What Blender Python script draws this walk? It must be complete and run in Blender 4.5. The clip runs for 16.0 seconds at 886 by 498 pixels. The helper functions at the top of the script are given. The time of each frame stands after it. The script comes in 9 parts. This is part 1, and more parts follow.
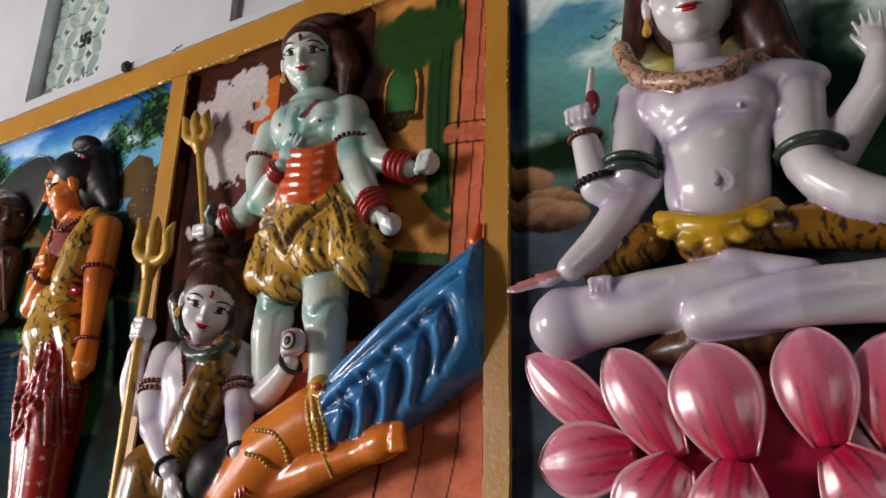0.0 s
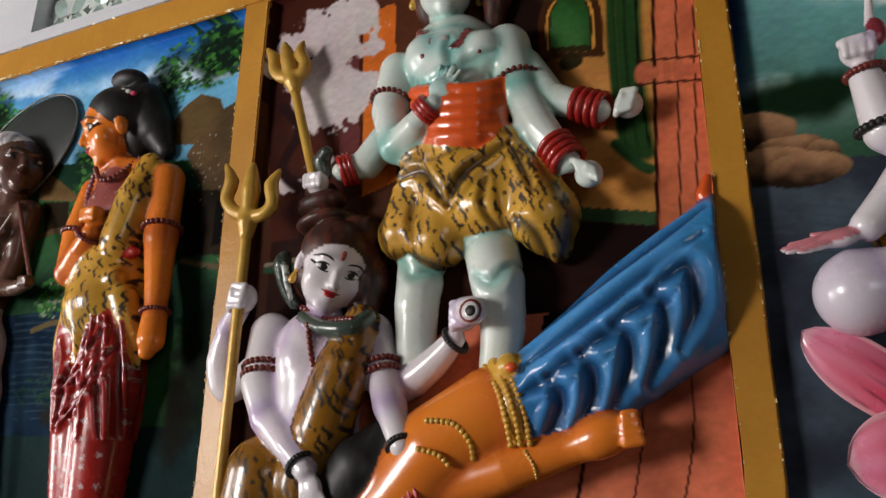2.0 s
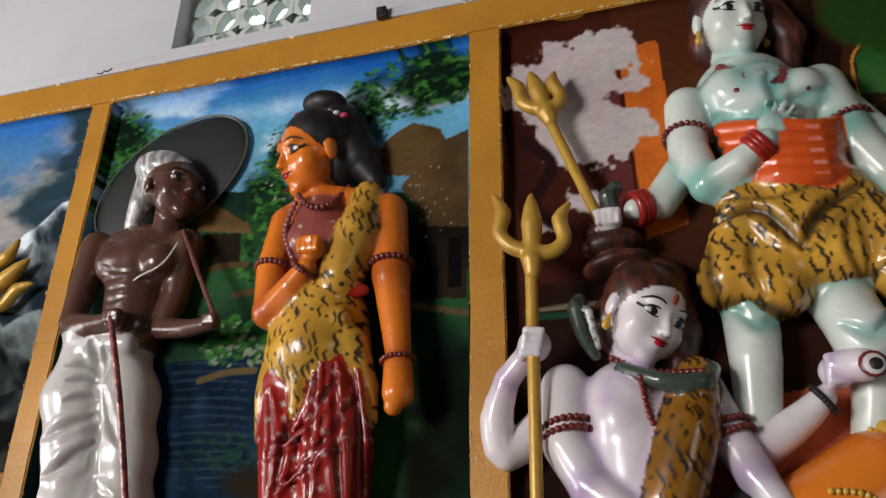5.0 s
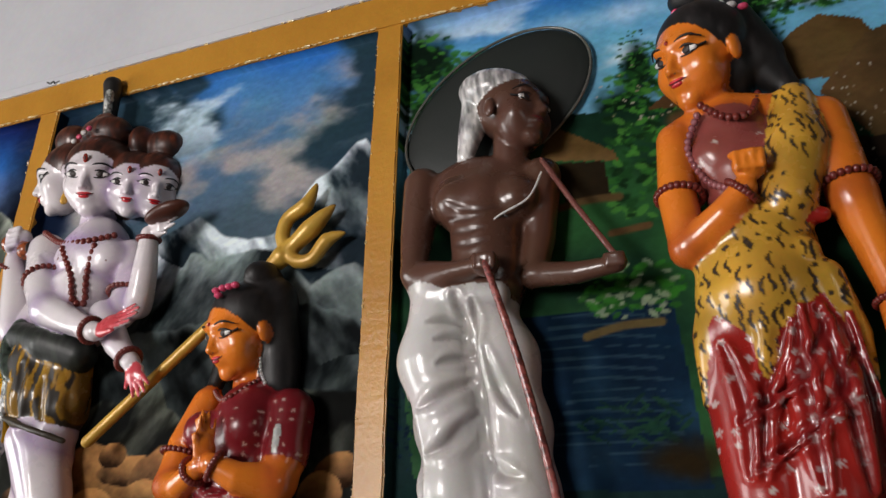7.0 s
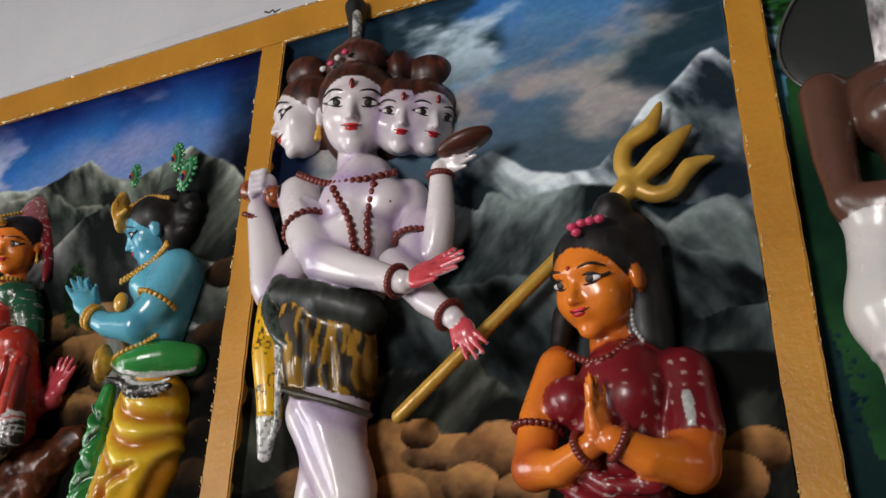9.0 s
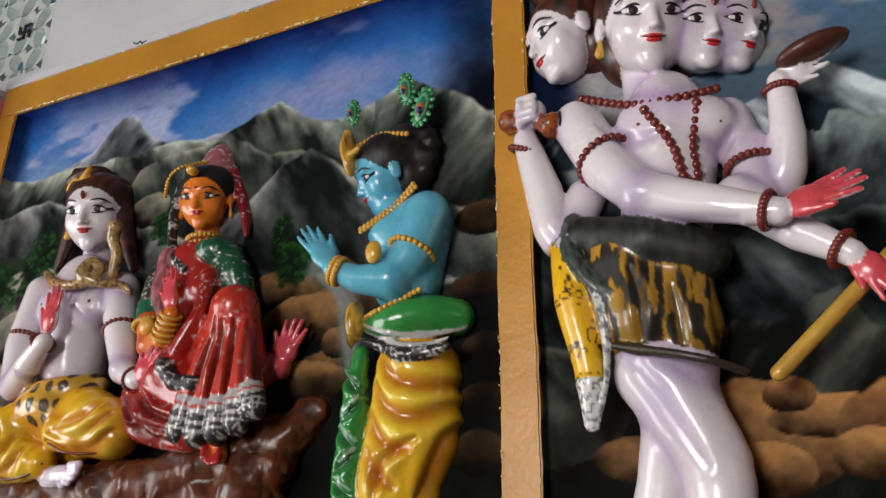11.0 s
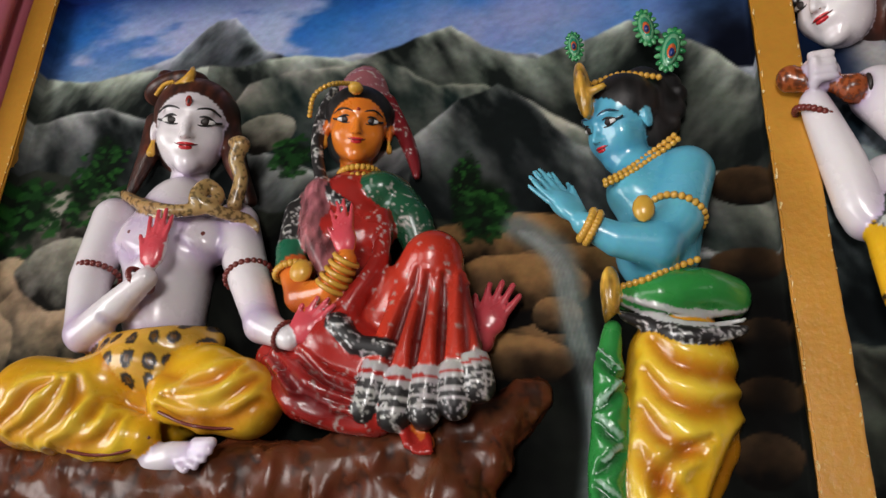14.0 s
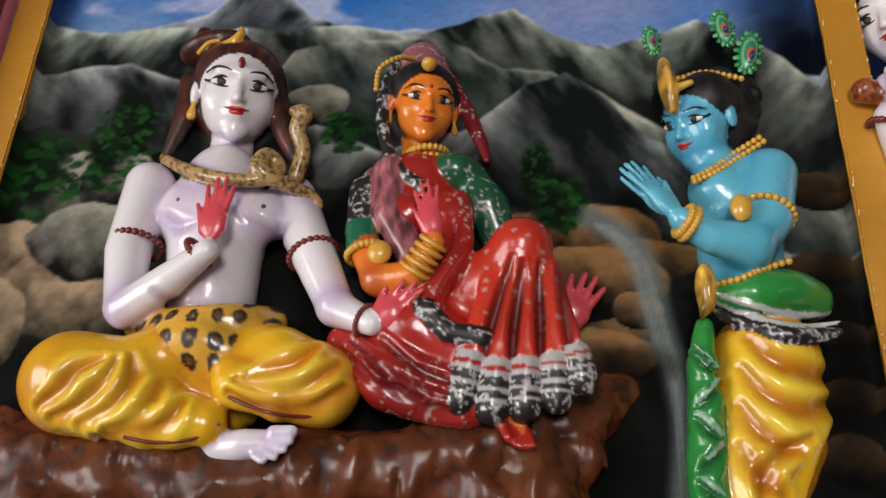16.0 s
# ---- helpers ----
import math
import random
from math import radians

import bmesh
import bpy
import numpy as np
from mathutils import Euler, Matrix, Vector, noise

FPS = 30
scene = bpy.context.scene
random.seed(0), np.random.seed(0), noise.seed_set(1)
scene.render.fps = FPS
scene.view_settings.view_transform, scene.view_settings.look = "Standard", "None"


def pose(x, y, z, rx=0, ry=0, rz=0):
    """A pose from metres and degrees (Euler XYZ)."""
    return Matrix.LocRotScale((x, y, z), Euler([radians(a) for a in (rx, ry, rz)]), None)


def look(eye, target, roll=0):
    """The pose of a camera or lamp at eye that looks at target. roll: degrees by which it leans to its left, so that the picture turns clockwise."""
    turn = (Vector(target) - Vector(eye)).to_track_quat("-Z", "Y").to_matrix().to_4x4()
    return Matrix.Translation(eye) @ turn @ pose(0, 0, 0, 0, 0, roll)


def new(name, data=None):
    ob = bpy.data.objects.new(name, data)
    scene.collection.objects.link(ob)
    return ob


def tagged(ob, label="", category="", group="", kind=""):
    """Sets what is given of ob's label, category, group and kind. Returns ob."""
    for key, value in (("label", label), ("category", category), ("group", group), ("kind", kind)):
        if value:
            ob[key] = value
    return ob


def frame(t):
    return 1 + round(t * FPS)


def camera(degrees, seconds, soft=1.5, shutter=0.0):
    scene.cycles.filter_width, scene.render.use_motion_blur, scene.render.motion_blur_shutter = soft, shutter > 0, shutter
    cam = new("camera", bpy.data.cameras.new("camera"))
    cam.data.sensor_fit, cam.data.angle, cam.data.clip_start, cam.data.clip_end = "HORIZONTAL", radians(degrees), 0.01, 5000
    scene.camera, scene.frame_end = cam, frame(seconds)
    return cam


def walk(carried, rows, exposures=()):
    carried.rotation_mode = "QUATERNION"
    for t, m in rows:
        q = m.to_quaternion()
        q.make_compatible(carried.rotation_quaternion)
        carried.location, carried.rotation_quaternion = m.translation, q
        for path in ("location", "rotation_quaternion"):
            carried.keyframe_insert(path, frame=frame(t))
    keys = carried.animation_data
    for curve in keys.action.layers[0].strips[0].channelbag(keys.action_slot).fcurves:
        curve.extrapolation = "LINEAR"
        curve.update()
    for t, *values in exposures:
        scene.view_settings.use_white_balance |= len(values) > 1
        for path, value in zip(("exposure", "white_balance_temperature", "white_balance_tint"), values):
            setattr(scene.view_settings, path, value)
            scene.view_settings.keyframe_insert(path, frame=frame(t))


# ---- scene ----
cam = camera(58.9, 16.0)
METRES, EYE, TILT, LEAN, TURN = 6.0, 1.5, 0.0, 0.0, 31.8
ROWS = [
    (0.0, 0.0, 0.0, 0.0, -0.46, 18.8, -1.35),
    (0.5, -0.0424, 0.018, 0.0015, -1.41, 18.68, -0.7),
    (1.0, -0.0612, 0.0489, 0.0006, -1.41, 19.19, -0.98),
    (1.5, -0.0805, 0.0635, 0.002, -3.0, 18.97, -1.31),
    (2.0, -0.1154, 0.072, 0.0031, -7.32, 18.5, -0.69),
    (2.5, -0.1443, 0.0807, 0.0033, -11.51, 19.01, -0.69),
    (3.0, -0.1626, 0.0847, -0.0012, -13.59, 21.53, -1.53),
    (5.5, -0.2932, 0.1762, 0.0024, -12.03, 24.7, -1.12),
    (6.0, -0.3101, 0.2069, 0.0018, -9.37, 25.23, -2.31),
    (6.5, -0.3523, 0.2297, 0.0041, -9.11, 24.15, -1.59),
    (7.0, -0.3934, 0.2499, 0.0045, -10.22, 23.69, -0.77),
    (7.5, -0.4181, 0.2649, 0.0021, -9.98, 23.43, -0.34),
    (8.0, -0.436, 0.3004, 0.0015, -8.15, 24.41, -1.21),
    (8.5, -0.4591, 0.3232, 0.004, -7.53, 24.46, -1.78),
    (9.0, -0.5117, 0.3425, 0.0061, -8.03, 23.57, -1.23),
    (9.5, -0.5482, 0.3545, 0.0053, -7.92, 22.95, -0.59),
    (12.0, -0.6638, 0.4501, 0.0081, -7.01, 22.69, -0.48),
    (12.5, -0.6806, 0.4737, 0.0083, -6.49, 22.78, -0.87),
    (13.0, -0.7112, 0.4904, 0.01, -11.0, 22.77, -0.85),
    (13.5, -0.7329, 0.4994, 0.0104, -16.21, 23.13, -1.45),
    (14.0, -0.7436, 0.5029, 0.0091, -19.36, 23.32, -2.36),
    (14.5, -0.7523, 0.5059, 0.0072, -20.76, 23.13, -2.46),
    (15.0, -0.753, 0.5119, 0.006, -20.43, 23.14, -3.62),
    (15.5, -0.7721, 0.5261, 0.006, -22.78, 23.32, -3.63),
    (16.0, -0.7995, 0.5385, 0.0085, -27.84, 23.11, -2.09),
]
rows = [(t, pose(0, 0, EYE, TILT, LEAN, TURN) @ pose(METRES * x, METRES * y, METRES * z, 90 + pitch, roll, yaw)) for t, x, y, z, yaw, pitch, roll in ROWS]
rows += [(3.2, look((-1.147, -0.104, 1.480), (-1.722, 1.648, 2.255), 1.8)), (5.3, look((-1.976, -0.085, 1.485), (-2.507, 1.643, 2.333), 0.8)), (11.8, look((-4.739, 0.181, 1.560), (-5.524, 1.861, 2.312), 0.5))]
walk(cam, sorted(rows, key=lambda r: r[0]), [(0.0, 0.38), (2.5, 0.25), (5.5, 0.05), (7.5, -0.25), (9.5, -0.42), (12.0, -0.36), (14.5, -0.38), (16.0, -0.36)])

# ---- world and light ----
world = bpy.data.worlds.new("sky")
world.use_nodes = True
scene.world = world
wn = world.node_tree.nodes
sky = wn.new("ShaderNodeTexSky")
sky.sky_type, sky.sun_disc, sky.sun_elevation, sky.sun_rotation = "NISHITA", False, radians(40), radians(200)
world.node_tree.links.new(sky.outputs["Color"], wn["Background"].inputs["Color"])
wn["Background"].inputs["Strength"].default_value = 0.06


def opening_light(name, m, w, h, power, colour=(1.0, 0.99, 0.98)):
    """Daylight that comes in through an opening."""
    data = bpy.data.lights.new(name, "AREA")
    data.shape, data.size, data.size_y, data.energy, data.color = "RECTANGLE", w, h, power, colour
    ob = new(name, data)
    ob.matrix_world = m
    return ob


# unseen openings: the wide doorway at the far end of the hall and windows assumed in the wall across from the reliefs
opening_light("daylight_door", look((-9.35, -0.5, 1.6), (-4.0, 1.4, 1.9)), 2.2, 2.5, 165)
opening_light("assumed_window_light", look((-8.5, -3.05, 2.2), (-6.4, 1.7, 2.2)), 1.4, 1.5, 28)
opening_light("assumed_window_light", look((-5.6, -3.05, 2.2), (-0.9, 1.7, 2.2)), 1.4, 1.5, 200, (1.0, 0.945, 0.925))
# assumed window, added to brighten the lotus panel from the right
opening_light("assumed_window_light", look((1.7, -3.05, 2.2), (-0.2, 1.7, 2.0)), 1.4, 1.5, 13)
scene.view_settings.exposure = 0.0

# ---- materials ----
def material(name, rough=0.5, metal=0.0, coat=0.0):
    m = bpy.data.materials.new(name)
    m.use_nodes = True
    b = m.node_tree.nodes["Principled BSDF"]
    b.inputs["Roughness"].default_value, b.inputs["Metallic"].default_value = rough, metal
    b.inputs["Coat Weight"].default_value, b.inputs["Coat Roughness"].default_value = coat, 0.12
    return m, m.node_tree.nodes, m.node_tree.links, b


def grain(nodes, links, scale, detail=4.0, rough=0.6, coord="Object"):
    tc = nodes.new("ShaderNodeTexCoord")
    n = nodes.new("ShaderNodeTexNoise")
    n.inputs["Scale"].default_value, n.inputs["Detail"].default_value, n.inputs["Roughness"].default_value = scale, detail, rough
    links.new(tc.outputs[coord], n.inputs["Vector"])
    return n


def ramp(nodes, links, source, *stops):
    r = nodes.new("ShaderNodeValToRGB")
    while len(r.color_ramp.elements) < len(stops):
        r.color_ramp.elements.new(0.5)
    for e, (p, c) in zip(r.color_ramp.elements, stops):
        e.position, e.color = p, (*c, 1)
    links.new(source, r.inputs["Fac"])
    return r.outputs["Color"]


def mix(nodes, links, a, b, fac, mode="MIX"):
    n = nodes.new("ShaderNodeMix")
    n.data_type, n.blend_type = "RGBA", mode
    for s, v in ((n.inputs[6], a), (n.inputs[7], b), (n.inputs[0], fac)):
        if isinstance(v, (int, float)):
            s.default_value = v
        elif isinstance(v, tuple):
            s.default_value = (*v, 1)
        else:
            links.new(v, s)
    return n.outputs[2]


def relief(nodes, links, b, height, strength=0.2, distance=0.004):
    n = nodes.new("ShaderNodeBump")
    n.inputs["Strength"].default_value, n.inputs["Distance"].default_value = strength, distance
    links.new(height, n.inputs["Height"])
    links.new(n.outputs["Normal"], b.inputs["Normal"])


def two_scale(name, base, dark, rough, fine=60.0, coarse=3.0, bump=0.2, dist=0.003, coat=0.0, metal=0.0):
    """A surface with broad stains and fine grain."""
    m, n, l, b = material(name, rough, metal, coat)
    big, small = grain(n, l, coarse, 5.0), grain(n, l, fine, 6.0)
    c = ramp(n, l, big.outputs["Fac"], (0.3, dark), (0.62, base))
    c = mix(n, l, c, small.outputs["Color"], 0.12, "OVERLAY")
    l.new(c, b.inputs["Base Color"])
    relief(n, l, b, small.outputs["Fac"], bump, dist)
    return m


def painted(name, rough, coat, bump_scale=90.0, bump=0.12, detail=0.10, spec=0.5):
    """Brushed enamel: the colours are laid on by hand and stored with the surface."""
    m, n, l, b = material(name, rough, 0.0, coat)
    att = n.new("ShaderNodeAttribute")
    att.attribute_name = "paint"
    small = grain(n, l, bump_scale, 5.0)
    big = grain(n, l, 9.0, 4.0)
    c = mix(n, l, att.outputs["Color"], small.outputs["Color"], detail, "OVERLAY")
    c = mix(n, l, c, big.outputs["Color"], detail, "OVERLAY")
    l.new(c, b.inputs["Base Color"])
    r = n.new("ShaderNodeMapRange")
    r.inputs["To Min"].default_value, r.inputs["To Max"].default_value = rough * 0.7, rough * 1.5
    l.new(big.outputs["Fac"], r.inputs["Value"])
    # the black coats are dull, the colours shine
    lum = n.new("ShaderNodeRGBToBW")
    l.new(att.outputs["Color"], lum.inputs["Color"])
    dull = n.new("ShaderNodeMapRange")
    dull.inputs["From Min"].default_value, dull.inputs["From Max"].default_value = 0.01, 0.06
    dull.inputs["To Min"].default_value, dull.inputs["To Max"].default_value = 0.25, 0.0
    l.new(lum.outputs["Val"], dull.inputs["Value"])
    add = n.new("ShaderNodeMath")
    l.new(r.outputs["Result"], add.inputs[0])
    l.new(dull.outputs["Result"], add.inputs[1])
    l.new(add.outputs[0], b.inputs["Roughness"])
    b.inputs["Specular IOR Level"].default_value = spec
    film = n.new("ShaderNodeMapRange")
    film.inputs["From Min"].default_value, film.inputs["From Max"].default_value = 0.01, 0.08
    film.inputs["To Min"].default_value, film.inputs["To Max"].default_value = 0.0, coat
    l.new(lum.outputs["Val"], film.inputs["Value"])
    l.new(film.outputs["Result"], b.inputs["Coat Weight"])
    mid = grain(n, l, 26.0, 3.0)
    both = n.new("ShaderNodeMath")
    both.operation = "MULTIPLY_ADD"
    both.inputs[1].default_value = 2.0
    l.new(mid.outputs["Fac"], both.inputs[0])
    l.new(small.outputs["Fac"], both.inputs[2])
    relief(n, l, b, both.outputs[0], bump, 0.002)
    return m


PAINT = painted("glossy_enamel_paint", 0.24, 0.45, 110.0, 0.13, 0.13)
ROCK = painted("rock_paint", 0.20, 0.0, 60.0, 0.22, 0.25, 0.4)
MURAL = painted("mural_paint", 0.5, 0.0, 140.0, 0.25, 0.14, 0.10)
PLASTER = two_scale("white_plaster", (0.62, 0.62, 0.64), (0.54, 0.54, 0.57), 0.8, 45.0, 1.4, 0.15)
OCHRE, on_, ol_, ob_ = material("ochre_gloss_paint", 0.34, 0.0, 0.0)
big, small = grain(on_, ol_, 4.0, 5.0), grain(on_, ol_, 70.0, 6.0)
oc = ramp(on_, ol_, big.outputs["Fac"], (0.3, (0.44, 0.195, 0.020)), (0.62, (0.54, 0.25, 0.028)))
oc = mix(on_, ol_, oc, small.outputs["Color"], 0.15, "OVERLAY")
ob_.inputs["Specular IOR Level"].default_value = 0.5
ol_.new(oc, ob_.inputs["Base Color"])
relief(on_, ol_, ob_, small.outputs["Fac"], 0.3, 0.004)
DIM = two_scale("dull_brown_wall", (0.07, 0.06, 0.05), (0.05, 0.042, 0.035), 0.8, 40.0, 1.5)
PINK = two_scale("pink_gloss_paint", (0.66, 0.19, 0.25), (0.60, 0.14, 0.20), 0.3, 60.0, 3.0, 0.2, 0.003, 0.2)
FLOOR = two_scale("grey_stone_floor", (0.10, 0.09, 0.082), (0.07, 0.064, 0.06), 0.4, 40.0, 2.0)
JALI = two_scale("cast_jali", (0.62, 0.66, 0.62), (0.52, 0.57, 0.53), 0.7, 60.0, 4.0)
GOLD = two_scale("gold_paint", (0.62, 0.37, 0.06), (0.46, 0.25, 0.04), 0.36, 80.0, 9.0, 0.3, 0.002, 0.1, 0.15)
DARK = two_scale("dark_metal", (0.03, 0.025, 0.02), (0.02, 0.018, 0.015), 0.5)

# ---- the hall ----
def box(bm, x0, x1, y0, y1, z0, z1):
    v = [bm.verts.new(p) for p in ((x0, y0, z0), (x1, y0, z0), (x1, y1, z0), (x0, y1, z0), (x0, y0, z1), (x1, y0, z1), (x1, y1, z1), (x0, y1, z1))]
    for f in ((0, 3, 2, 1), (4, 5, 6, 7), (0, 1, 5, 4), (1, 2, 6, 5), (2, 3, 7, 6), (3, 0, 4, 7)):
        bm.faces.new([v[i] for i in f])


def mesh_of(name, bm, mat, smooth=False):
    data = bpy.data.meshes.new(name)
    bmesh.ops.recalc_face_normals(bm, faces=bm.faces)
    bm.to_mesh(data)
    bm.free()
    data.materials.append(mat)
    if smooth:
        data.polygons.foreach_set("use_smooth", [True] * len(data.polygons))
    return data


def part(name, bm, mat, parent=None, label="", smooth=False):
    ob = new(name, mesh_of(name, bm, mat, smooth))
    if parent:
        ob.parent = parent
    if label:
        ob["label"] = label
    return ob


def boxes(name, mat, spans, parent=None, label="", bevel=0.0):
    bm = bmesh.new()
    for s in spans:
        box(bm, *s)
    if bevel:
        bmesh.ops.bevel(bm, geom=bm.edges[:], offset=bevel, segments=2, affect="EDGES", profile=0.6)
    return part(name, bm, mat, parent, label)


BACK, FRONT = 1.77, 1.727          # back of the sunk panels, face of the frame round them
TOP, LEDGE, CEIL = 3.09, 3.215, 4.3
X0, X1, Y0 = -9.4, 3.2, -3.1
PANELS = ((-0.868, 0.99), (-2.244, -0.945), (-3.621, -2.338), (-4.970, -3.703), (-6.930, -5.058))
SILL = 1.0
WINDOWS = (-7.18, -3.18, 0.82)

tagged(boxes("floor", FLOOR, [(X0 - 0.2, X1 + 0.2, Y0 - 0.2, 2.1, -0.12, 0)]), "grey polished stone floor of the hall", "floor", kind="structure")
tagged(boxes("ceiling", DIM, [(X0 - 0.2, X1 + 0.2, Y0 - 0.2, 2.1, CEIL, CEIL + 0.15)]), "dull plastered ceiling", "ceiling", kind="structure")
# relief wall: solid behind the panels, upper wall with openings for the pierced windows
tagged(boxes("wall_relief", PLASTER, [(X0, X1, BACK + 0.004, 2.0, 0, LEDGE + 0.035)]), "plastered wall that carries the painted reliefs", "wall", kind="structure")
spans, edge = [], X0
for wx in WINDOWS:
    spans.append((edge, wx - 0.27, 1.765, 2.0, LEDGE + 0.035, CEIL))
    spans.append((wx - 0.27, wx + 0.27, 1.765, 2.0, LEDGE + 0.035, 3.31))
    spans.append((wx - 0.27, wx + 0.27, 1.765, 2.0, 4.0, CEIL))
    edge = wx + 0.27
spans.append((edge, X1, 1.765, 2.0, LEDGE + 0.035, CEIL))
for sp in spans:
    tagged(boxes("wall_upper", PLASTER, [sp]), "white plastered wall above the painted reliefs", "wall", kind="structure")
tagged(boxes("plaster_ledge", PLASTER, [(-7.02, X1, 1.722, 1.772, LEDGE, LEDGE + 0.036)], bevel=0.004), "white plaster ledge on top of the frame", "ledge", kind="structure")
tagged(boxes("wall_dado", PLASTER, [(-7.02, X1, 1.74, BACK + 0.004, 0, SILL - 0.09)]), "plain plastered wall below the reliefs", "wall", kind="structure")
tagged(boxes("pilaster", PLASTER, [(-2.664, -2.05, 1.728, 1.764, LEDGE + 0.037, CEIL)], bevel=0.004), "white plastered pilaster above the reliefs", "pilaster", kind="structure")
# unseen end walls and wall across, dark to limit bounced light, with the assumed doorway and windows
tagged(boxes("wall_end", DIM, [(X0 - 0.2, X0, Y0, -2.1, 0, CEIL), (X0 - 0.2, X0, 0.3, 2.0, 0, CEIL), (X0 - 0.2, X0, -2.1, 0.3, 2.8, CEIL)]), "unseen dull brown end wall with an assumed doorway", "wall", kind="structure")
tagged(boxes("wall_start", DIM, [(X1, X1 + 0.2, Y0, 2.0, 0, CEIL)]), "dull brown end wall", "wall", kind="structure")
tagged(boxes("wall_across", DIM, [(X0, X1, Y0 - 0.2, Y0, 0, 1.4), (X0, X1, Y0 - 0.2, Y0, 3.0, CEIL), (X0, -9.25, Y0 - 0.2, Y0, 1.4, 3.0), (-7.75, -6.35, Y0 - 0.2, Y0, 1.4, 3.0), (-4.85, 0.95, Y0 - 0.2, Y0, 1.4, 3.0), (2.45, X1, Y0 - 0.2, Y0, 1.4, 3.0)]), "unseen dull brown wall across the hall, with assumed windows", "wall", kind="structure")

# ochre frame: posts, top rail and bottom rail, worn at the edges
def rail(name, x0, x1, z0, z1, label):
    bm = bmesh.new()
    n = max(2, int(max(x1 - x0, z1 - z0) / 0.02))
    box(bm, x0, x1, FRONT, BACK + 0.002, z0, z1)
    along = [e for e in bm.edges if abs((e.verts[0].co - e.verts[1].co).length - max(x1 - x0, z1 - z0)) < 1e-5]
    bmesh.ops.subdivide_edges(bm, edges=along, cuts=n, use_grid_fill=True)
    for v in bm.verts:
        w = noise.noise_vector(v.co * 23.0) * 0.0022 + noise.noise_vector(v.co * 4.0) * 0.003
        if v.co.y < BACK:
            v.co += Vector((w.x, 0.3 * w.y, w.z))
    sharp = [e for e in bm.edges if len(e.link_faces) == 2 and e.calc_face_angle(0) > 1.0 and e.verts[0].co.y < BACK - 0.02 and e.verts[1].co.y < BACK - 0.02]
    bmesh.ops.bevel(bm, geom=sharp, offset=0.004, segments=2, affect="EDGES")
    return tagged(part(name, bm, OCHRE), label, "frame", group="panel frame", kind="structure")


POSTS = ((-0.945, -0.868), (-2.338, -2.244), (-3.703, -3.621), (-5.058, -4.970), (-7.018, -6.930), (0.99, 1.07))
for a, b in POSTS:
    rail("trim_post", a, b, SILL, TOP, "ochre gloss-painted post between relief panels")
rail("trim_top", -7.018, 1.07, TOP, LEDGE, "ochre gloss-painted top rail, chipped along its edge")
rail("trim_bottom", -7.018, 1.07, SILL - 0.09, SILL, "ochre gloss-painted bottom rail of the reliefs")


# pierced windows: a leaf-cell lattice cast in one slab
def pierced_window(wx):
    z0, z1, w = 3.31, 4.0, 0.27
    bm = bmesh.new()
    random.seed(4)
    rows, cols = 7, 5
    for r in range(rows):
        for c in range(cols):
            cx, cz = wx - w + (c + 0.5) * 2 * w / cols, z0 + (r + 0.5) * (z1 - z0) / rows
            a = random.uniform(0.3, 0.9) * (1 if (r + c) % 2 else -0.6) + math.pi / 2
            hw, hh = w / cols * 1.02, (z1 - z0) / rows * 0.51
            ring = []
            for k in range(12):
                t = k * math.tau / 12
                p, q = 0.058 * math.cos(t) * (1 - 0.15 * math.cos(t)), 0.034 * math.sin(t)
                ring.append((cx + p * math.cos(a) - q * math.sin(a), cz + p * math.sin(a) + q * math.cos(a)))
            outer = []
            for k in range(12):
                dx, dz = ring[k][0] - cx, ring[k][1] - cz
                s = max(abs(dx) / hw, abs(dz) / hh, 1e-6)
                outer.append((cx + dx / s, cz + dz / s))
            for y, flip in ((1.835, 0), (1.875, 1)):
                vi = [bm.verts.new((p[0], y, p[1])) for p in ring]
                vo = [bm.verts.new((p[0], y, p[1])) for p in outer]
                for k in range(12):
                    bm.faces.new((vi[k], vi[(k + 1) % 12], vo[(k + 1) % 12], vo[k]))
                if flip:
                    for k in range(12):
                        bm.faces.new((vi[k], vi[(k + 1) % 12], first[(k + 1) % 12], first[k]))
                first = vi
    win = part("window_pierced", bm, JALI)
    return tagged(win, "pierced cement lattice window with leaf-shaped holes, bright outside", "window", group="pierced windows", kind="structure")


for wx in WINDOWS:
    pierced_window(wx)
# small iron sign set in the lattice
def sign_bars(cx, cz, s):
    w = 0.004
    return [(cx - w, cx + w, 1.822, 1.832, cz - s, cz + s), (cx - s, cx + s, 1.823, 1.831, cz - w, cz + w), (cx + w, cx + s, 1.822, 1.832, cz + s - 2 * w, cz + s), (cx - s, cx - w, 1.822, 1.832, cz - s, cz - s + 2 * w), (cx + s - 2 * w, cx + s, 1.822, 1.832, cz - s, cz - w), (cx - s, cx - s + 2 * w, 1.822, 1.832, cz + w, cz + s)]


for wx in WINDOWS:
    boxes("window_mark", DARK, sign_bars(wx + 0.02, 3.60, 0.034), bpy.data.objects["window_pierced" + {-7.18: "", -3.18: ".001", 0.82: ".002"}[wx]], "small dark iron sign")
# bright sky outside behind the lattice
m_out, n_out, l_out, b_out = material("bright_daylight", 1.0)
b_out.inputs["Emission Color"].default_value, b_out.inputs["Emission Strength"].default_value = (0.84, 1.0, 0.93, 1), 0.95
for wx in WINDOWS:
    tagged(boxes("backdrop", m_out, [(wx - 0.6, wx + 0.6, 2.3, 2.32, 3.0, 4.3)]), "bright pale daylight outside the lattice", "backdrop", kind="structure")

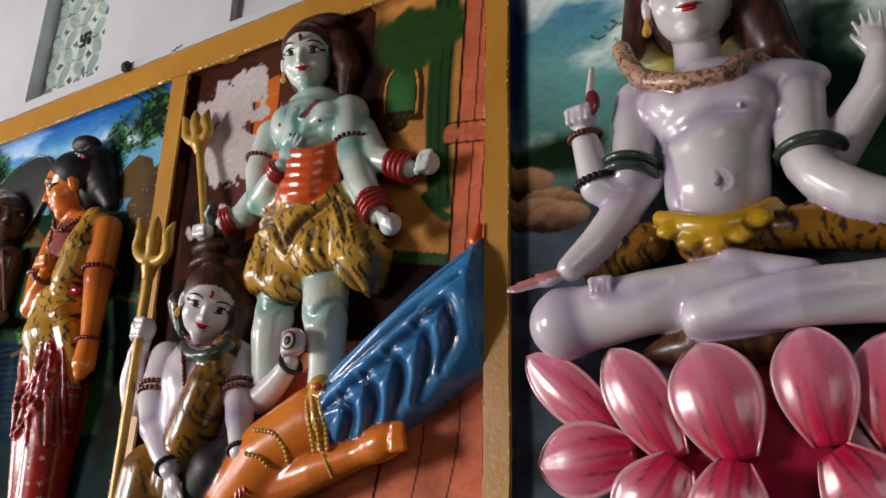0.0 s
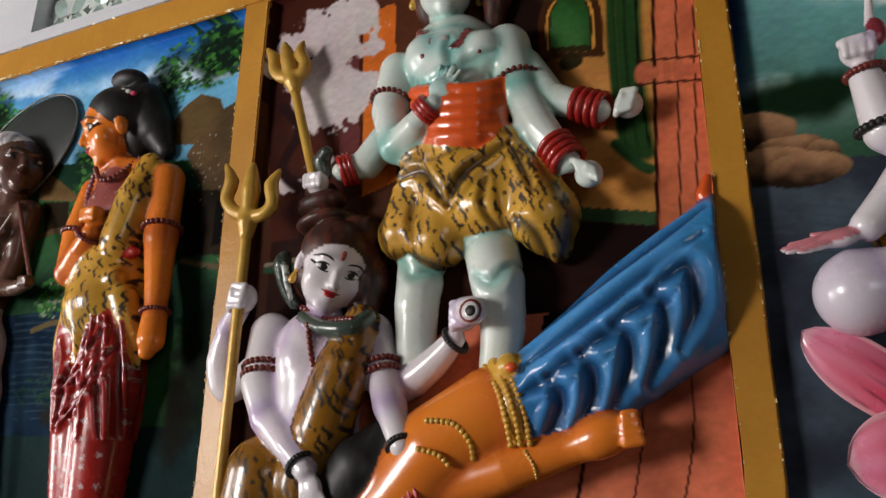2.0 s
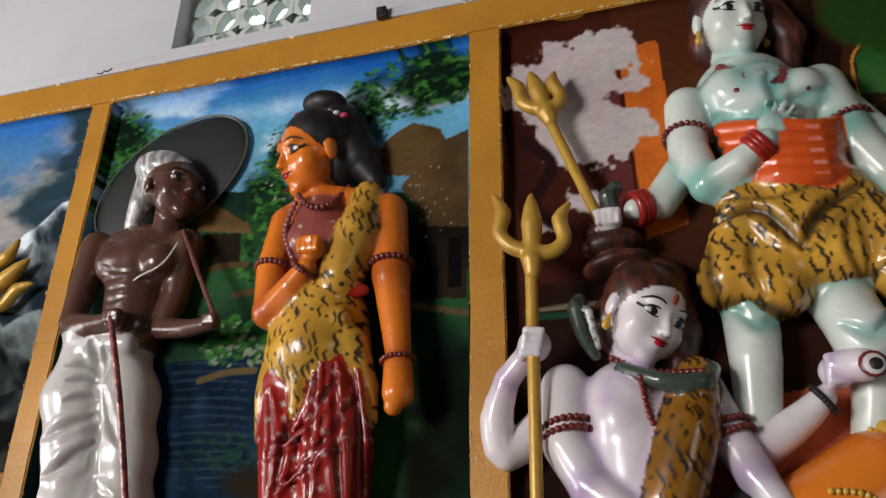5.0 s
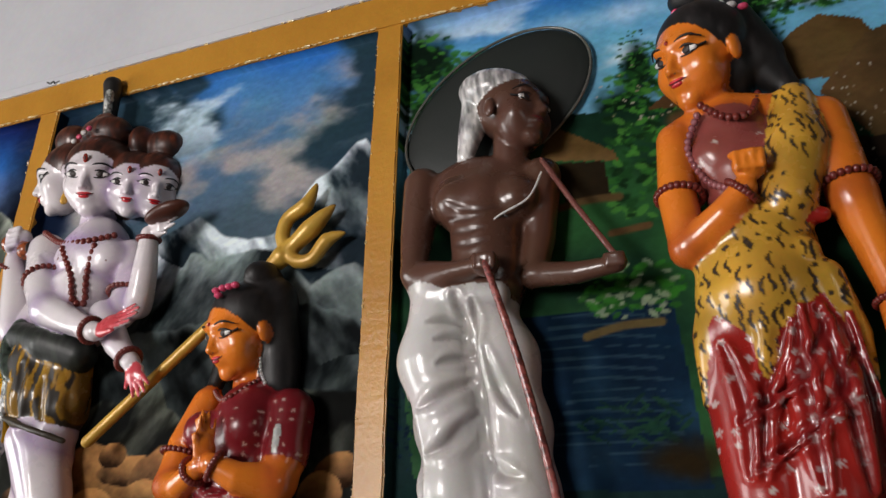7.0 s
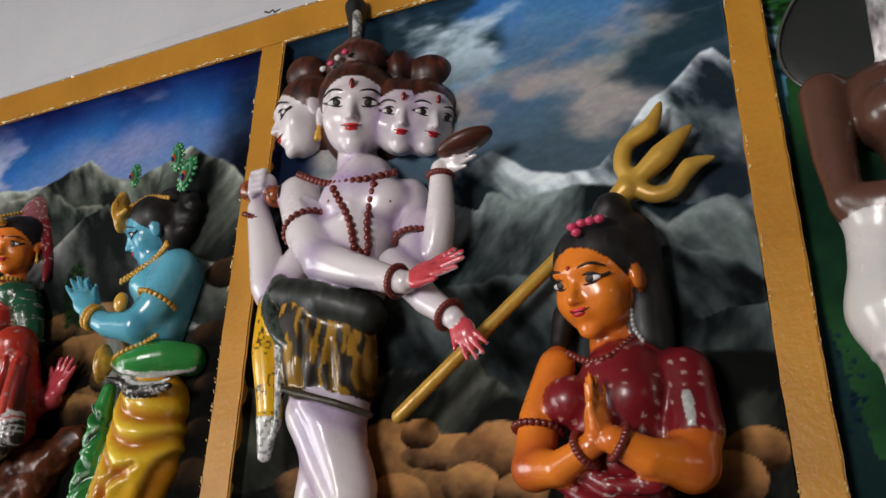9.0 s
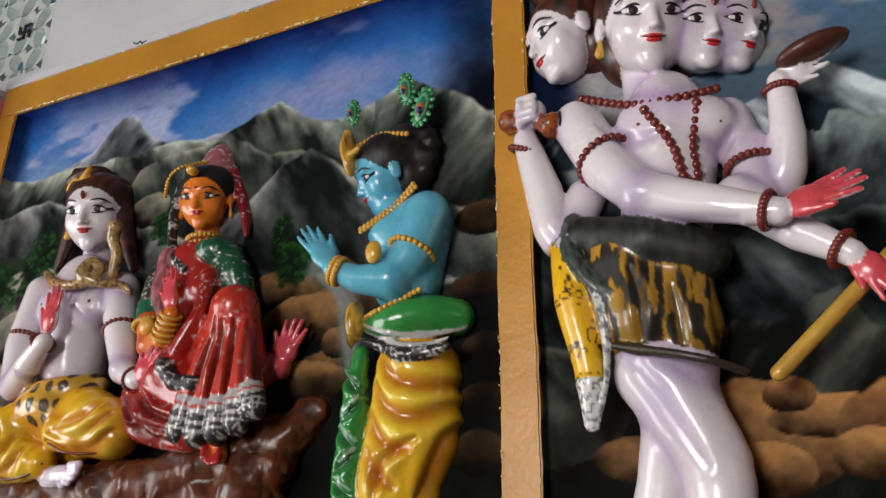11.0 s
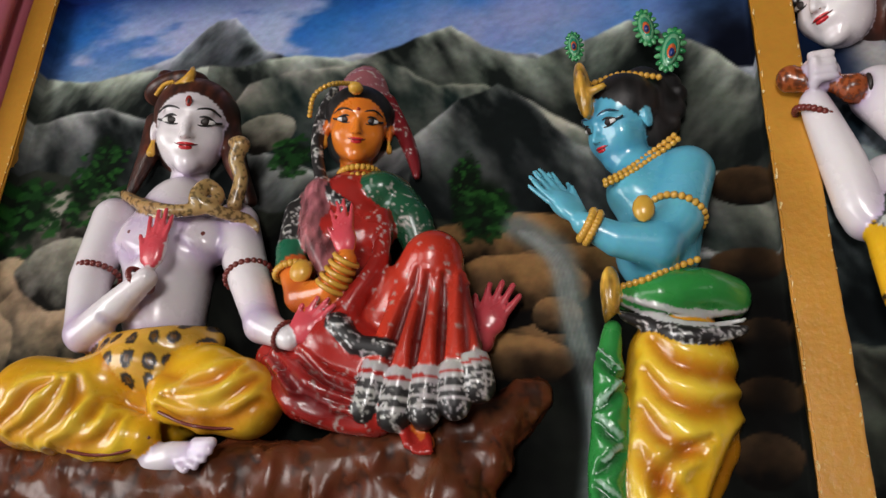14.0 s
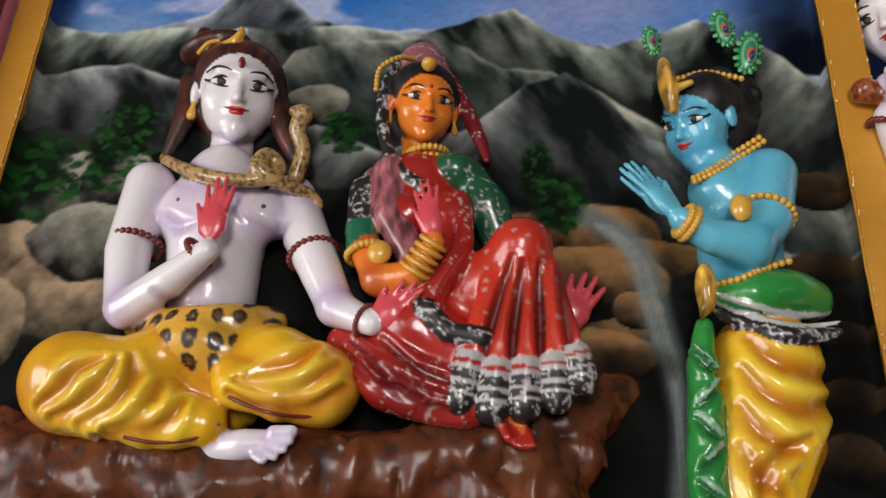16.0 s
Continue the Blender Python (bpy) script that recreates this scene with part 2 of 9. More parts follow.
# pink fluted column with a round capital band beside the last panel
bm = bmesh.new()
segs = 96
prev = None
for z in (0.0, 3.19):
    ringv = []
    for k in range(segs):
        a = k * math.tau / segs
        r = 0.25 - 0.022 * (0.5 + 0.5 * math.cos(a * 16)) ** 2
        ringv.append(bm.verts.new((-7.29 + r * math.cos(a), 1.72 + 0.8 * r * math.sin(a), z)))
    if prev:
        for k in range(segs):
            bm.faces.new((prev[k], prev[(k + 1) % segs], ringv[(k + 1) % segs], ringv[k]))
    prev = ringv
column = tagged(new("column"), "pink gloss-painted fluted column beside the panel", "column", kind="structure")
part("shaft", bm, PINK, column, smooth=True)
bm = bmesh.new()
bmesh.ops.create_uvsphere(bm, u_segments=32, v_segments=16, radius=1.0, matrix=Matrix.Translation((-7.42, 1.70, 3.25)) @ Matrix.Diagonal((0.10, 0.10, 0.055, 1)))
part("capital", bm, PINK, column, "round pink capital knob", True)
boxes("collar", PLASTER, [(-7.56, -7.03, 1.60, 1.77, 3.19, 3.215)], column, "cream plaster band over the shaft", 0.004)

# small hooks and a bracket left on top of the frame, a screw by the lattice
def wire_hook(x, z, lean):
    bm = bmesh.new()
    pts = [Vector((x + lean * a, 1.722 - 0.006 * math.sin(a * 3), z + b)) for a, b in ((-0.03, 0.006), (-0.01, 0.0), (0.0, 0.012), (0.012, 0.004), (0.03, 0.014))]
    for p, q in zip(pts, pts[1:]):
        bmesh.ops.create_cone(bm, cap_ends=True, segments=8, radius1=0.0028, radius2=0.0028, depth=(q - p).length * 1.05, matrix=Matrix.Translation((p + q) / 2) @ (q - p).to_track_quat("Z", "Y").to_matrix().to_4x4())
    return tagged(part("wire_hook", bm, DARK), "bent dark wire hook on top of frame", "hook", group="wire hooks")


for x, lean in ((-3.68, 1), (-5.03, -1), (-2.33, 1), (-6.35, -1)):
    wire_hook(x, LEDGE + 0.004, lean)
bracket = tagged(boxes("bracket", DARK, [(-2.637, -2.605, 1.70, 1.722, LEDGE - 0.01, LEDGE + 0.03), (-2.632, -2.61, 1.694, 1.70, LEDGE, LEDGE + 0.02)], bevel=0.002), "small dark red-brown bracket above frame", "bracket")


# chips where the gloss paint has come off along the edges of the frame; pale, so they also stand in for the edges'
# bright glints
def flakes_and_glints():
    rng = random.Random(8)
    bm = bmesh.new()

    def chip(x, z, along_x, s):
        a, b = (s, 0.0016 + 0.0022 * rng.random()) if along_x else (0.0014 + 0.0018 * rng.random(), s)
        y = FRONT - 0.0035 - 0.001 * rng.random()
        ring = [bm.verts.new((x + a * math.cos(k) * rng.uniform(0.6, 1.1), y + 0.0035 * (k > 3.2), z + b * math.sin(k) * rng.uniform(0.6, 1.1))) for k in (0.3, 1.2, 2.0, 2.9, 3.9, 5.2)]
        bm.faces.new(ring)

    for a, b in PANELS:
        for _ in range(int((b - a) * 95)):
            chip(rng.uniform(a, b), TOP + rng.uniform(0.0, 0.005), True, rng.uniform(0.002, 0.011))
        for x in (a - 0.003, b + 0.003):
            for _ in range(50):
                chip(x + rng.uniform(-0.002, 0.002), rng.uniform(1.5, TOP), False, rng.uniform(0.002, 0.010) * rng.random())
    for _ in range(120):
        chip(rng.uniform(-7.0, 1.0), LEDGE - rng.uniform(0, 0.004), True, rng.uniform(0.002, 0.012))
    return bm


# pale colour serves both the chips and the edge highlights
CHIP = two_scale("pale_chips_and_glints", (0.80, 0.62, 0.30), (0.60, 0.40, 0.14), 0.25, 90.0, 20.0, 0.3, 0.002, 0.3)
tagged(part("flakes_and_glints", flakes_and_glints(), CHIP), "pale gold paint chips and modelled glints along the frame edges", "paint flakes", kind="stuff")

# ---- sculpting: soft unions of limbs, meshed on a grid ----
WHITE, ORANGE, BROWN, BLUE, TEAL = (0.80, 0.74, 0.755), (0.80, 0.215, 0.02), (0.10, 0.045, 0.03), (0.13, 0.47, 0.62), (0.72, 0.77, 0.71)
BLACK, HAIR, RED, PALM, MALA = (0.012, 0.010, 0.010), (0.075, 0.020, 0.011), (0.36, 0.018, 0.013), (0.62, 0.07, 0.09), (0.16, 0.022, 0.016)
YELLOW, GREEN, GILT, SILVER, MAROON = (0.82, 0.46, 0.014), (0.03, 0.25, 0.05), (0.66, 0.36, 0.05), (0.45, 0.46, 0.44), (0.19, 0.009, 0.015)
CLOTH, INDIGO, LIP, ROSE, SNAKE = (0.66, 0.64, 0.62), (0.03, 0.20, 0.46), (0.60, 0.02, 0.03), (0.62, 0.06, 0.14), (0.40, 0.25, 0.10)
EYEWHITE, OCHRESKIN, FLAME, SERPENT, MAUVE = (0.80, 0.78, 0.76), (0.60, 0.32, 0.04), (0.72, 0.10, 0.015), (0.05, 0.07, 0.055), (0.30, 0.10, 0.11)
# the shading that the painter sprayed into the creases of each colour
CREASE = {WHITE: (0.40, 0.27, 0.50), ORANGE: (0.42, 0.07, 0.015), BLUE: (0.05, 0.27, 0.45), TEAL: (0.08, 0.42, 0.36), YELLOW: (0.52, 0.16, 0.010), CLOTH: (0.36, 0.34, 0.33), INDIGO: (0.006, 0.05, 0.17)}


def fbm(p, scale, octaves=4, seed=0):
    """Value noise in 2 or 3 dimensions, 0 to 1."""
    total, amp, norm = np.zeros(p.shape[:-1]), 1.0, 0.0
    for o in range(octaves):
        q = p * scale * 2.0 ** o + 17.3 * (o + seed + 1)
        i = np.floor(q).astype(np.int64)
        f = q - i
        f = f * f * (3 - 2 * f)
        acc = 0.0
        n = p.shape[-1]
        for corner in range(2 ** n):
            w, h = 1.0, np.full(p.shape[:-1], 374761393 * (seed + 3), dtype=np.int64)
            for a in range(n):
                bit = corner >> a & 1
                w = w * (f[..., a] if bit else 1 - f[..., a])
                h = h + (i[..., a] + bit) * (668265263, 2147483647, 1274126177)[a]
            h = (h ^ (h >> 13)) * 1103515245 & 0x7FFFFFFF
            h = (h ^ (h >> 15)) & 0xFFFF
            acc = acc + w * h / 65535.0
        total += amp * acc
        norm += amp
        amp *= 0.5
    return total / norm


def smoothstep(a, b, v):
    t = np.clip((v - a) / (b - a), 0, 1)
    return t * t * (3 - 2 * t)


def leopard(p, c):
    """Hand-painted hide: rows of short wavy dark strokes, with round spots between, on ochre."""
    q = p[:, (0, 2)] + (fbm(p[:, (0, 2)], 7, 2, 5)[:, None] - 0.5) * 0.05
    col = np.array(c) * (0.55 + 0.9 * fbm(q, 12, 3, 8)[:, None])
    dark = np.zeros(len(q))
    for w, h, seed in ((0.021, 0.044, 1.0), (0.024, 0.05, 5.0)):
        u = q[:, 0] / w + seed * 0.37
        i = np.floor(u)
        v = q[:, 1] / h + np.modf(np.abs(np.sin(i * 12.99 + seed)) * 43758.5)[0]
        j = np.floor(v)
        r = np.modf(np.abs(np.sin(i * 78.2 + j * 37.7 + seed)) * 24634.6)[0]
        a, b = u - i - 0.5, v - j - 0.5
        stroke = 0.22 * (1 - (2.1 * b) ** 2) - np.abs(a - 0.22 * np.sin(7 * b + 6 * r))
        spot = 0.24 - np.hypot(a, b * h / w)
        dark = np.maximum(dark, np.where(r > 0.80, spot, np.where(r > 0.38, stroke, -1)))
    dark = np.clip(dark / 0.06, 0, 1)[:, None]
    return col * (1 - dark) + np.array((0.022, 0.012, 0.008)) * dark


def rosette(p, c):
    """Big black rings with brown hearts on ochre."""
    q = p[:, (0, 2)] + (fbm(p[:, (0, 2)], 30, 2, 5)[:, None] - 0.5) * 0.012
    q = q / 0.045
    i = np.floor(q)
    best = np.full(len(q), 9.0)
    for dx in (-1, 0, 1):
        for dz in (-1, 0, 1):
            j = i + (dx, dz)
            h = np.modf(np.abs(np.sin(j @ np.array((127.1, 311.7)))) * 43758.5)[0]
            d = q - j - np.stack((0.35 + 0.3 * h, 0.65 - 0.3 * h), 1)
            best = np.minimum(best, np.hypot(d[:, 0] * 1.25, d[:, 1]) / (0.75 + 0.4 * h))
    col = np.array(c) * (0.6 + 0.8 * fbm(p[:, (0, 2)], 12, 3, 8)[:, None])
    heart = np.clip((0.2 - best) / 0.06, 0, 1)[:, None]
    ring = np.clip((0.15 - np.abs(best - 0.29)) / 0.05, 0, 1)[:, None]
    col = col * (1 - heart) + np.array((0.12, 0.05, 0.015)) * heart
    return col * (1 - ring) + np.array((0.015, 0.010, 0.008)) * ring


def spotted(p, c):
    q = p[:, (0, 2)]
    s = fbm(q, 46, 2, 6)
    ring = np.clip(1 - np.abs(s - 0.64) / 0.05, 0, 1)[:, None]
    col = np.array(c) * (0.7 + 0.6 * fbm(q, 12, 3, 8)[:, None])
    ring = np.clip(ring * 2.2, 0, 1)
    return col * (1 - ring) + np.array((0.02, 0.012, 0.008)) * ring


def flowered(p, c, petal=(0.55, 0.42, 0.40), skip=0.25, cell=0.042):
    """Printed cloth: small pale five-petalled flowers strewn over the ground colour."""
    q = p[:, (0, 2)] / cell
    i = np.floor(q)
    best = np.full(len(q), 9.0)
    for dx in (-1, 0, 1):
        for dz in (-1, 0, 1):
            j = i + (dx, dz)
            h = np.modf(np.abs(np.sin(j @ np.array((127.1, 311.7)))) * 43758.5)[0]
            g = np.modf(np.abs(np.sin(j @ np.array((269.5, 183.3)))) * 24634.6)[0]
            d = q - j - np.stack((0.25 + 0.5 * h, 0.25 + 0.5 * g), 1)
            r, a = np.hypot(d[:, 0], d[:, 1]), np.arctan2(d[:, 1], d[:, 0])
            best = np.minimum(best, r - (0.17 + 0.07 * np.cos(5 * a + 6 * h)) * (h > skip))
    w = np.clip(-best / 0.05, 0, 1)[:, None]
    col = np.array(c) * (0.75 + 0.5 * fbm(p[:, (0, 2)], 9, 3, 2)[:, None])
    return col * (1 - w) + np.array(petal) * w


def sprigged(p, c):
    return flowered(p, c, (0.46, 0.26, 0.23), 0.62, 0.027)


def brocade(p, c):
    q = p[:, (0, 2)]
    s = fbm(q, 38, 2, 11)
    w = np.clip(1 - np.abs(s - 0.52) / 0.028, 0, 1)[:, None]
    col = np.array(c) * (0.7 + 0.6 * fbm(q, 10, 2, 2)[:, None])
    return col * (1 - w) + np.array((0.55, 0.50, 0.46)) * w


def edged(p, c):
    """Black hem with white scrolls."""
    s = fbm(p[:, (0, 2)], 55, 2, 11)
    w = np.clip(1 - np.abs(s - 0.5) / 0.06, 0, 1)[:, None]
    return np.array(c) * (1 - w) + np.array((0.62, 0.60, 0.58)) * w


def streaked(p, c):
    s = fbm(p[:, (0, 2)] * np.array((1.0, 0.3)), 90, 3, 4)[:, None]
    return np.array(c) * (0.12 + 2.6 * s ** 2)


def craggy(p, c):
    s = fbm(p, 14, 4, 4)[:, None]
    # crevice shade put into the colour, where mesh() dents the crags
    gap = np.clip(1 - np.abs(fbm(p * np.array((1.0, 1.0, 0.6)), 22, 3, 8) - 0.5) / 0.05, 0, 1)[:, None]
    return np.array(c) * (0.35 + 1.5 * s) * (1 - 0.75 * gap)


def banded(p, c):
    """Scaly serpent: fine dark ticks on the ground colour."""
    s = fbm(p, 130, 2, 4)[:, None]
    return np.array(c) * np.where(s > 0.55, 0.35, 1.1)


def striped(p, c):
    """Tawny hide with long upright dark strokes."""
    q = p[:, (0, 2)] * np.array((1.0, 0.2))
    s = fbm(q, 75, 2, 6)
    dark = np.clip((s - 0.48) / 0.05, 0, 1)[:, None]
    col = np.array(c) * (0.25 + 0.7 * fbm(q, 40, 2, 9)[:, None])
    return col * (1 - dark) + np.array((0.016, 0.011, 0.006)) * dark


def shaded_hide(p, c):
    # the leopard hide again, with shade multiplied into its colour
    return leopard(p, c) * np.array((0.44, 0.35, 0.23))


PATTERN = {"striped": striped, "rosette": rosette, "dark_hide": shaded_hide, "leopard": leopard, "spotted": spotted, "flowered": flowered, "sprigged": sprigged, "brocade": brocade, "edged": edged, "streaked": streaked, "craggy": craggy, "banded": banded}


def cap_distance(p, a, b, ra, rb):
    ab = b - a
    t = np.clip((p - a) @ ab / max(ab @ ab, 1e-9), 0, 1)
    return np.linalg.norm(p - a - t[..., None] * ab, axis=-1) - (ra + (rb - ra) * t)


def ell_distance(p, c, rot, radii):
    q = (p - c) @ rot
    k0, k1 = np.linalg.norm(q / radii, axis=-1), np.linalg.norm(q / radii ** 2, axis=-1)
    return k0 * (k0 - 1) / np.maximum(k1, 1e-6)


class Sculpt:
    """One figure in relief. cap, tube and ell add volume; bead, cord and disc lay small painted pieces on it."""

    def __init__(self, vox=0.005):
        self.vox, self.shapes, self.verts, self.faces, self.cols, self.count, self.zone, self.folds = vox, [], [], [], [], 0, 0, []

    def fold(self, col, pts, tint, width=0.010, depth=0.009, alpha=0.75, blend=1.5, crest=0.0):
        """A crease drawn across the cloth of one colour: pressed in, with rolled lips, shading sprayed into its colour
        and paler crests.
        """
        self.folds.append((col, curve([(p[0], 0, p[-1]) for p in pts], 6), tint, width, depth, alpha, blend, crest))

    def cap(self, a, b, ra, rb, col, k=0.014, pat="", limb=0):
        self.shapes.append(("c", np.array(a, float), np.array(b, float), ra, rb, col, k, pat, self.zone, limb))

    def tube(self, col, k, pat, *pts):
        self.zone += 1
        if len(pts) > 3:
            line = curve(pts, 3)
            rs = np.interp(np.arange(len(line)) / 3, np.arange(len(pts)), [p[3] for p in pts])
            pts = [(*p, r) for p, r in zip(line, rs)]
        for p, q in zip(pts, pts[1:]):
            self.cap(p[:3], q[:3], p[3], q[3], col, k, pat, self.zone)

    def ell(self, c, radii, col, k=0.014, pat="", turn=(0, 0, 0)):
        rot = np.array(Euler([radians(v) for v in turn]).to_matrix()) if not isinstance(turn, Matrix) else np.array(turn.to_3x3())
        self.shapes.append(("e", np.array(c, float), rot, np.array(radii, float), 0.0, col, k, pat, self.zone, 0))

    def add(self, v, f, col):
        self.verts.append(v)
        self.faces.append(np.asarray(f) + self.count)
        self.cols.append(np.broadcast_to(np.asarray(col, float), (len(v), 3)))
        self.count += len(v)

    def bead(self, c, radii, col, rot=None, n=10, m=6):
        """A small ellipsoid."""
        radii = np.broadcast_to(np.asarray(radii, float), (3,))
        th, ph = np.arange(n) * math.tau / n, (np.arange(m + 1)) * math.pi / m
        v = np.array([(math.sin(b) * math.cos(a), math.sin(b) * math.sin(a), math.cos(b)) for b in ph for a in th]) * radii
        if rot is not None:
            v = v @ np.array(rot.to_3x3()).T
        f = [(i * n + j, i * n + (j + 1) % n, (i + 1) * n + (j + 1) % n, (i + 1) * n + j) for i in range(m) for j in range(n)]
        self.add(v + np.array(c, float), f, col)

    def cord(self, pts, r, col, closed=False, n=6):
        """A round cord through points; r may vary along it."""
        pts = [Vector(p) for p in pts]
        rs = r if isinstance(r, (list, tuple)) else [r] * len(pts)
        v, f, L = [], [], len(pts)
        for i, p in enumerate(pts):
            a, b = (pts[i - 1], pts[(i + 1) % L]) if closed else (pts[max(i - 1, 0)], pts[min(i + 1, L - 1)])
            d = (b - a).normalized()
            side = d.cross(Vector((0.11, 1, 0.07))).normalized()
            up = side.cross(d)
            v += [tuple(p + (side * math.cos(t * math.tau / n) + up * math.sin(t * math.tau / n)) * rs[i]) for t in range(n)]
        for i in range(L if closed else L - 1):
            for j in range(n):
                f.append((i * n + j, i * n + (j + 1) % n, (i + 1) % L * n + (j + 1) % n, (i + 1) % L * n + j))
        self.add(np.array(v), f, col)

    def beads(self, pts, r, col, step=1.7):
        """A string of beads along a smooth line through the points."""
        pts = curve(pts)
        out, left = [pts[0]], 0.0
        for p, q in zip(pts, pts[1:]):
            d = (q - p).length
            while left + d >= step * r:
                p = p + (q - p).normalized() * (step * r - left)
                d, left = (q - p).length, 0.0
                out.append(p)
            left += d
        for p in out:
            self.bead(p, r, col, n=7, m=4)

    def ring(self, a, b, at, r, col, thick=0.006, bead=True):
        """A band round a limb that runs from a to b, at a share of its length."""
        a, b = Vector(a[:3]), Vector(b[:3])
        d, c = (b - a).normalized(), a.lerp(b, at)
        u = d.cross(Vector((0, 1, 0.2))).normalized()
        w = d.cross(u)
        pts = [c + (u * math.cos(t) + w * math.sin(t)) * r for t in np.arange(0, math.tau, math.tau / 24)]
        if bead:
            for p in pts:
                self.bead(p, thick, col, n=7, m=4)
        else:
            self.cord(pts, thick, col, True)

    def head(self, c, h, skin, hair, yaw=0, pitch=0, roll=0, eyes=(0.02, 0.012, 0.01), brow=BLACK, lip=LIP, third=False, ears=True, hairline=0.0, neck=True, drop=None):
        """A head of height h (chin to crown) that faces the room; yaw turns it towards +x, pitch up."""
        M = Matrix.Translation(c) @ Euler((radians(-pitch), radians(roll), radians(yaw))).to_matrix().to_4x4() @ Matrix.Diagonal((h, -h, h, 1))
        R = Euler((radians(-pitch), radians(roll), radians(yaw))).to_matrix()
        at = lambda x, f, z: tuple(M @ Vector((x, f, z)))
        k = 0.07 * h
        self.zone += 1
        e = lambda p, r, col, kk=1.0, pat="": self.ell(at(*p), (r[0] * h, r[1] * h, r[2] * h), col, k * kk, pat, R)
        e((0, -0.05, 0.12), (0.395, 0.43, 0.385), skin)
        e((0, 0.10, -0.14), (0.33, 0.29, 0.345), skin)
        e((0, 0.275, -0.41), (0.115, 0.085, 0.085), skin)
        for s in (-1, 1):
            e((s * 0.185, 0.215, -0.12), (0.14, 0.12, 0.15), skin)
            if ears:
                e((s * 0.41, -0.02, -0.03), (0.045, 0.085, 0.125), skin, 0.4)
        e((0, 0.335, 0.14), (0.24, 0.07, 0.06), skin)
        self.cap(at(0, 0.355, 0.07), at(0, 0.455, -0.125), 0.034 * h, 0.046 * h, skin, 0.05 * h)
        for s in (-1, 1):
            e((s * 0.045, 0.405, -0.14), (0.034, 0.04, 0.032), skin, 0.4)
        e((0, 0.345, -0.245), (0.085, 0.06, 0.06), skin)
        if neck:
            base = Vector(at(0, -0.09, -0.28))
            self.cap(base, base + Vector((0, 0.05 * h, -0.52 * h)), 0.205 * h, 0.225 * h, skin, 0.02 * h)
        if drop:
            for s in (-1, 1):
                self.cap(at(s * 0.41, 0.02, -0.13), at(s * 0.42, 0.03, -0.26), 0.02 * h, 0.05 * h, drop, 0.004)
        if hair:
            e((0, -0.10, 0.19 + hairline), (0.445, 0.43, 0.415), hair, 0.12, "streaked")
            e((0, -0.26, -0.12), (0.41, 0.30, 0.42), hair, 0.12, "streaked")
        # painted features
        for s in (-1, 1):
            self.bead(at(s * 0.15, 0.318, 0.035), (0.116 * h, 0.041 * h, 0.043 * h), EYEWHITE, R, 16, 8)
            self.bead(at(s * 0.155, 0.346, 0.038), (0.058 * h, 0.018 * h, 0.044 * h), eyes, R, 12, 6)
            front = lambda dx: 0.366 - 3.6 * max(dx + 0.02, 0) ** 2 - 1.2 * min(dx + 0.02, 0) ** 2
            lid = [at(s * (0.15 + dx), front(dx), 0.035 + dz) for dx, dz in ((-0.116, -0.018), (-0.07, 0.030), (0.0, 0.050), (0.06, 0.038), (0.115, 0.003), (0.165, 0.018))]
            self.cord(curve(lid, 3), 0.0135 * h, BLACK)
            low = [at(s * (0.15 + dx), front(dx) - 0.004, 0.035 + dz) for dx, dz in ((-0.112, -0.017), (-0.04, -0.044), (0.04, -0.042), (0.112, -0.004))]
            self.cord(curve(low, 3), 0.0085 * h, BLACK)
            arch = [at(s * (0.16 + dx), 0.392 - 3.2 * max(dx + 0.04, 0) ** 2, 0.135 + dz) for dx, dz in ((-0.12, -0.022), (-0.05, 0.016), (0.03, 0.032), (0.09, 0.02), (0.15, -0.02))]
            self.cord(curve(arch, 3), [0.012 * h] * 6 + [0.013 * h] * 4 + [0.008 * h] * 3, brow)
            self.bead(at(s * 0.04, 0.437, -0.155), (0.014 * h, 0.008 * h, 0.008 * h), (0.10, 0.01, 0.01), R, 8, 4)
        self.bead(at(0, 0.385, -0.216), (0.092 * h, 0.038 * h, 0.024 * h), lip, R, 14, 6)
        self.bead(at(0, 0.388, -0.250), (0.072 * h, 0.038 * h, 0.030 * h), lip, R, 14, 6)
        self.cord(curve([at(-0.112, 0.366, -0.208), at(-0.05, 0.420, -0.233), at(0.05, 0.420, -0.233), at(0.112, 0.366, -0.208)], 3), 0.006 * h, (0.12, 0.006, 0.008))
        if third:
            self.bead(at(0, 0.398, 0.225), (0.034 * h, 0.022 * h, 0.062 * h), (0.30, 0.03, 0.02), R)
            self.bead(at(0, 0.414, 0.225), (0.012 * h, 0.012 * h, 0.030 * h), BLACK, R)
        elif third is None:
            self.bead(at(0, 0.402, 0.165), 0.024 * h, RED, R)
        return at

    def palm(self, wrist, tip, width, skin, inner=None, face=(0, -1, 0), thumb=1, spread=0.10):
        """An open hand from the wrist to the finger tips; inner colours the palm that looks along face."""
        w, t = Vector(wrist), Vector(tip)
        d = t - w
        L = d.length
        d.normalize()
        face = (Vector(face) - d * Vector(face).dot(d)).normalized()
        s = d.cross(face).normalized()
        R = Matrix((s, d, -face)).transposed()
        c = w + d * L * 0.30
        self.ell(c, (width * 0.52, L * 0.28, width * 0.24), skin, 0.006, "", R)
        self.ell(c + face * width * 0.10, (width * 0.47, L * 0.27, width * 0.19), inner or skin, 0.003, "", R)
        for i, ln in zip((-1.5, -0.5, 0.5, 1.5), (0.86, 0.98, 1.0, 0.88)):
            a = c + d * L * 0.20 + s * i * width * 0.23
            b = w + d * L * ln + s * i * width * (0.23 + spread)
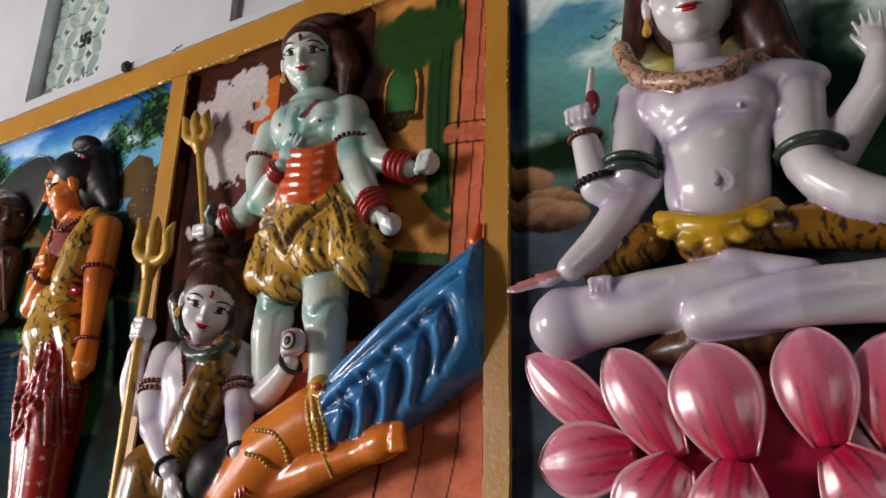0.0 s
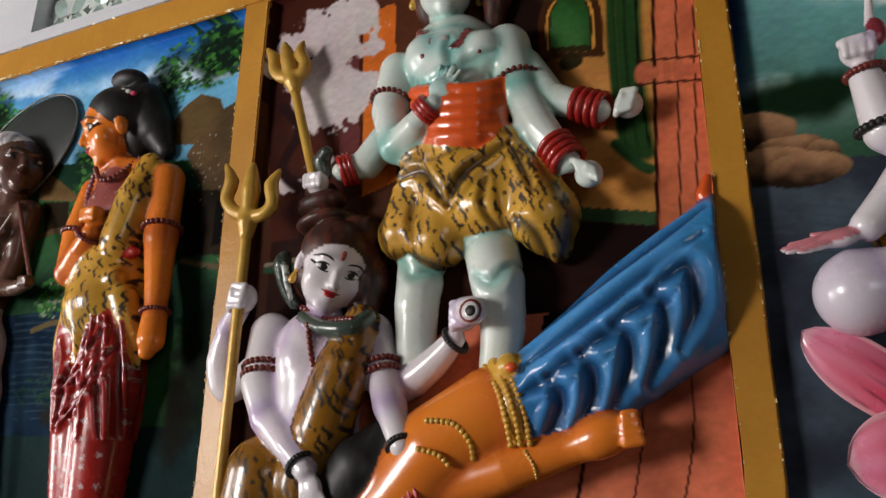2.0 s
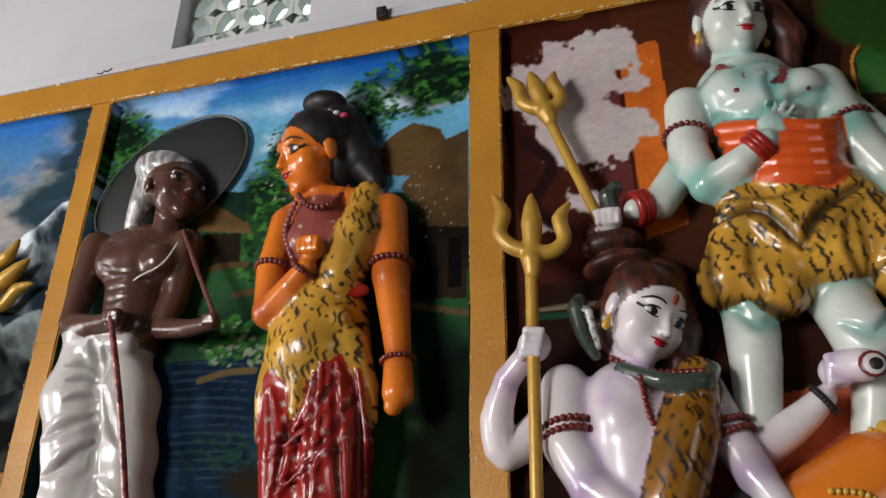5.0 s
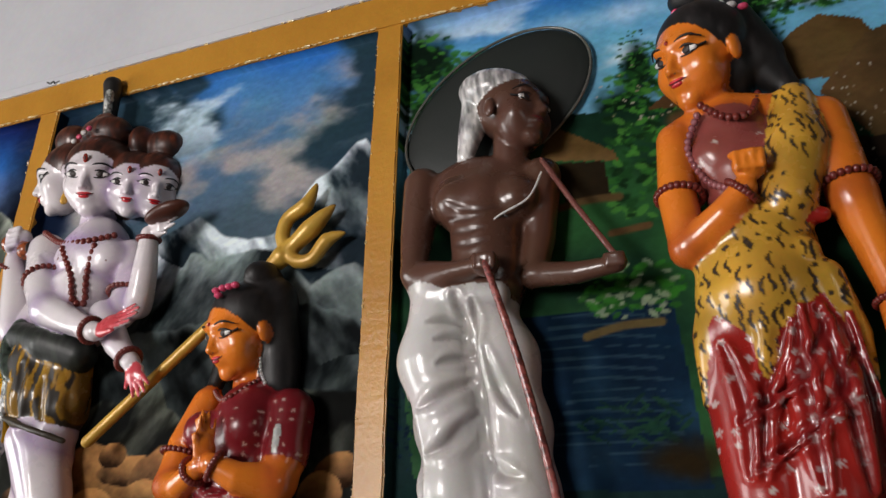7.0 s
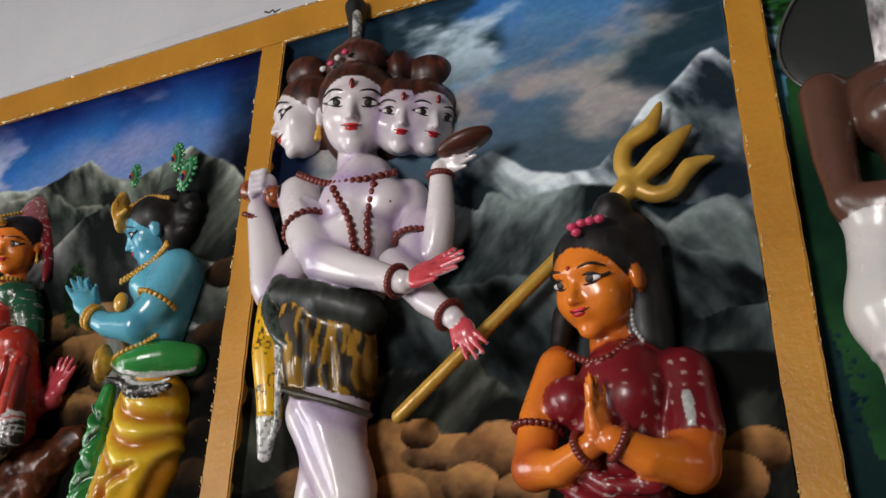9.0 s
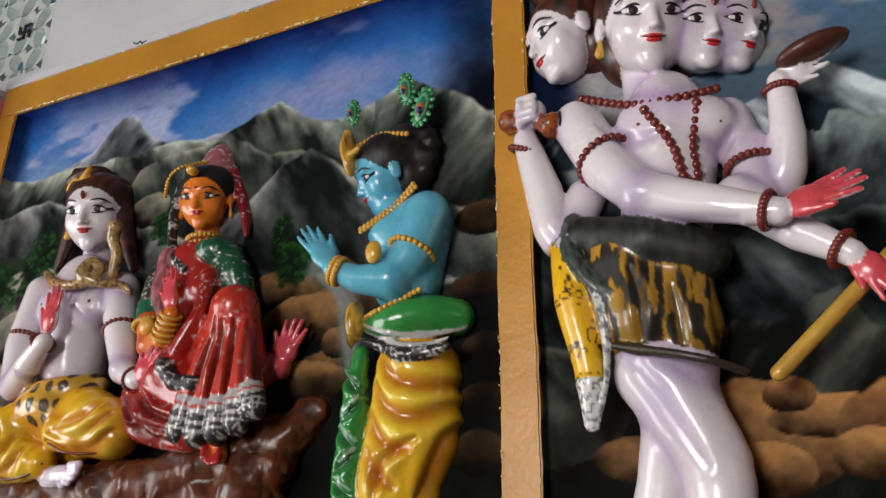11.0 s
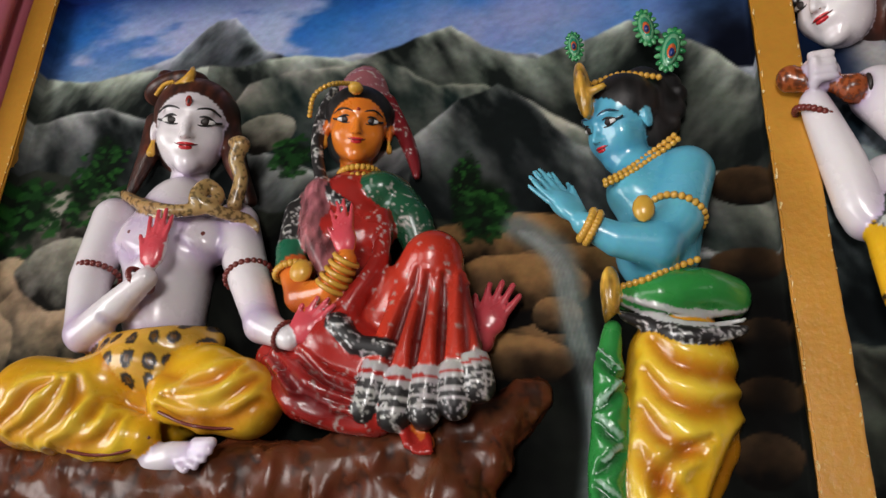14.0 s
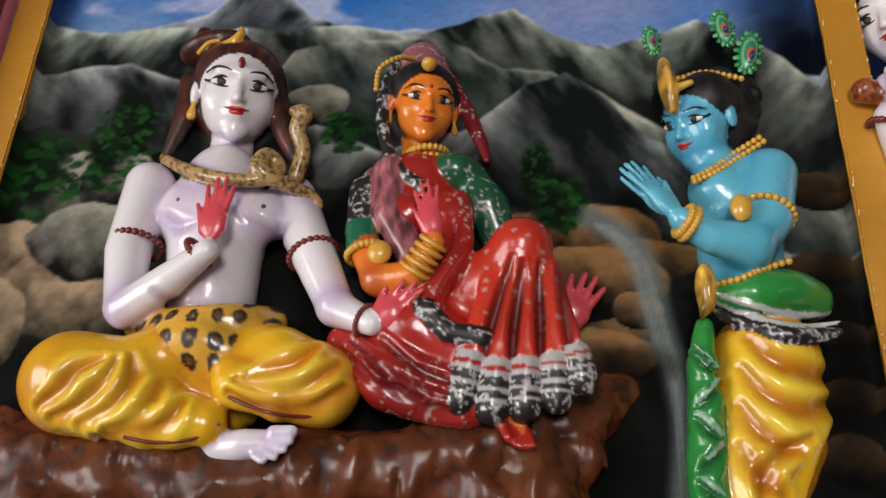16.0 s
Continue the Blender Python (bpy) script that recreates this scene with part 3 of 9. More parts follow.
            self.cap(a, b, width * 0.13, width * 0.095, skin, 0.004)
            if inner:
                self.cap(a + face * width * 0.045, b + face * width * 0.03, width * 0.125, width * 0.09, inner, 0.002)
        self.cap(w + d * L * 0.16 + s * thumb * width * 0.38, w + d * L * 0.56 + s * thumb * width * 0.70 + face * width * 0.1, width * 0.15, width * 0.10, inner or skin, 0.006)

    def fist(self, c, r, skin, along=(1, 0, 0), down=(0, 0, -1)):
        """A closed hand with four knuckled fingers side by side along a line."""
        c, a, d = Vector(c), Vector(along).normalized(), Vector(down).normalized()
        self.ell(c, (r, r * 0.8, r), skin, 0.006)
        for i in (-1.5, -0.5, 0.5, 1.5):
            p = c + a * i * r * 0.46 + Vector((0, -0.72 * r, 0))
            self.cap(p - d * r * 0.45, p + d * r * 0.45, r * 0.27, r * 0.24, skin, 0.004)
        self.cap(c - d * r * 0.5 - a * r * 0.9 - Vector((0, r * 0.5, 0)), c - d * r * 0.4 + a * r * 0.3 - Vector((0, r * 0.9, 0)), r * 0.27, r * 0.22, skin, 0.004)

    def _field(self, p, s):
        return cap_distance(p, s[1], s[2], s[3], s[4]) if s[0] == "c" else ell_distance(p, s[1], s[2], s[3])

    def mesh(self, rough=0.0, cut=BACK + 0.012, left=-99.0, right=99.0):
        vox, lo, hi, spans = self.vox, np.full(3, 1e9), np.full(3, -1e9), []
        for s in self.shapes:
            if s[0] == "c":
                a, b = np.minimum(s[1] - s[3], s[2] - s[4]), np.maximum(s[1] + s[3], s[2] + s[4])
            else:
                e = np.abs(s[2]) @ s[3]
                a, b = s[1] - e, s[1] + e
            spans.append((a, b))
            lo, hi = np.minimum(lo, a), np.maximum(hi, b)
        lo, hi = lo - 3 * vox - rough, hi + 3 * vox + rough
        hi[1] = min(hi[1], cut + 2 * vox)
        n = np.ceil((hi - lo) / vox).astype(int) + 1
        D = np.full(n, 0.08, np.float32)
        ax = [lo[i] + vox * np.arange(n[i]) for i in range(3)]
        limbs = []
        for s, span in zip(self.shapes, spans):
            if s[9] and limbs and limbs[-1][0][0][9] == s[9]:
                limbs[-1].append((s, span))
            else:
                limbs.append([(s, span)])
        for limb in limbs:
            s = limb[0][0]
            a, b = np.min([m[1][0] for m in limb], axis=0), np.max([m[1][1] for m in limb], axis=0)
            pad = s[6] + 2.5 * vox
            i0 = np.maximum(np.floor((a - pad - lo) / vox).astype(int), 0)
            i1 = np.minimum(np.ceil((b + pad - lo) / vox).astype(int) + 1, n)
            if (i1 <= i0).any():
                continue
            sl = tuple(slice(i0[i], i1[i]) for i in range(3))
            g = np.stack(np.meshgrid(*(ax[i][sl[i]] for i in range(3)), indexing="ij"), -1)
            d = self._field(g, s)
            for m in limb[1:]:
                d = np.minimum(d, self._field(g, m[0]))
            o = D[sl]
            h = np.maximum(s[6] - np.abs(o - d), 0) / s[6]
            D[sl] = np.minimum(o, d) - h * h * s[6] * 0.25
        if rough:
            g = np.stack(np.meshgrid(*ax, indexing="ij"), -1)
            crag = np.abs(fbm(g * np.array((1.0, 1.0, 0.6)), 22, 3, 8) - 0.5)
            D += ((fbm(g, 9, 4, 3) - 0.5) * 2 * rough + (0.12 - crag) * 1.6 * rough).astype(np.float32)
        D = np.maximum(D, (ax[1] - cut)[None, :, None].astype(np.float32))
        D = np.maximum(D, np.maximum(ax[0] - right, left - ax[0])[:, None, None].astype(np.float32))
        D[0], D[-1], D[:, 0], D[:, -1], D[:, :, 0], D[:, :, -1] = (0.01,) * 6
        # surface nets
        S = D < 0
        acc, cnt = np.zeros((*(n - 1), 3), np.float32), np.zeros(n - 1, np.float32)
        quads = []
        base = np.stack(np.meshgrid(*(np.arange(k) for k in n), indexing="ij"), -1)
        for a in range(3):
            sl0, sl1 = [slice(None)] * 3, [slice(None)] * 3
            sl0[a], sl1[a] = slice(0, -1), slice(1, None)
            s0, s1 = S[tuple(sl0)], S[tuple(sl1)]
            idx = np.argwhere(s0 != s1)
            d0, d1 = D[tuple(sl0)][tuple(idx.T)], D[tuple(sl1)][tuple(idx.T)]
            pos = idx.astype(np.float32)
            pos[:, a] += d0 / (d0 - d1)
            u, v = (a + 1) % 3, (a + 2) % 3
            cells = []
            for du, dv in ((0, 0), (1, 0), (1, 1), (0, 1)):
                c = idx.copy()
                c[:, u] -= du
                c[:, v] -= dv
                cells.append(c)
                np.add.at(acc, tuple(c.T), pos)
                np.add.at(cnt, tuple(c.T), 1)
            flip = s1[tuple(idx.T)]
            q = np.stack([np.ravel_multi_index(tuple(c.T), tuple(n - 1)) for c in cells], 1)
            q[flip] = q[flip][:, ::-1]
            quads.append(q)
        used = np.flatnonzero(cnt.ravel())
        remap = np.zeros(cnt.size, np.int64)
        remap[used] = np.arange(len(used))
        V = (acc.reshape(-1, 3)[used] / cnt.ravel()[used, None]) * vox + lo
        Q = remap[np.concatenate(quads)]
        # rub the surface smooth by hand
        for amount in (0.6, -0.35, 0.6):
            total, deg = np.zeros_like(V), np.zeros(len(V))
            for i in range(4):
                a, b = Q[:, i], Q[:, (i + 1) % 4]
                for ax_ in range(3):
                    total[:, ax_] += np.bincount(a, V[b, ax_], len(V)) + np.bincount(b, V[a, ax_], len(V))
                deg += np.bincount(a, minlength=len(V)) + np.bincount(b, minlength=len(V))
            V = V + amount * (total / np.maximum(deg, 1)[:, None] - V)
        return V, Q

    def colours(self, V):
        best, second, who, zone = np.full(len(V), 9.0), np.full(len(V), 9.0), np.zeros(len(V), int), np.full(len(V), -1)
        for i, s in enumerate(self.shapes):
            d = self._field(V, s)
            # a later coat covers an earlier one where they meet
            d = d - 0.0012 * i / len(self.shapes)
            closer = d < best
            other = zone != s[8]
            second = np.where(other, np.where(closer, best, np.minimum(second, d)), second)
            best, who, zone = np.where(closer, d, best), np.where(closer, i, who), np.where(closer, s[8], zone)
        col = np.zeros((len(V), 3))
        for key in {(s[5], s[7]) for s in self.shapes}:
            pick = np.isin(who, [i for i, s in enumerate(self.shapes) if (s[5], s[7]) == key])
            if not pick.any():
                continue
            c = PATTERN[key[1]](V[pick], key[0]) if key[1] else np.broadcast_to(np.array(key[0]), (pick.sum(), 3))
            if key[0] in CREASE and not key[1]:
                # shading colour, strongest where two shapes meet
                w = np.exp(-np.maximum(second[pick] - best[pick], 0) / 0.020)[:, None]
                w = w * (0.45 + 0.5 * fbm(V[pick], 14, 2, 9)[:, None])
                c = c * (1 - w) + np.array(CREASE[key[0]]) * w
            col[pick] = c
        return col, who

    def surface(self, rough=0.0, left=-99.0, right=99.0):
        """Mesh, press the creases in and lay the colours on."""
        V, Q = self.mesh(rough, left=left, right=right)
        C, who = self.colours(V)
        if self.folds:
            nrm = np.cross(V[Q[:, 2]] - V[Q[:, 0]], V[Q[:, 3]] - V[Q[:, 1]])
            N = np.stack([sum(np.bincount(Q[:, i], nrm[:, a], len(V)) for i in range(4)) for a in range(3)], -1)
            N /= np.maximum(np.linalg.norm(N, axis=1), 1e-12)[:, None]
            move, W = np.zeros(len(V)), V.copy()
            P = V[:, (0, 2)]
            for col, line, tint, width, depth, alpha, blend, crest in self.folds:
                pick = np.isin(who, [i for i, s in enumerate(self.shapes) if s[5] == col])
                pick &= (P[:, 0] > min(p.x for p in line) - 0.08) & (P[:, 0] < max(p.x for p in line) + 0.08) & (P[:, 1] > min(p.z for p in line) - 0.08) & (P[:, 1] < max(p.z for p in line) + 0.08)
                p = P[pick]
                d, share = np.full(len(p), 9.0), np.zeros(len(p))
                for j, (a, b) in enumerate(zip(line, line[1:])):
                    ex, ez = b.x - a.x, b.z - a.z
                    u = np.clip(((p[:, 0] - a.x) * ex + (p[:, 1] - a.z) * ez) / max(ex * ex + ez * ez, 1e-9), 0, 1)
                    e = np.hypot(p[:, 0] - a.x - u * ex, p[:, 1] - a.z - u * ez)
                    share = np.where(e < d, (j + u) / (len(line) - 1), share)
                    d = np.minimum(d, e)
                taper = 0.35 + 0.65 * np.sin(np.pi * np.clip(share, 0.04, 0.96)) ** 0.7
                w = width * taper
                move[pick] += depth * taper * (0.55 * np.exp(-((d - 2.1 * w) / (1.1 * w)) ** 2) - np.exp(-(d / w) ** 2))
                # dark shading laid into the colour along the crease
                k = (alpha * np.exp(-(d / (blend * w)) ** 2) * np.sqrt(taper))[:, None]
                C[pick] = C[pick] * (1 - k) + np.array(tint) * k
                # painted highlight: paler cloth colour along the raised lips
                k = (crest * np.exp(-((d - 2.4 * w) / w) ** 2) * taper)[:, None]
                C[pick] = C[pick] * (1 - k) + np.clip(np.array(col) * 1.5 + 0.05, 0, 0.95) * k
            W += N * np.clip(move, -0.022, 0.014)[:, None]
            V = W
        return V, Q, C

    def piece(self, name, parent, label="", mat=None):
        """The shapes as one part under a thing."""
        ob = new(name, part_mesh(name, self, mat or PAINT))
        ob.parent = parent
        return tagged(ob, label)

    def build(self, name, label, category, rough=0.0, group="", mat=None, left=-99.0, right=99.0):
        if self.shapes:
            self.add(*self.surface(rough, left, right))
        V, F, C = np.concatenate(self.verts), np.concatenate(self.faces), np.concatenate(self.cols)
        return tagged(new(name, quad_mesh(name, V, F, C, mat or PAINT)), label, category, group)


def part_mesh(name, s, mat):
    s.add(*s.surface())
    return quad_mesh(name, np.concatenate(s.verts), np.concatenate(s.faces), np.concatenate(s.cols), mat)


def quad_mesh(name, V, F, C, mat):
    data = bpy.data.meshes.new(name)
    data.vertices.add(len(V))
    data.vertices.foreach_set("co", np.ascontiguousarray(V, np.float32).ravel())
    data.loops.add(4 * len(F))
    data.loops.foreach_set("vertex_index", np.ascontiguousarray(F, np.int32).ravel())
    data.polygons.add(len(F))
    data.polygons.foreach_set("loop_start", np.arange(0, 4 * len(F), 4, dtype=np.int32))
    data.polygons.foreach_set("use_smooth", np.ones(len(F), bool))
    data.update(calc_edges=True)
    data.validate()
    att = data.color_attributes.new("paint", "FLOAT_COLOR", "POINT")
    att.data.foreach_set("color", np.concatenate((np.clip(C, 0, 1), np.ones((len(C), 1))), 1).astype(np.float32).ravel())
    data.materials.append(mat)
    return data


def curve(pts, n=8):
    """A smooth line through points."""
    pts = [Vector(p[:3]) for p in pts]
    out = []
    for i in range(len(pts) - 1):
        p0, p1, p2, p3 = pts[max(i - 1, 0)], pts[i], pts[i + 1], pts[min(i + 2, len(pts) - 1)]
        for j in range(n):
            t = j / n
            out.append(0.5 * ((2 * p1) + (p2 - p0) * t + (2 * p0 - 5 * p1 + 4 * p2 - p3) * t * t + (3 * p1 - p0 - 3 * p2 + p3) * t ** 3))
    return out + [pts[-1]]


# ---- mural painting on the sunk panels ----
class Mural:
    """A painted panel back: colours laid on in coats over a fine sheet, whose edges turn forward to the frame."""

    def __init__(self, x0, x1, step=0.0048):
        self.x = np.arange(x0, x1, step)
        self.x[0], self.x[-1] = x0 + 0.0015, x1 - 0.0015
        self.z = np.concatenate((np.arange(SILL + 0.002, 1.5, 0.03), np.arange(1.5, TOP - 0.0015, step), [TOP - 0.0015]))
        self.P = np.stack(np.meshgrid(self.x, self.z, indexing="ij"), -1)
        self.C = np.zeros((*self.P.shape[:2], 3))

    def lay(self, w, col):
        w = np.clip(w, 0, 1)[..., None]
        self.C = self.C * (1 - w) + np.asarray(col) * w

    def sky(self, *stops):
        zs, cs = [s[0] for s in stops], np.array([s[1] for s in stops])
        n = (fbm(self.P, 2.5, 4, 1) - 0.5) * 0.25
        self.C = np.stack([np.interp(self.P[..., 1] + n, zs, cs[:, i]) for i in range(3)], -1)

    def clouds(self, z0, z1, col, amount=0.5, seed=2, stretch=2.2, size=2.6):
        n = fbm(self.P * np.array((1, stretch)), size, 6, seed)
        band = smoothstep(z0 - 0.15, z0 + 0.1, self.P[..., 1]) * (1 - smoothstep(z1 - 0.1, z1 + 0.15, self.P[..., 1]))
        self.lay(smoothstep(1 - amount - 0.04, 1 - amount + 0.10, n) * band, col)

    def ridge(self, line, light, dark, depth=0.3, jag=0.05, seed=0, crest=0.05, alpha=1.0, veins=1.0):
        """A mountain below a broken skyline, light along its crest and streaked down its flanks."""
        xs, zs = zip(*sorted(line))
        X, Z = self.P[..., 0], self.P[..., 1]
        sky = np.interp(X, xs, zs) + (fbm(X[..., None] * np.array((1.0, 0.0)), 6, 5, seed) - 0.5) * jag * 2
        below = sky - Z
        q = np.stack((X + 0.5 * Z * np.sign(fbm(self.P, 2, 1, seed + 2) - 0.5), Z * 0.6), -1)
        n = fbm(q, 11, 5, seed + 5)
        t = np.exp(-np.maximum(below, 0) / depth)
        fine = fbm(q * np.array((1.0, 0.6)), 46, 3, seed + 9)
        edge = np.exp(-np.maximum(below, 0) / (crest * 0.5)) * smoothstep(0.35, 0.6, fbm(self.P, 7, 3, seed + 6))
        tone = np.clip(t * 0.55 + (n - 0.5) * veins * 2.3 * (0.25 + t) + (fine - 0.5) * 0.3 * veins * (0.2 + t) + 0.7 * edge, 0, 1)[..., None]
        col = np.asarray(dark) * (1 - tone) + np.asarray(light) * tone
        w = smoothstep(-0.004, 0.006, below)[..., None] * alpha
        self.C = self.C * (1 - w) + col * w

    def rock(self, cx, cz, rx, rz, light, dark, seed=0, turn=0.0):
        """A rounded boulder lit from above."""
        c, s = math.cos(radians(turn)), math.sin(radians(turn))
        dx, dz = self.P[..., 0] - cx, self.P[..., 1] - cz
        u, v = (dx * c + dz * s) / rx, (-dx * s + dz * c) / rz
        wob = (fbm(self.P, 9, 4, seed) - 0.5) * 0.5
        r = np.sqrt(u * u + v * v) + wob
        tone = np.clip(0.5 + 0.6 * v + 0.15 * u + (fbm(self.P, 22, 4, seed + 3) - 0.5) * 0.9, 0, 1)[..., None]
        col = np.asarray(dark) * (1 - tone) + np.asarray(light) * tone
        w = (1 - smoothstep(0.96, 1.03, r))[..., None]
        self.C = self.C * (1 - w) + col * w

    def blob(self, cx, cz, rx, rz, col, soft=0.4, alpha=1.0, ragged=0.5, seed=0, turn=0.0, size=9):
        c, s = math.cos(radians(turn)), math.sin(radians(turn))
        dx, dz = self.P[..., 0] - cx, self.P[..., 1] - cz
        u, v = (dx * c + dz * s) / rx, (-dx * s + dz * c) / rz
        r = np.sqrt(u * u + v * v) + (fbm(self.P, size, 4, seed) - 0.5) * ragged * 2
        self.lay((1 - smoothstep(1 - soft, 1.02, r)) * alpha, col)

    def area(self, pts, col, light=None, soft=0.004, seed=0, grain=0.3):
        """A flat painted shape with straight sides."""
        X, Z = self.P[..., 0], self.P[..., 1]
        inside = np.zeros(X.shape, bool)
        for (x0, z0), (x1, z1) in zip(pts, pts[1:] + pts[:1]):
            if z0 != z1:
                inside ^= ((z0 > Z) != (z1 > Z)) & (X < (x1 - x0) * (Z - z0) / (z1 - z0) + x0)
        n = fbm(self.P, 10, 4, seed)[..., None]
        c = np.asarray(col) * (1 - grain + 2 * grain * n)
        if light is not None:
            n2 = smoothstep(0.4, 0.7, fbm(self.P, 5, 3, seed + 1))[..., None]
            c = c * (1 - n2) + np.asarray(light) * n2
        w = inside[..., None]
        self.C = np.where(w, c, self.C)

    def stroke(self, pts, width, col, alpha=1.0, soft=0.5):
        pts = curve([(p[0], 0, p[1]) for p in pts], 6)
        X, Z = self.P[..., 0], self.P[..., 1]
        d = np.full(X.shape, 9.0)
        for p, q in zip(pts, pts[1:]):
            ax, az, bx, bz = p.x, p.z, q.x - p.x, q.z - p.z
            t = np.clip(((X - ax) * bx + (Z - az) * bz) / max(bx * bx + bz * bz, 1e-9), 0, 1)
            d = np.minimum(d, np.hypot(X - ax - t * bx, Z - az - t * bz))
        self.lay((1 - smoothstep(width * (1 - soft), width, d)) * alpha, col)

    def dabs(self, cx, cz, rx, rz, n, size, cols, seed=0, flat=0.5, lean=0.0):
        """Foliage in short brush dabs."""
        rng = random.Random(seed)
        X, Z = self.x, self.z
        for _ in range(n):
            a, r = rng.uniform(0, math.tau), math.sqrt(rng.random())
            px, pz, s, t = cx + rx * r * math.cos(a), cz + rz * r * math.sin(a), size * rng.uniform(0.5, 1.4), rng.uniform(-0.8, 0.8) + lean
            col = rng.choice(cols)
            i0, i1 = np.searchsorted(X, (px - 2 * s, px + 2 * s))
            j0, j1 = np.searchsorted(Z, (pz - 2 * s, pz + 2 * s))
            if i1 <= i0 or j1 <= j0:
                continue
            dx, dz = self.P[i0:i1, j0:j1, 0] - px, self.P[i0:i1, j0:j1, 1] - pz
            u, v = dx * math.cos(t) + dz * math.sin(t), (-dx * math.sin(t) + dz * math.cos(t)) / flat
            w = (1 - smoothstep(0.6 * s, s, np.hypot(u, v)))[..., None] * 0.85
            self.C[i0:i1, j0:j1] = self.C[i0:i1, j0:j1] * (1 - w) + np.array(col) * w

    def build(self, label):
        nx, nz = len(self.x), len(self.z)
        # brush texture over the whole picture
        self.C = 1.9 * np.clip(self.C, 0, 1) ** 1.56
        self.C = self.C * (0.82 + 0.36 * fbm(self.P * np.array((1.0, 1.6)), 60, 3, 31))[..., None]
        X = np.concatenate(([self.x[0]], self.x, [self.x[-1]]))
        Z = np.concatenate(([self.z[0]], self.z, [self.z[-1]]))
        gx, gz = np.meshgrid(X, Z, indexing="ij")
        gy = np.full(gx.shape, BACK)
        gy += (fbm(np.stack((gx, gz), -1), 5, 3, 7) - 0.5) * 0.006
        gy[0, :] = gy[-1, :] = gy[:, 0] = gy[:, -1] = FRONT + 0.006
        C = np.pad(self.C, ((1, 1), (1, 1), (0, 0)), mode="edge")
        i = np.arange(gx.size).reshape(gx.shape)
        F = np.stack((i[:-1, :-1], i[1:, :-1], i[1:, 1:], i[:-1, 1:]), -1).reshape(-1, 4)
        V = np.stack((gx, gy, gz), -1).reshape(-1, 3)
        ob = new("mural_panel", quad_mesh("mural_panel", V, F, C.reshape(-1, 3), MURAL))
        return tagged(ob, label, "mural", kind="structure")


def petal(lotus, c, w, h, turn):
    """A cupped lotus petal with a pointed tip, deep pink at its root and pale at its rim."""
    n, m = 25, 21
    v, col, f = [], [], []
    R = Euler((0, radians(turn), 0)).to_matrix()
    for side in (0, 1):
        for j in range(m):
            t = j / (m - 1)
            half = 0.40 + 0.60 * math.sin(math.pi / 2 * t / 0.55) if t < 0.55 else max(0.0, 1 - ((t - 0.55) / 0.45) ** 2.1) ** 0.66
            for i in range(n):
                u = 2 * i / (n - 1) - 1
                bulge = 0.30 * (1 - u * u) * math.sin(math.pi * (0.12 + 0.8 * t)) - 0.25 * max(0, t - 0.75)
                rim = 0.11 * (abs(u) ** 8 + t ** 14)
                ridge = 0.004 * math.sin(u * 22) * (1 - abs(u))
                y = -(bulge + rim + ridge) * w + side * 0.012
                p = R @ Vector((u * half * w, y, (2 * t - 1) * h))
                v.append((c[0] + p.x - lotus.location.x, c[1] + p.y - lotus.location.y, c[2] + p.z - lotus.location.z))
                deep, pale = np.array((0.60, 0.010, 0.06)), np.array((0.76, 0.25, 0.36))
                k = min(1, max(0, t * 1.1 - 0.12 + 0.12 * math.sin(9 * u + 3 * t)))
                vein = 0.75 * max(0.0, math.sin(u * 15 * (0.5 + t) + 1.2)) ** 8 * max(0.0, min(1.0, (0.62 - t) * 5)) * (abs(u) < 0.85)
                cc = (deep * (1 - k) + pale * k) * (1 - vein)
                col.append(cc * 0.45 + np.array((0.80, 0.52, 0.55)) * 0.55 if rim > 0.045 else cc)
    o = n * m
    for j in range(m - 1):
        for i in range(n - 1):
            a = j * n + i
            f.append((a, a + 1, a + n + 1, a + n))
            f.append((o + a, o + a + n, o + a + n + 1, o + a + 1))
    rimline = [i for i in range(n)] + [j * n + n - 1 for j in range(1, m)] + [(m - 1) * n + i for i in range(n - 2, -1, -1)] + [j * n for j in range(m - 2, 0, -1)]
    for a, b in zip(rimline, rimline[1:] + rimline[:1]):
        f.append((a, a + o, b + o, b))
    ob = new("petal", quad_mesh("petal", np.array(v), np.array(f), np.array(col), PAINT))
    ob.parent = lotus
    return ob


# ---- panel of the seated couple: figures in relief ----
s = Sculpt(0.005)
s.ell((-6.405, 1.735, 2.298), (0.098, 0.095, 0.15), WHITE, 0.03, "", (0, 0, 0))
s.tube(WHITE, 0.03, "", (-6.406, 1.74, 2.256, 0.107), (-6.392, 1.74, 2.094, 0.093))
s.ell((-6.463, 1.702, 2.268), (0.055, 0.055, 0.055), WHITE, 0.035, "")
s.ell((-6.29, 1.704, 2.257), (0.057, 0.057, 0.057), WHITE, 0.035, "")
s.tube(WHITE, 0.016, "", (-6.567, 1.725, 2.343, 0.055), (-6.566, 1.685, 2.168, 0.047), (-6.543, 1.665, 2.037, 0.037))
s.tube(WHITE, 0.012, "", (-6.534, 1.66, 2.031, 0.038), (-6.438, 1.62, 2.08, 0.034), (-6.359, 1.595, 2.133, 0.024))
s.palm((-6.357, 1.6, 2.151), (-6.351, 1.595, 2.296), 0.055, WHITE, PALM, thumb=-1)
s.tube(WHITE, 0.016, "", (-6.242, 1.725, 2.312, 0.053), (-6.166, 1.685, 2.155, 0.046), (-6.11, 1.665, 2.046, 0.038))
s.tube(WHITE, 0.012, "", (-6.108, 1.66, 2.041, 0.038), (-6.029, 1.63, 2, 0.024))
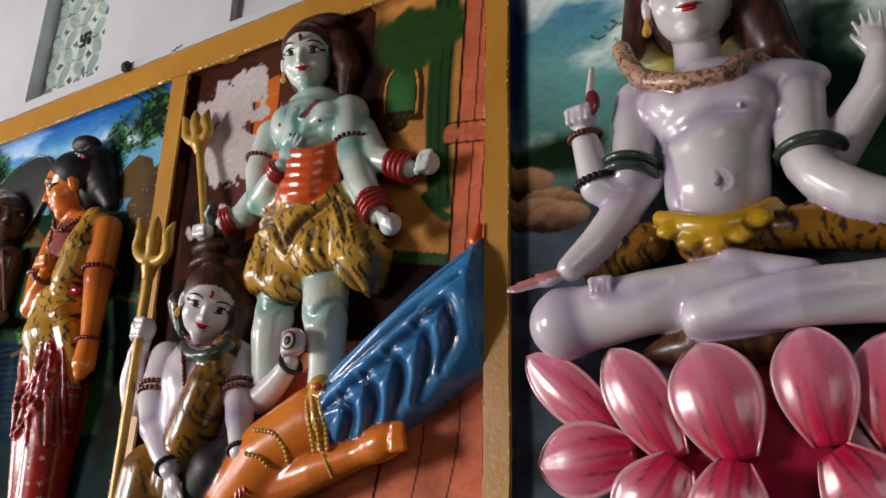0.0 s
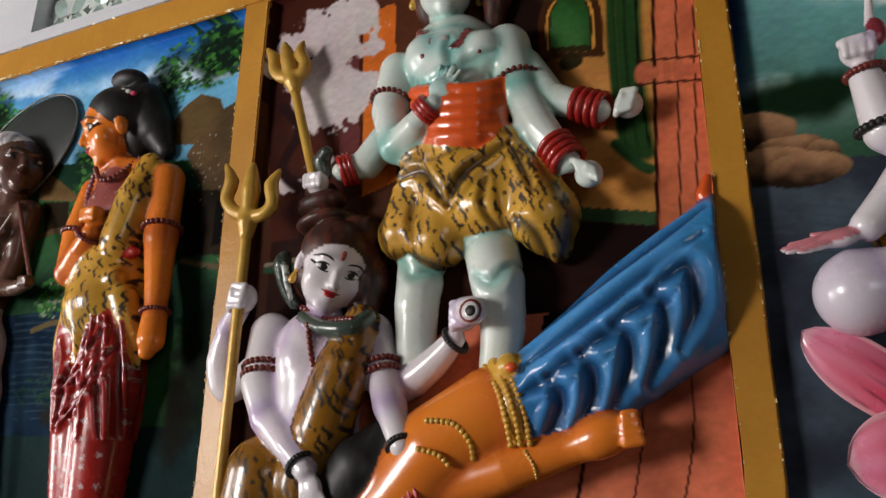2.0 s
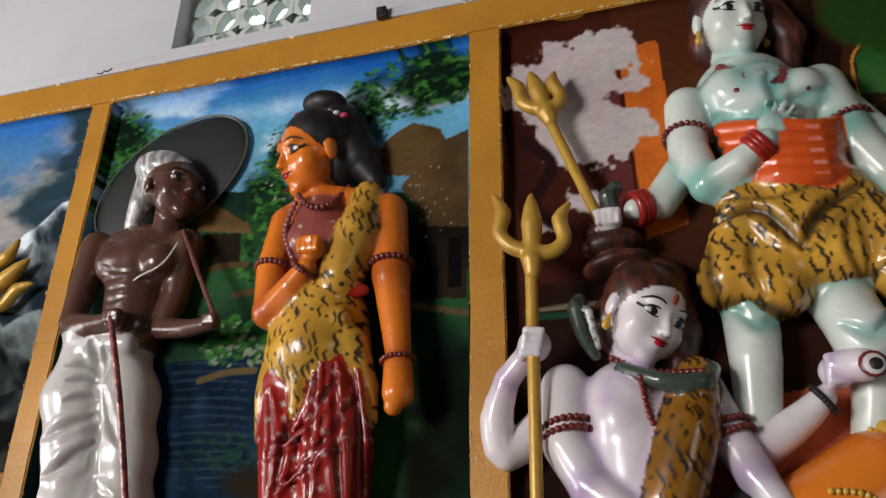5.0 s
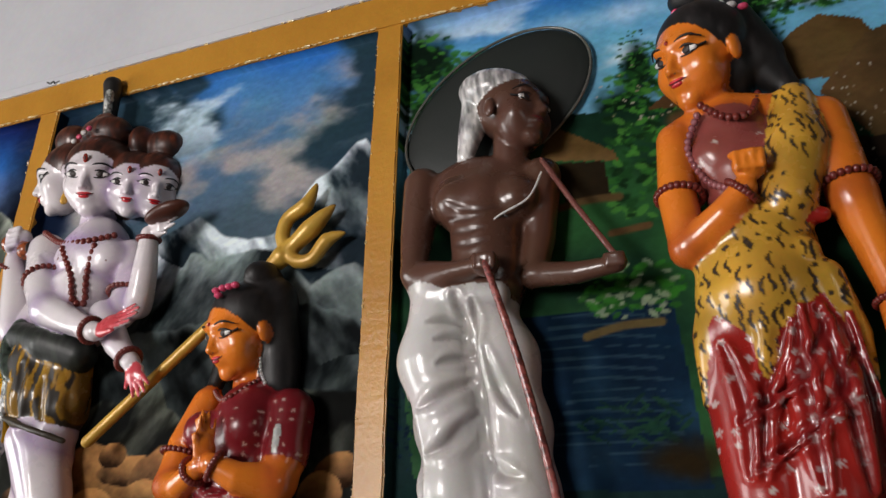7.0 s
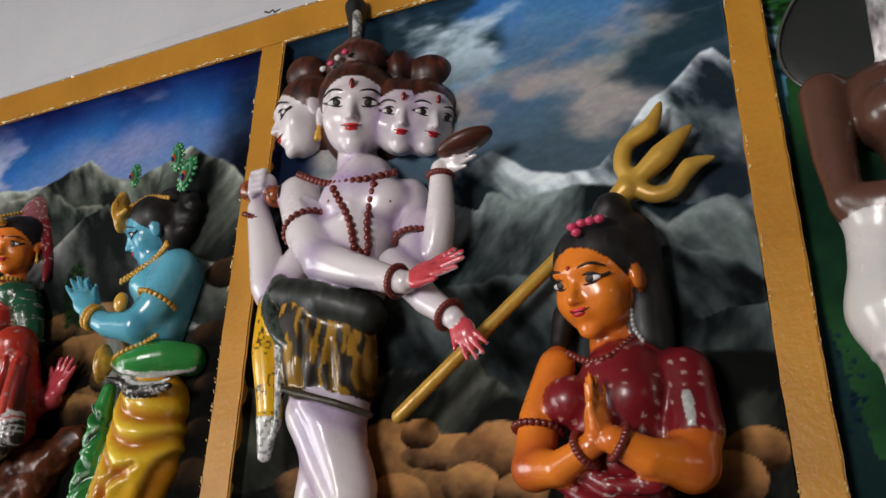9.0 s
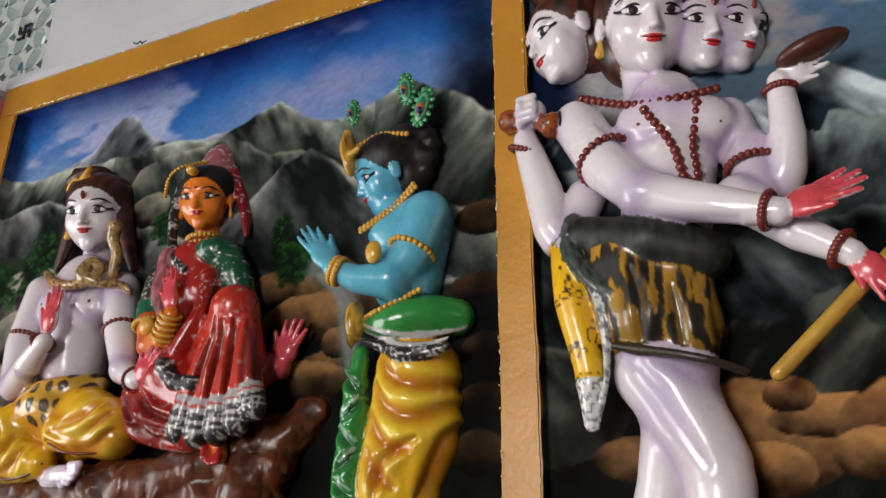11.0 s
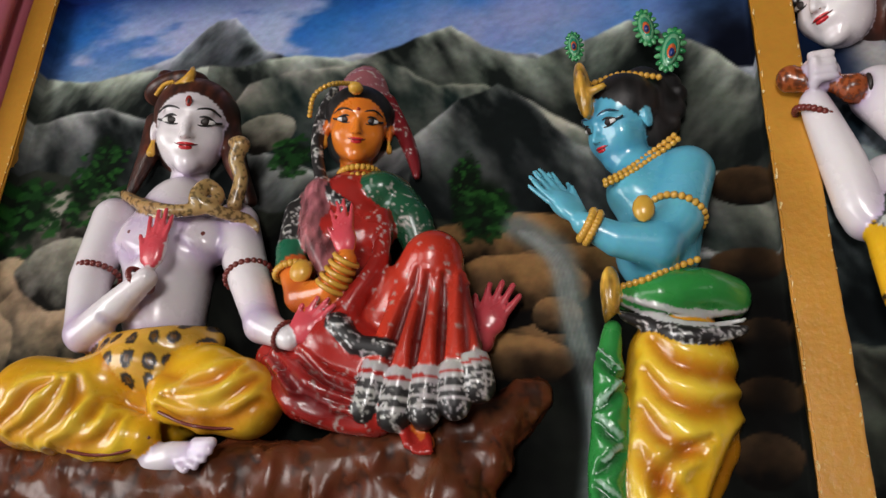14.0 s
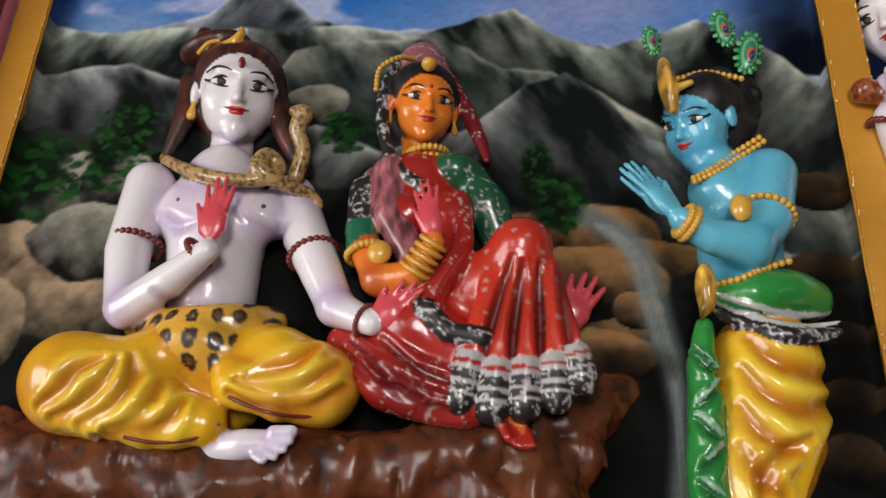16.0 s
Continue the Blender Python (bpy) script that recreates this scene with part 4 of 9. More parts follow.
s.palm((-6.022, 1.63, 1.996), (-5.94, 1.61, 2.069), 0.059, WHITE, PALM, thumb=-1)
s.bead((-6.456, 1.639, 2.266), (0.006, 0.006, 0.006), MALA)
s.bead((-6.278, 1.651, 2.257), (0.006, 0.006, 0.006), MALA)
at = s.head((-6.402, 1.73, 2.581), 0.238, WHITE, HAIR, drop=GILT, yaw=20, pitch=-17, roll=-2, third=True)
s.tube(HAIR, 0.01, "streaked", (-6.53, 1.75, 2.633, 0.029), (-6.529, 1.74, 2.526, 0.024), (-6.553, 1.74, 2.431, 0.013))
s.tube(HAIR, 0.01, "streaked", (-6.339, 1.76, 2.641, 0.032), (-6.289, 1.75, 2.499, 0.028), (-6.223, 1.74, 2.381, 0.016))
s.ell((-6.477, 1.73, 2.719), (0.088, 0.06, 0.031), HAIR, 0.012, "streaked", (0, -16, 0))
s.ell((-6.497, 1.72, 2.739), (0.026, 0.04, 0.024), HAIR, 0.006, "streaked", (0, -22, 0))
s.tube(GILT, 0.003, "", (-6.437, 1.66, 2.675, 0.007), (-6.406, 1.65, 2.678, 0.011), (-6.387, 1.65, 2.7, 0.011), (-6.395, 1.66, 2.73, 0.004))
s.cord(curve([(-6.491, 1.67, 2.661), (-6.466, 1.66, 2.683), (-6.44, 1.66, 2.69)]), 0.0057, GILT)
s.tube(SNAKE, 0.004, "banded", (-6.533, 1.69, 2.395, 0.011), (-6.447, 1.65, 2.34, 0.016), (-6.342, 1.62, 2.304, 0.015), (-6.269, 1.63, 2.312, 0.015), (-6.255, 1.65, 2.35, 0.015), (-6.282, 1.64, 2.373, 0.018), (-6.289, 1.62, 2.33, 0.02), (-6.243, 1.64, 2.305, 0.015), (-6.192, 1.68, 2.302, 0.013), (-6.166, 1.69, 2.28, 0.006))
s.tube(SNAKE, 0.004, "banded", (-6.224, 1.67, 2.337, 0.018), (-6.212, 1.66, 2.397, 0.017), (-6.228, 1.65, 2.444, 0.018), (-6.214, 1.64, 2.475, 0.021), (-6.237, 1.64, 2.483, 0.012))
s.ring((-6.55, 1.71, 2.264), (-6.556, 1.675, 2.109), 0.5, 0.051, MALA, 0.0080, True)
s.ring((-6.203, 1.71, 2.235), (-6.137, 1.67, 2.083), 0.45, 0.050, MALA, 0.0077, True)
s.ring((-6.534, 1.66, 2.031), (-6.357, 1.6, 2.151), 0.86, 0.031, MALA, 0.0074, True)
s.ring((-6.108, 1.66, 2.041), (-6.016, 1.63, 1.994), 0.7, 0.031, MALA, 0.0059, True)
s.tube(OCHRESKIN, 0.01, "rosette", (-6.528, 1.71, 2.014, 0.028), (-6.392, 1.65, 2.001, 0.036), (-6.302, 1.65, 2.007, 0.036), (-6.245, 1.7, 2.022, 0.032))
s.ell((-6.363, 1.64, 1.963), (0.088, 0.05, 0.051), OCHRESKIN, 0.01, "rosette", (0, 15, 0))
s.tube(YELLOW, 0.03, "", (-6.4, 1.68, 1.953, 0.066), (-6.498, 1.65, 1.885, 0.085), (-6.606, 1.66, 1.887, 0.094))
s.tube(YELLOW, 0.03, "", (-6.603, 1.66, 1.875, 0.091), (-6.43, 1.63, 1.822, 0.063), (-6.323, 1.63, 1.803, 0.04))
s.tube(YELLOW, 0.03, "", (-6.336, 1.69, 1.936, 0.06), (-6.209, 1.67, 1.93, 0.072), (-6.127, 1.67, 1.889, 0.071))
s.tube(YELLOW, 0.03, "", (-6.127, 1.67, 1.889, 0.069), (-6.195, 1.64, 1.865, 0.052), (-6.279, 1.63, 1.88, 0.041))
s.ell((-6.345, 1.71, 1.872), (0.12, 0.06, 0.059), YELLOW, 0.02, "", (0, 0, 0))
s.ell((-6.373, 1.7, 1.896), (0.06, 0.06, 0.04), YELLOW, 0.02, "", (0, 0, 0))
s.ell((-6.332, 1.72, 1.835), (0.06, 0.05, 0.04), YELLOW, 0.02, "", (0, 0, 0))
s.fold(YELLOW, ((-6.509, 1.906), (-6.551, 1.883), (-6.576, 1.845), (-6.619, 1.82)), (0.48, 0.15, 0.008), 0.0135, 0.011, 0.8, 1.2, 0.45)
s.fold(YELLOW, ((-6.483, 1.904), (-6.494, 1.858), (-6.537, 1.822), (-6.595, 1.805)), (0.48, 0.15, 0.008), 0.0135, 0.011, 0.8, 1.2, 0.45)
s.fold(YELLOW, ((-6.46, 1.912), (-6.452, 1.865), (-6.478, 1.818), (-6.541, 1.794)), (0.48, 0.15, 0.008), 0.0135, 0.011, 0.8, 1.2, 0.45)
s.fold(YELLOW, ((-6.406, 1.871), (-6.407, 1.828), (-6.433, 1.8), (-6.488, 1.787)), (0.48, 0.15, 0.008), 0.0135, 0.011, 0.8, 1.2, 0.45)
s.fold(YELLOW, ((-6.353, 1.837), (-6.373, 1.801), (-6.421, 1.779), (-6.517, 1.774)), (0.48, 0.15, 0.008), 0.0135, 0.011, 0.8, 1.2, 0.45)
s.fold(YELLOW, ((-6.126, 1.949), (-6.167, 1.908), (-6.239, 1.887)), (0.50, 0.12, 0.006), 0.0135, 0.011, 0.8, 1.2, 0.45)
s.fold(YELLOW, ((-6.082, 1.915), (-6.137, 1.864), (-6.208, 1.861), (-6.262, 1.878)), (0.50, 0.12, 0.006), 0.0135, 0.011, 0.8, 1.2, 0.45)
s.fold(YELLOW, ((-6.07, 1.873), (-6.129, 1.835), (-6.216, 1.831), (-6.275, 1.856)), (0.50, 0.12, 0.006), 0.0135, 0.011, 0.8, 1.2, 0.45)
s.cord(curve([(-6.452, 1.588, 1.77), (-6.397, 1.6, 1.764), (-6.328, 1.603, 1.774), (-6.289, 1.609, 1.802)]), 0.0033, MALA)
s.cord(curve([(-6.277, 1.603, 1.849), (-6.204, 1.6, 1.823), (-6.135, 1.63, 1.822), (-6.073, 1.645, 1.838)]), 0.0033, MALA)
s.tube(WHITE, 0.012, "", (-6.295, 1.65, 1.764, 0.030), (-6.248, 1.635, 1.769, 0.029), (-6.204, 1.63, 1.771, 0.026))
s.tube(WHITE, 0.003, "", (-6.19, 1.612, 1.79, 0.012), (-6.153, 1.606, 1.791, 0.0114))
s.tube(WHITE, 0.003, "", (-6.19, 1.612, 1.778, 0.01), (-6.156, 1.606, 1.774, 0.0095))
s.tube(WHITE, 0.003, "", (-6.195, 1.612, 1.766, 0.009), (-6.165, 1.606, 1.758, 0.0085))
s.tube(WHITE, 0.003, "", (-6.205, 1.612, 1.756, 0.0085), (-6.18, 1.606, 1.745, 0.0081))
s.tube(WHITE, 0.003, "", (-6.22, 1.612, 1.748, 0.008), (-6.2, 1.606, 1.737, 0.0076))
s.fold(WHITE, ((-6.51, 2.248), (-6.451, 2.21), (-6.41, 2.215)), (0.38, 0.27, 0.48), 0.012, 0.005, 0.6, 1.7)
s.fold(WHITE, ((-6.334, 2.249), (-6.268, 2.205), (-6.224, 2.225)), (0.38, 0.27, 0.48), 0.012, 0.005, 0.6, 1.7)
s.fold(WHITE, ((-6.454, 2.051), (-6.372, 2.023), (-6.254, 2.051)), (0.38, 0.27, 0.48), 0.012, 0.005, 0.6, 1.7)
s.build("statue", "pale seated relief figure in yellow dhoti with serpent collar", "statue")

s = Sculpt(0.005)
s.tube(RED, 0.03, "sprigged", (-5.962, 1.74, 2.351, 0.081), (-5.939, 1.74, 2.237, 0.076), (-5.937, 1.74, 2.064, 0.085))
s.ell((-5.976, 1.685, 2.255), (0.045, 0.045, 0.045), RED, 0.02, "sprigged")
s.ell((-5.887, 1.69, 2.253), (0.044, 0.044, 0.044), RED, 0.02, "sprigged")
s.tube((0.012, 0.075, 0.035), 0.012, "brocade", (-5.864, 1.73, 2.362, 0.046), (-5.814, 1.72, 2.291, 0.045), (-5.787, 1.73, 2.213, 0.037))
s.ell((-5.888, 1.71, 2.368), (0.057, 0.05, 0.044), (0.012, 0.075, 0.035), 0.01, "brocade", (0, 8, 0))
at = s.head((-5.965, 1.73, 2.549), 0.182, ORANGE, BLACK, drop=GILT, yaw=18, pitch=-18, third=None, neck=True)
s.ell((-5.982, 1.79, 2.614), (0.084, 0.06, 0.16), MAUVE, 0.01, "brocade", (0, 0, 0))
s.tube(MAROON, 0.008, "brocade", (-5.912, 1.78, 2.651, 0.022), (-5.864, 1.77, 2.551, 0.02), (-5.833, 1.76, 2.473, 0.016), (-5.819, 1.75, 2.421, 0.009))
s.tube(BLACK, 0.005, "edged", (-6.032, 1.72, 2.662, 0.012), (-6.055, 1.71, 2.584, 0.014), (-6.052, 1.7, 2.484, 0.015), (-6.015, 1.68, 2.374, 0.014), (-5.947, 1.66, 2.307, 0.011))
s.tube(MAUVE, 0.012, "brocade", (-6.056, 1.72, 2.353, 0.034), (-6.064, 1.7, 2.266, 0.028))
s.beads([(-6.066, 1.668, 2.558), (-6.061, 1.668, 2.613), (-6.022, 1.668, 2.641), (-5.99, 1.737, 2.687)], 0.0066, GILT, 1.7)
s.bead((-5.947, 1.64, 2.602), (0.018, 0.02, 0.014), GILT)
s.tube(MAUVE, 0.012, "streaked", (-6.027, 1.69, 2.358, 0.036), (-6.022, 1.67, 2.25, 0.032), (-5.957, 1.66, 2.138, 0.03))
s.tube(RED, 0.01, "brocade", (-5.875, 1.68, 2.288, 0.022), (-5.859, 1.65, 2.181, 0.019), (-5.909, 1.64, 2.079, 0.023), (-5.952, 1.65, 1.999, 0.034))
s.ring((-5.956, 1.72, 2.481), (-5.947, 1.73, 2.374), 0.55, 0.045, GILT, 0.0079, True)
s.ring((-5.956, 1.72, 2.481), (-5.947, 1.73, 2.374), 0.75, 0.050, GILT, 0.0066, True)
s.tube(BLACK, 0.01, "edged", (-6.078, 1.71, 2.321, 0.036), (-6.074, 1.685, 2.218, 0.034))
s.tube((0.012, 0.12, 0.06), 0.006, "", (-6.074, 1.685, 2.218, 0.035), (-6.07, 1.68, 2.183, 0.033))
s.tube(ORANGE, 0.01, "", (-6.067, 1.68, 2.182, 0.033), (-6.03, 1.66, 2.102, 0.032))
s.tube(ORANGE, 0.012, "", (-6.03, 1.66, 2.099, 0.032), (-5.956, 1.63, 2.101, 0.028), (-5.915, 1.605, 2.158, 0.021))
s.palm((-5.913, 1.605, 2.164), (-5.94, 1.6, 2.292), 0.046, ORANGE, PALM, thumb=-1)
s.ring((-5.956, 1.63, 2.101), (-5.913, 1.605, 2.164), 0.1, 0.031, GILT, 0.0058, False)
s.ring((-5.956, 1.63, 2.101), (-5.913, 1.605, 2.164), 0.30000000000000004, 0.030, GILT, 0.0058, False)
s.ring((-5.956, 1.63, 2.101), (-5.913, 1.605, 2.164), 0.5, 0.028, GILT, 0.0058, False)
s.ring((-5.956, 1.63, 2.101), (-5.913, 1.605, 2.164), 0.7000000000000001, 0.027, GILT, 0.0058, False)
s.ring((-5.956, 1.63, 2.101), (-5.913, 1.605, 2.164), 0.9, 0.026, GILT, 0.0058, False)
s.ring((-6.074, 1.685, 2.218), (-6.046, 1.67, 2.119), 0.55, 0.040, GILT, 0.0087, True)
s.bead((-6.026, 1.635, 2.149), (0.026, 0.015, 0.026), GILT)
s.palm((-5.657, 1.74, 2.032), (-5.602, 1.73, 2.141), 0.070, PALM, PALM, thumb=-1)
s.tube(PALM, 0.01, "", (-5.751, 1.75, 2.014, 0.035), (-5.66, 1.74, 2.022, 0.03))
s.tube(RED, 0.03, "brocade", (-6.09, 1.7, 1.98, 0.04), (-5.992, 1.66, 1.898, 0.058), (-5.85, 1.66, 1.862, 0.052))
s.tube(RED, 0.03, "sprigged", (-5.963, 1.68, 2.008, 0.07), (-5.847, 1.67, 1.945, 0.056))
s.fold(RED, ((-6.086, 1.954), (-5.999, 1.879), (-5.925, 1.854)), (0.12, 0.006, 0.008))
s.tube(RED, 0.01, "brocade", (-6.088, 1.652, 1.966, 0.006), (-6, 1.597, 1.889, 0.01), (-5.925, 1.609, 1.863, 0.005))
s.fold(RED, ((-6.067, 1.97), (-5.969, 1.889), (-5.88, 1.859)), (0.12, 0.006, 0.008))
s.tube(RED, 0.01, "brocade", (-6.073, 1.655, 1.984, 0.006), (-5.97, 1.597, 1.9, 0.01), (-5.88, 1.606, 1.868, 0.005))
s.fold(RED, ((-6.008, 1.971), (-5.932, 1.906), (-5.85, 1.881)), (0.12, 0.006, 0.008))
s.tube(RED, 0.01, "brocade", (-6.009, 1.631, 1.982, 0.006), (-5.935, 1.612, 1.917, 0.01), (-5.852, 1.615, 1.892, 0.005))
s.fold(RED, ((-6.022, 1.919), (-5.948, 1.858), (-5.859, 1.829)), (0.12, 0.006, 0.008))
s.tube(RED, 0.01, "brocade", (-6.026, 1.612, 1.931, 0.005), (-5.947, 1.606, 1.867, 0.01), (-5.858, 1.615, 1.838, 0.005))
s.tube((0.52, 0.035, 0.016), 0.03, "sprigged", (-5.856, 1.72, 2.056, 0.059), (-5.756, 1.65, 2.165, 0.051))
s.tube((0.52, 0.035, 0.016), 0.03, "sprigged", (-5.739, 1.65, 2.17, 0.056), (-5.747, 1.69, 2.044, 0.063), (-5.756, 1.7, 1.941, 0.07))
for top, mid, low in (((-5.786, 2.15), (-5.822, 2.01), (-5.862, 1.842)), ((-5.765, 2.14), (-5.782, 2.0), (-5.803, 1.826)), ((-5.735, 2.14), (-5.736, 2.0), (-5.742, 1.832)), ((-5.700, 2.14), (-5.688, 2.0), (-5.684, 1.85)), ((-5.690, 2.12), (-5.662, 2.0), (-5.636, 1.885))):
    x0, z0 = mid
    dx, dz = low[0] - mid[0], low[1] - mid[1]
    down = lambda u, r, y: (x0 + u * dx, y, z0 + u * dz, r)
    s.tube((0.52, 0.035, 0.016), 0.008, "sprigged", (top[0], 1.64, top[1], 0.018), down(0, 0.024, 1.632), down(0.45, 0.027, 1.627))
    for a, b, col in ((0.46, 0.48, CLOTH), (0.51, 0.53, RED), (0.56, 0.59, CLOTH), (0.62, 0.70, BLACK), (0.72, 0.745, CLOTH), (0.77, 0.82, BLACK), (0.845, 0.86, CLOTH), (0.89, 0.90, BLACK)):
        s.tube(col, 0.004, "edged" if col == BLACK else "", down(a, 0.0275 + 0.003 * a, 1.627), down(b, 0.0275 + 0.003 * b, 1.627))
    s.fold((0.52, 0.035, 0.016), ((top[0] + 0.022, top[1] - 0.02), (x0 + 0.024, z0), (x0 + 0.55 * dx + 0.027, z0 + 0.55 * dz)), (0.05, 0.004, 0.006), 0.008, 0.008, 0.85)
s.tube(ORANGE, 0.01, "", (-5.772, 1.67, 1.828, 0.024), (-5.745, 1.65, 1.798, 0.021))
s.tube(RED, 0.003, "", (-5.769, 1.64, 1.809, 0.008), (-5.758, 1.625, 1.781, 0.007))
s.tube(RED, 0.003, "", (-5.758, 1.64, 1.805, 0.008), (-5.747, 1.625, 1.777, 0.007))
s.tube(RED, 0.003, "", (-5.747, 1.64, 1.804, 0.008), (-5.736, 1.625, 1.777, 0.007))
s.tube(RED, 0.003, "", (-5.736, 1.64, 1.806, 0.008), (-5.726, 1.625, 1.779, 0.007))
s.tube(RED, 0.003, "", (-5.782, 1.64, 1.819, 0.011), (-5.771, 1.625, 1.792, 0.009))
s.tube(BLACK, 0.006, "edged", (-5.926, 1.615, 2.026, 0.020), (-5.883, 1.615, 1.982, 0.020), (-5.822, 1.615, 1.97, 0.020))
s.build("statue", "seated relief woman in red flowered sari, palm raised", "statue")

s = Sculpt(0.005)
s.tube(BLUE, 0.03, "", (-5.267, 1.75, 2.352, 0.082), (-5.298, 1.74, 2.197, 0.084))
s.ell((-5.34, 1.72, 2.327), (0.055, 0.055, 0.055), BLUE, 0.03, "")
at = s.head((-5.356, 1.72, 2.496), 0.186, BLUE, BLACK, yaw=-48, pitch=-26, roll=10, brow=(0.02, 0.05, 0.1), neck=False)
s.tube(BLUE, 0.02, "", (-5.369, 1.73, 2.452, 0.04), (-5.319, 1.73, 2.378, 0.048))
s.tube(BLACK, 0.012, "streaked", (-5.306, 1.73, 2.594, 0.048), (-5.267, 1.74, 2.538, 0.043), (-5.264, 1.74, 2.486, 0.025))
s.ell((-5.252, 1.74, 2.574), (0.033, 0.033, 0.033), BLACK, 0.006, "streaked")
s.ell((-5.293, 1.73, 2.511), (0.027, 0.027, 0.027), BLACK, 0.006, "streaked")
s.ell((-5.254, 1.735, 2.596), (0.034, 0.03, 0.034), BLACK, 0.006, "streaked")
s.ell((-5.245, 1.735, 2.536), (0.03, 0.03, 0.03), BLACK, 0.006, "streaked")
s.ell((-5.264, 1.735, 2.486), (0.024, 0.03, 0.024), BLACK, 0.006, "streaked")
s.ell((-5.296, 1.735, 2.46), (0.018, 0.03, 0.018), BLACK, 0.006, "streaked")
s.ell((-5.231, 1.735, 2.572), (0.022, 0.03, 0.022), BLACK, 0.006, "streaked")
s.ell((-5.246, 1.735, 2.495), (0.018, 0.03, 0.018), BLACK, 0.006, "streaked")
s.tube(BLUE, 0.016, "", (-5.229, 1.71, 2.362, 0.057), (-5.258, 1.68, 2.244, 0.051), (-5.3, 1.67, 2.186, 0.047))
s.tube(BLUE, 0.014, "", (-5.301, 1.66, 2.181, 0.046), (-5.377, 1.64, 2.188, 0.035), (-5.439, 1.62, 2.217, 0.024))
s.palm((-5.441, 1.62, 2.217), (-5.53, 1.62, 2.342), 0.056, BLUE, None, face=(0.55, -1, 0.3), thumb=1)
s.palm((-5.446, 1.64, 2.234), (-5.541, 1.64, 2.346), 0.056, BLUE, None, face=(0.5, -1, 0), thumb=1)
s.beads([(-5.394, 1.668, 2.333), (-5.345, 1.677, 2.364), (-5.296, 1.689, 2.406), (-5.248, 1.668, 2.431)], 0.0070, GILT, 1.7)
s.beads([(-5.393, 1.668, 2.325), (-5.344, 1.671, 2.35), (-5.293, 1.68, 2.389), (-5.244, 1.668, 2.419)], 0.0070, GILT, 1.7)
s.ring((-5.239, 1.7, 2.317), (-5.271, 1.67, 2.215), 0.6, 0.055, GILT, 0.0081, True)
s.bead((-5.324, 1.615, 2.24), (0.022, 0.015, 0.029), GILT)
s.ring((-5.377, 1.64, 2.188), (-5.439, 1.62, 2.217), 0.72, 0.031, GILT, 0.0089, True)
s.ring((-5.377, 1.64, 2.188), (-5.439, 1.62, 2.217), 0.9, 0.030, GILT, 0.0089, True)
s.beads([(-5.443, 1.668, 2.567), (-5.4, 1.668, 2.578), (-5.345, 1.668, 2.592), (-5.263, 1.668, 2.573)], 0.0074, GILT, 1.7)
s.ell((-5.433, 1.655, 2.551), (0.019, 0.03, 0.072), GILT, 0.006, "streaked", (0, -6, 0))
s.ell((-5.435, 1.635, 2.549), (0.009, 0.02, 0.036), GILT, 0.003, "", (0, -6, 0))
s.tube(GILT, 0.006, "", (-5.424, 1.64, 2.531, 0.01), (-5.39, 1.63, 2.54, 0.008))
for x, z, k, lean in ((-5.45, 2.697, 0.75, -6), (-5.29, 2.729, 0.95, -8), (-5.241, 2.662, 1.1, 14)):
    R = Euler((0, radians(lean), 0)).to_matrix()
    for w, h, dy, dz, col in ((0.020, 0.046, 0.0, 0.0, (0.02, 0.22, 0.08)), (0.017, 0.039, 0.004, -0.003, (0.16, 0.42, 0.22)), (0.013, 0.030, 0.007, -0.006, (0.02, 0.24, 0.12)), (0.009, 0.018, 0.011, -0.012, (0.6, 0.12, 0.03)), (0.006, 0.010, 0.015, -0.018, (0.01, 0.03, 0.16))):
        s.bead((x, 1.69 - dy, z + dz * k), (w * k, 0.008, h * k), col, R)
    for j in range(16):
        a = j * math.tau / 16
        b = R @ Vector((0.021 * k * math.cos(a), 0, 0.047 * k * math.sin(a)))
        s.bead((x + b.x, 1.692, z + b.z), (0.007 * k, 0.005, 0.010 * k), (0.10, 0.36, 0.14) if j % 2 else (0.02, 0.20, 0.06), Euler((0, math.pi / 2 - a + radians(lean), 0)).to_matrix(), 7, 4)
s.tube(YELLOW, 0.04, "", (-5.268, 1.755, 1.972, 0.102), (-5.285, 1.77, 1.835, 0.112), (-5.330, 1.77, 1.69, 0.100), (-5.351, 1.77, 1.329, 0.08))
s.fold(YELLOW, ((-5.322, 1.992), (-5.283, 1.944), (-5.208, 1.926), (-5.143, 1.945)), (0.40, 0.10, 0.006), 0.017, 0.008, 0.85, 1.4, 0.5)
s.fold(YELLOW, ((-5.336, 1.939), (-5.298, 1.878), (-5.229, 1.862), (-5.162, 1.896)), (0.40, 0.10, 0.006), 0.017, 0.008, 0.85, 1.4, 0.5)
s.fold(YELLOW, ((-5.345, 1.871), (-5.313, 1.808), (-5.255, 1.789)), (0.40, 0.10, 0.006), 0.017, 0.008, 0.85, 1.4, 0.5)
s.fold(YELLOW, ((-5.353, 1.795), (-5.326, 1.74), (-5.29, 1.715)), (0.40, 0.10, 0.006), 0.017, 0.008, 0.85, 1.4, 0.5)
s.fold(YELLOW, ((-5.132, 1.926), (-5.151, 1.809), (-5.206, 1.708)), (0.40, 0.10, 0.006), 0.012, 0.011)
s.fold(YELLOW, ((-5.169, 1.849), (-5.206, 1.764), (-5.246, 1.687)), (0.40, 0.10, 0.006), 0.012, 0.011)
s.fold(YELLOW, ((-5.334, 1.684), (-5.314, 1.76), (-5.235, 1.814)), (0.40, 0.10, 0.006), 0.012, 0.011)
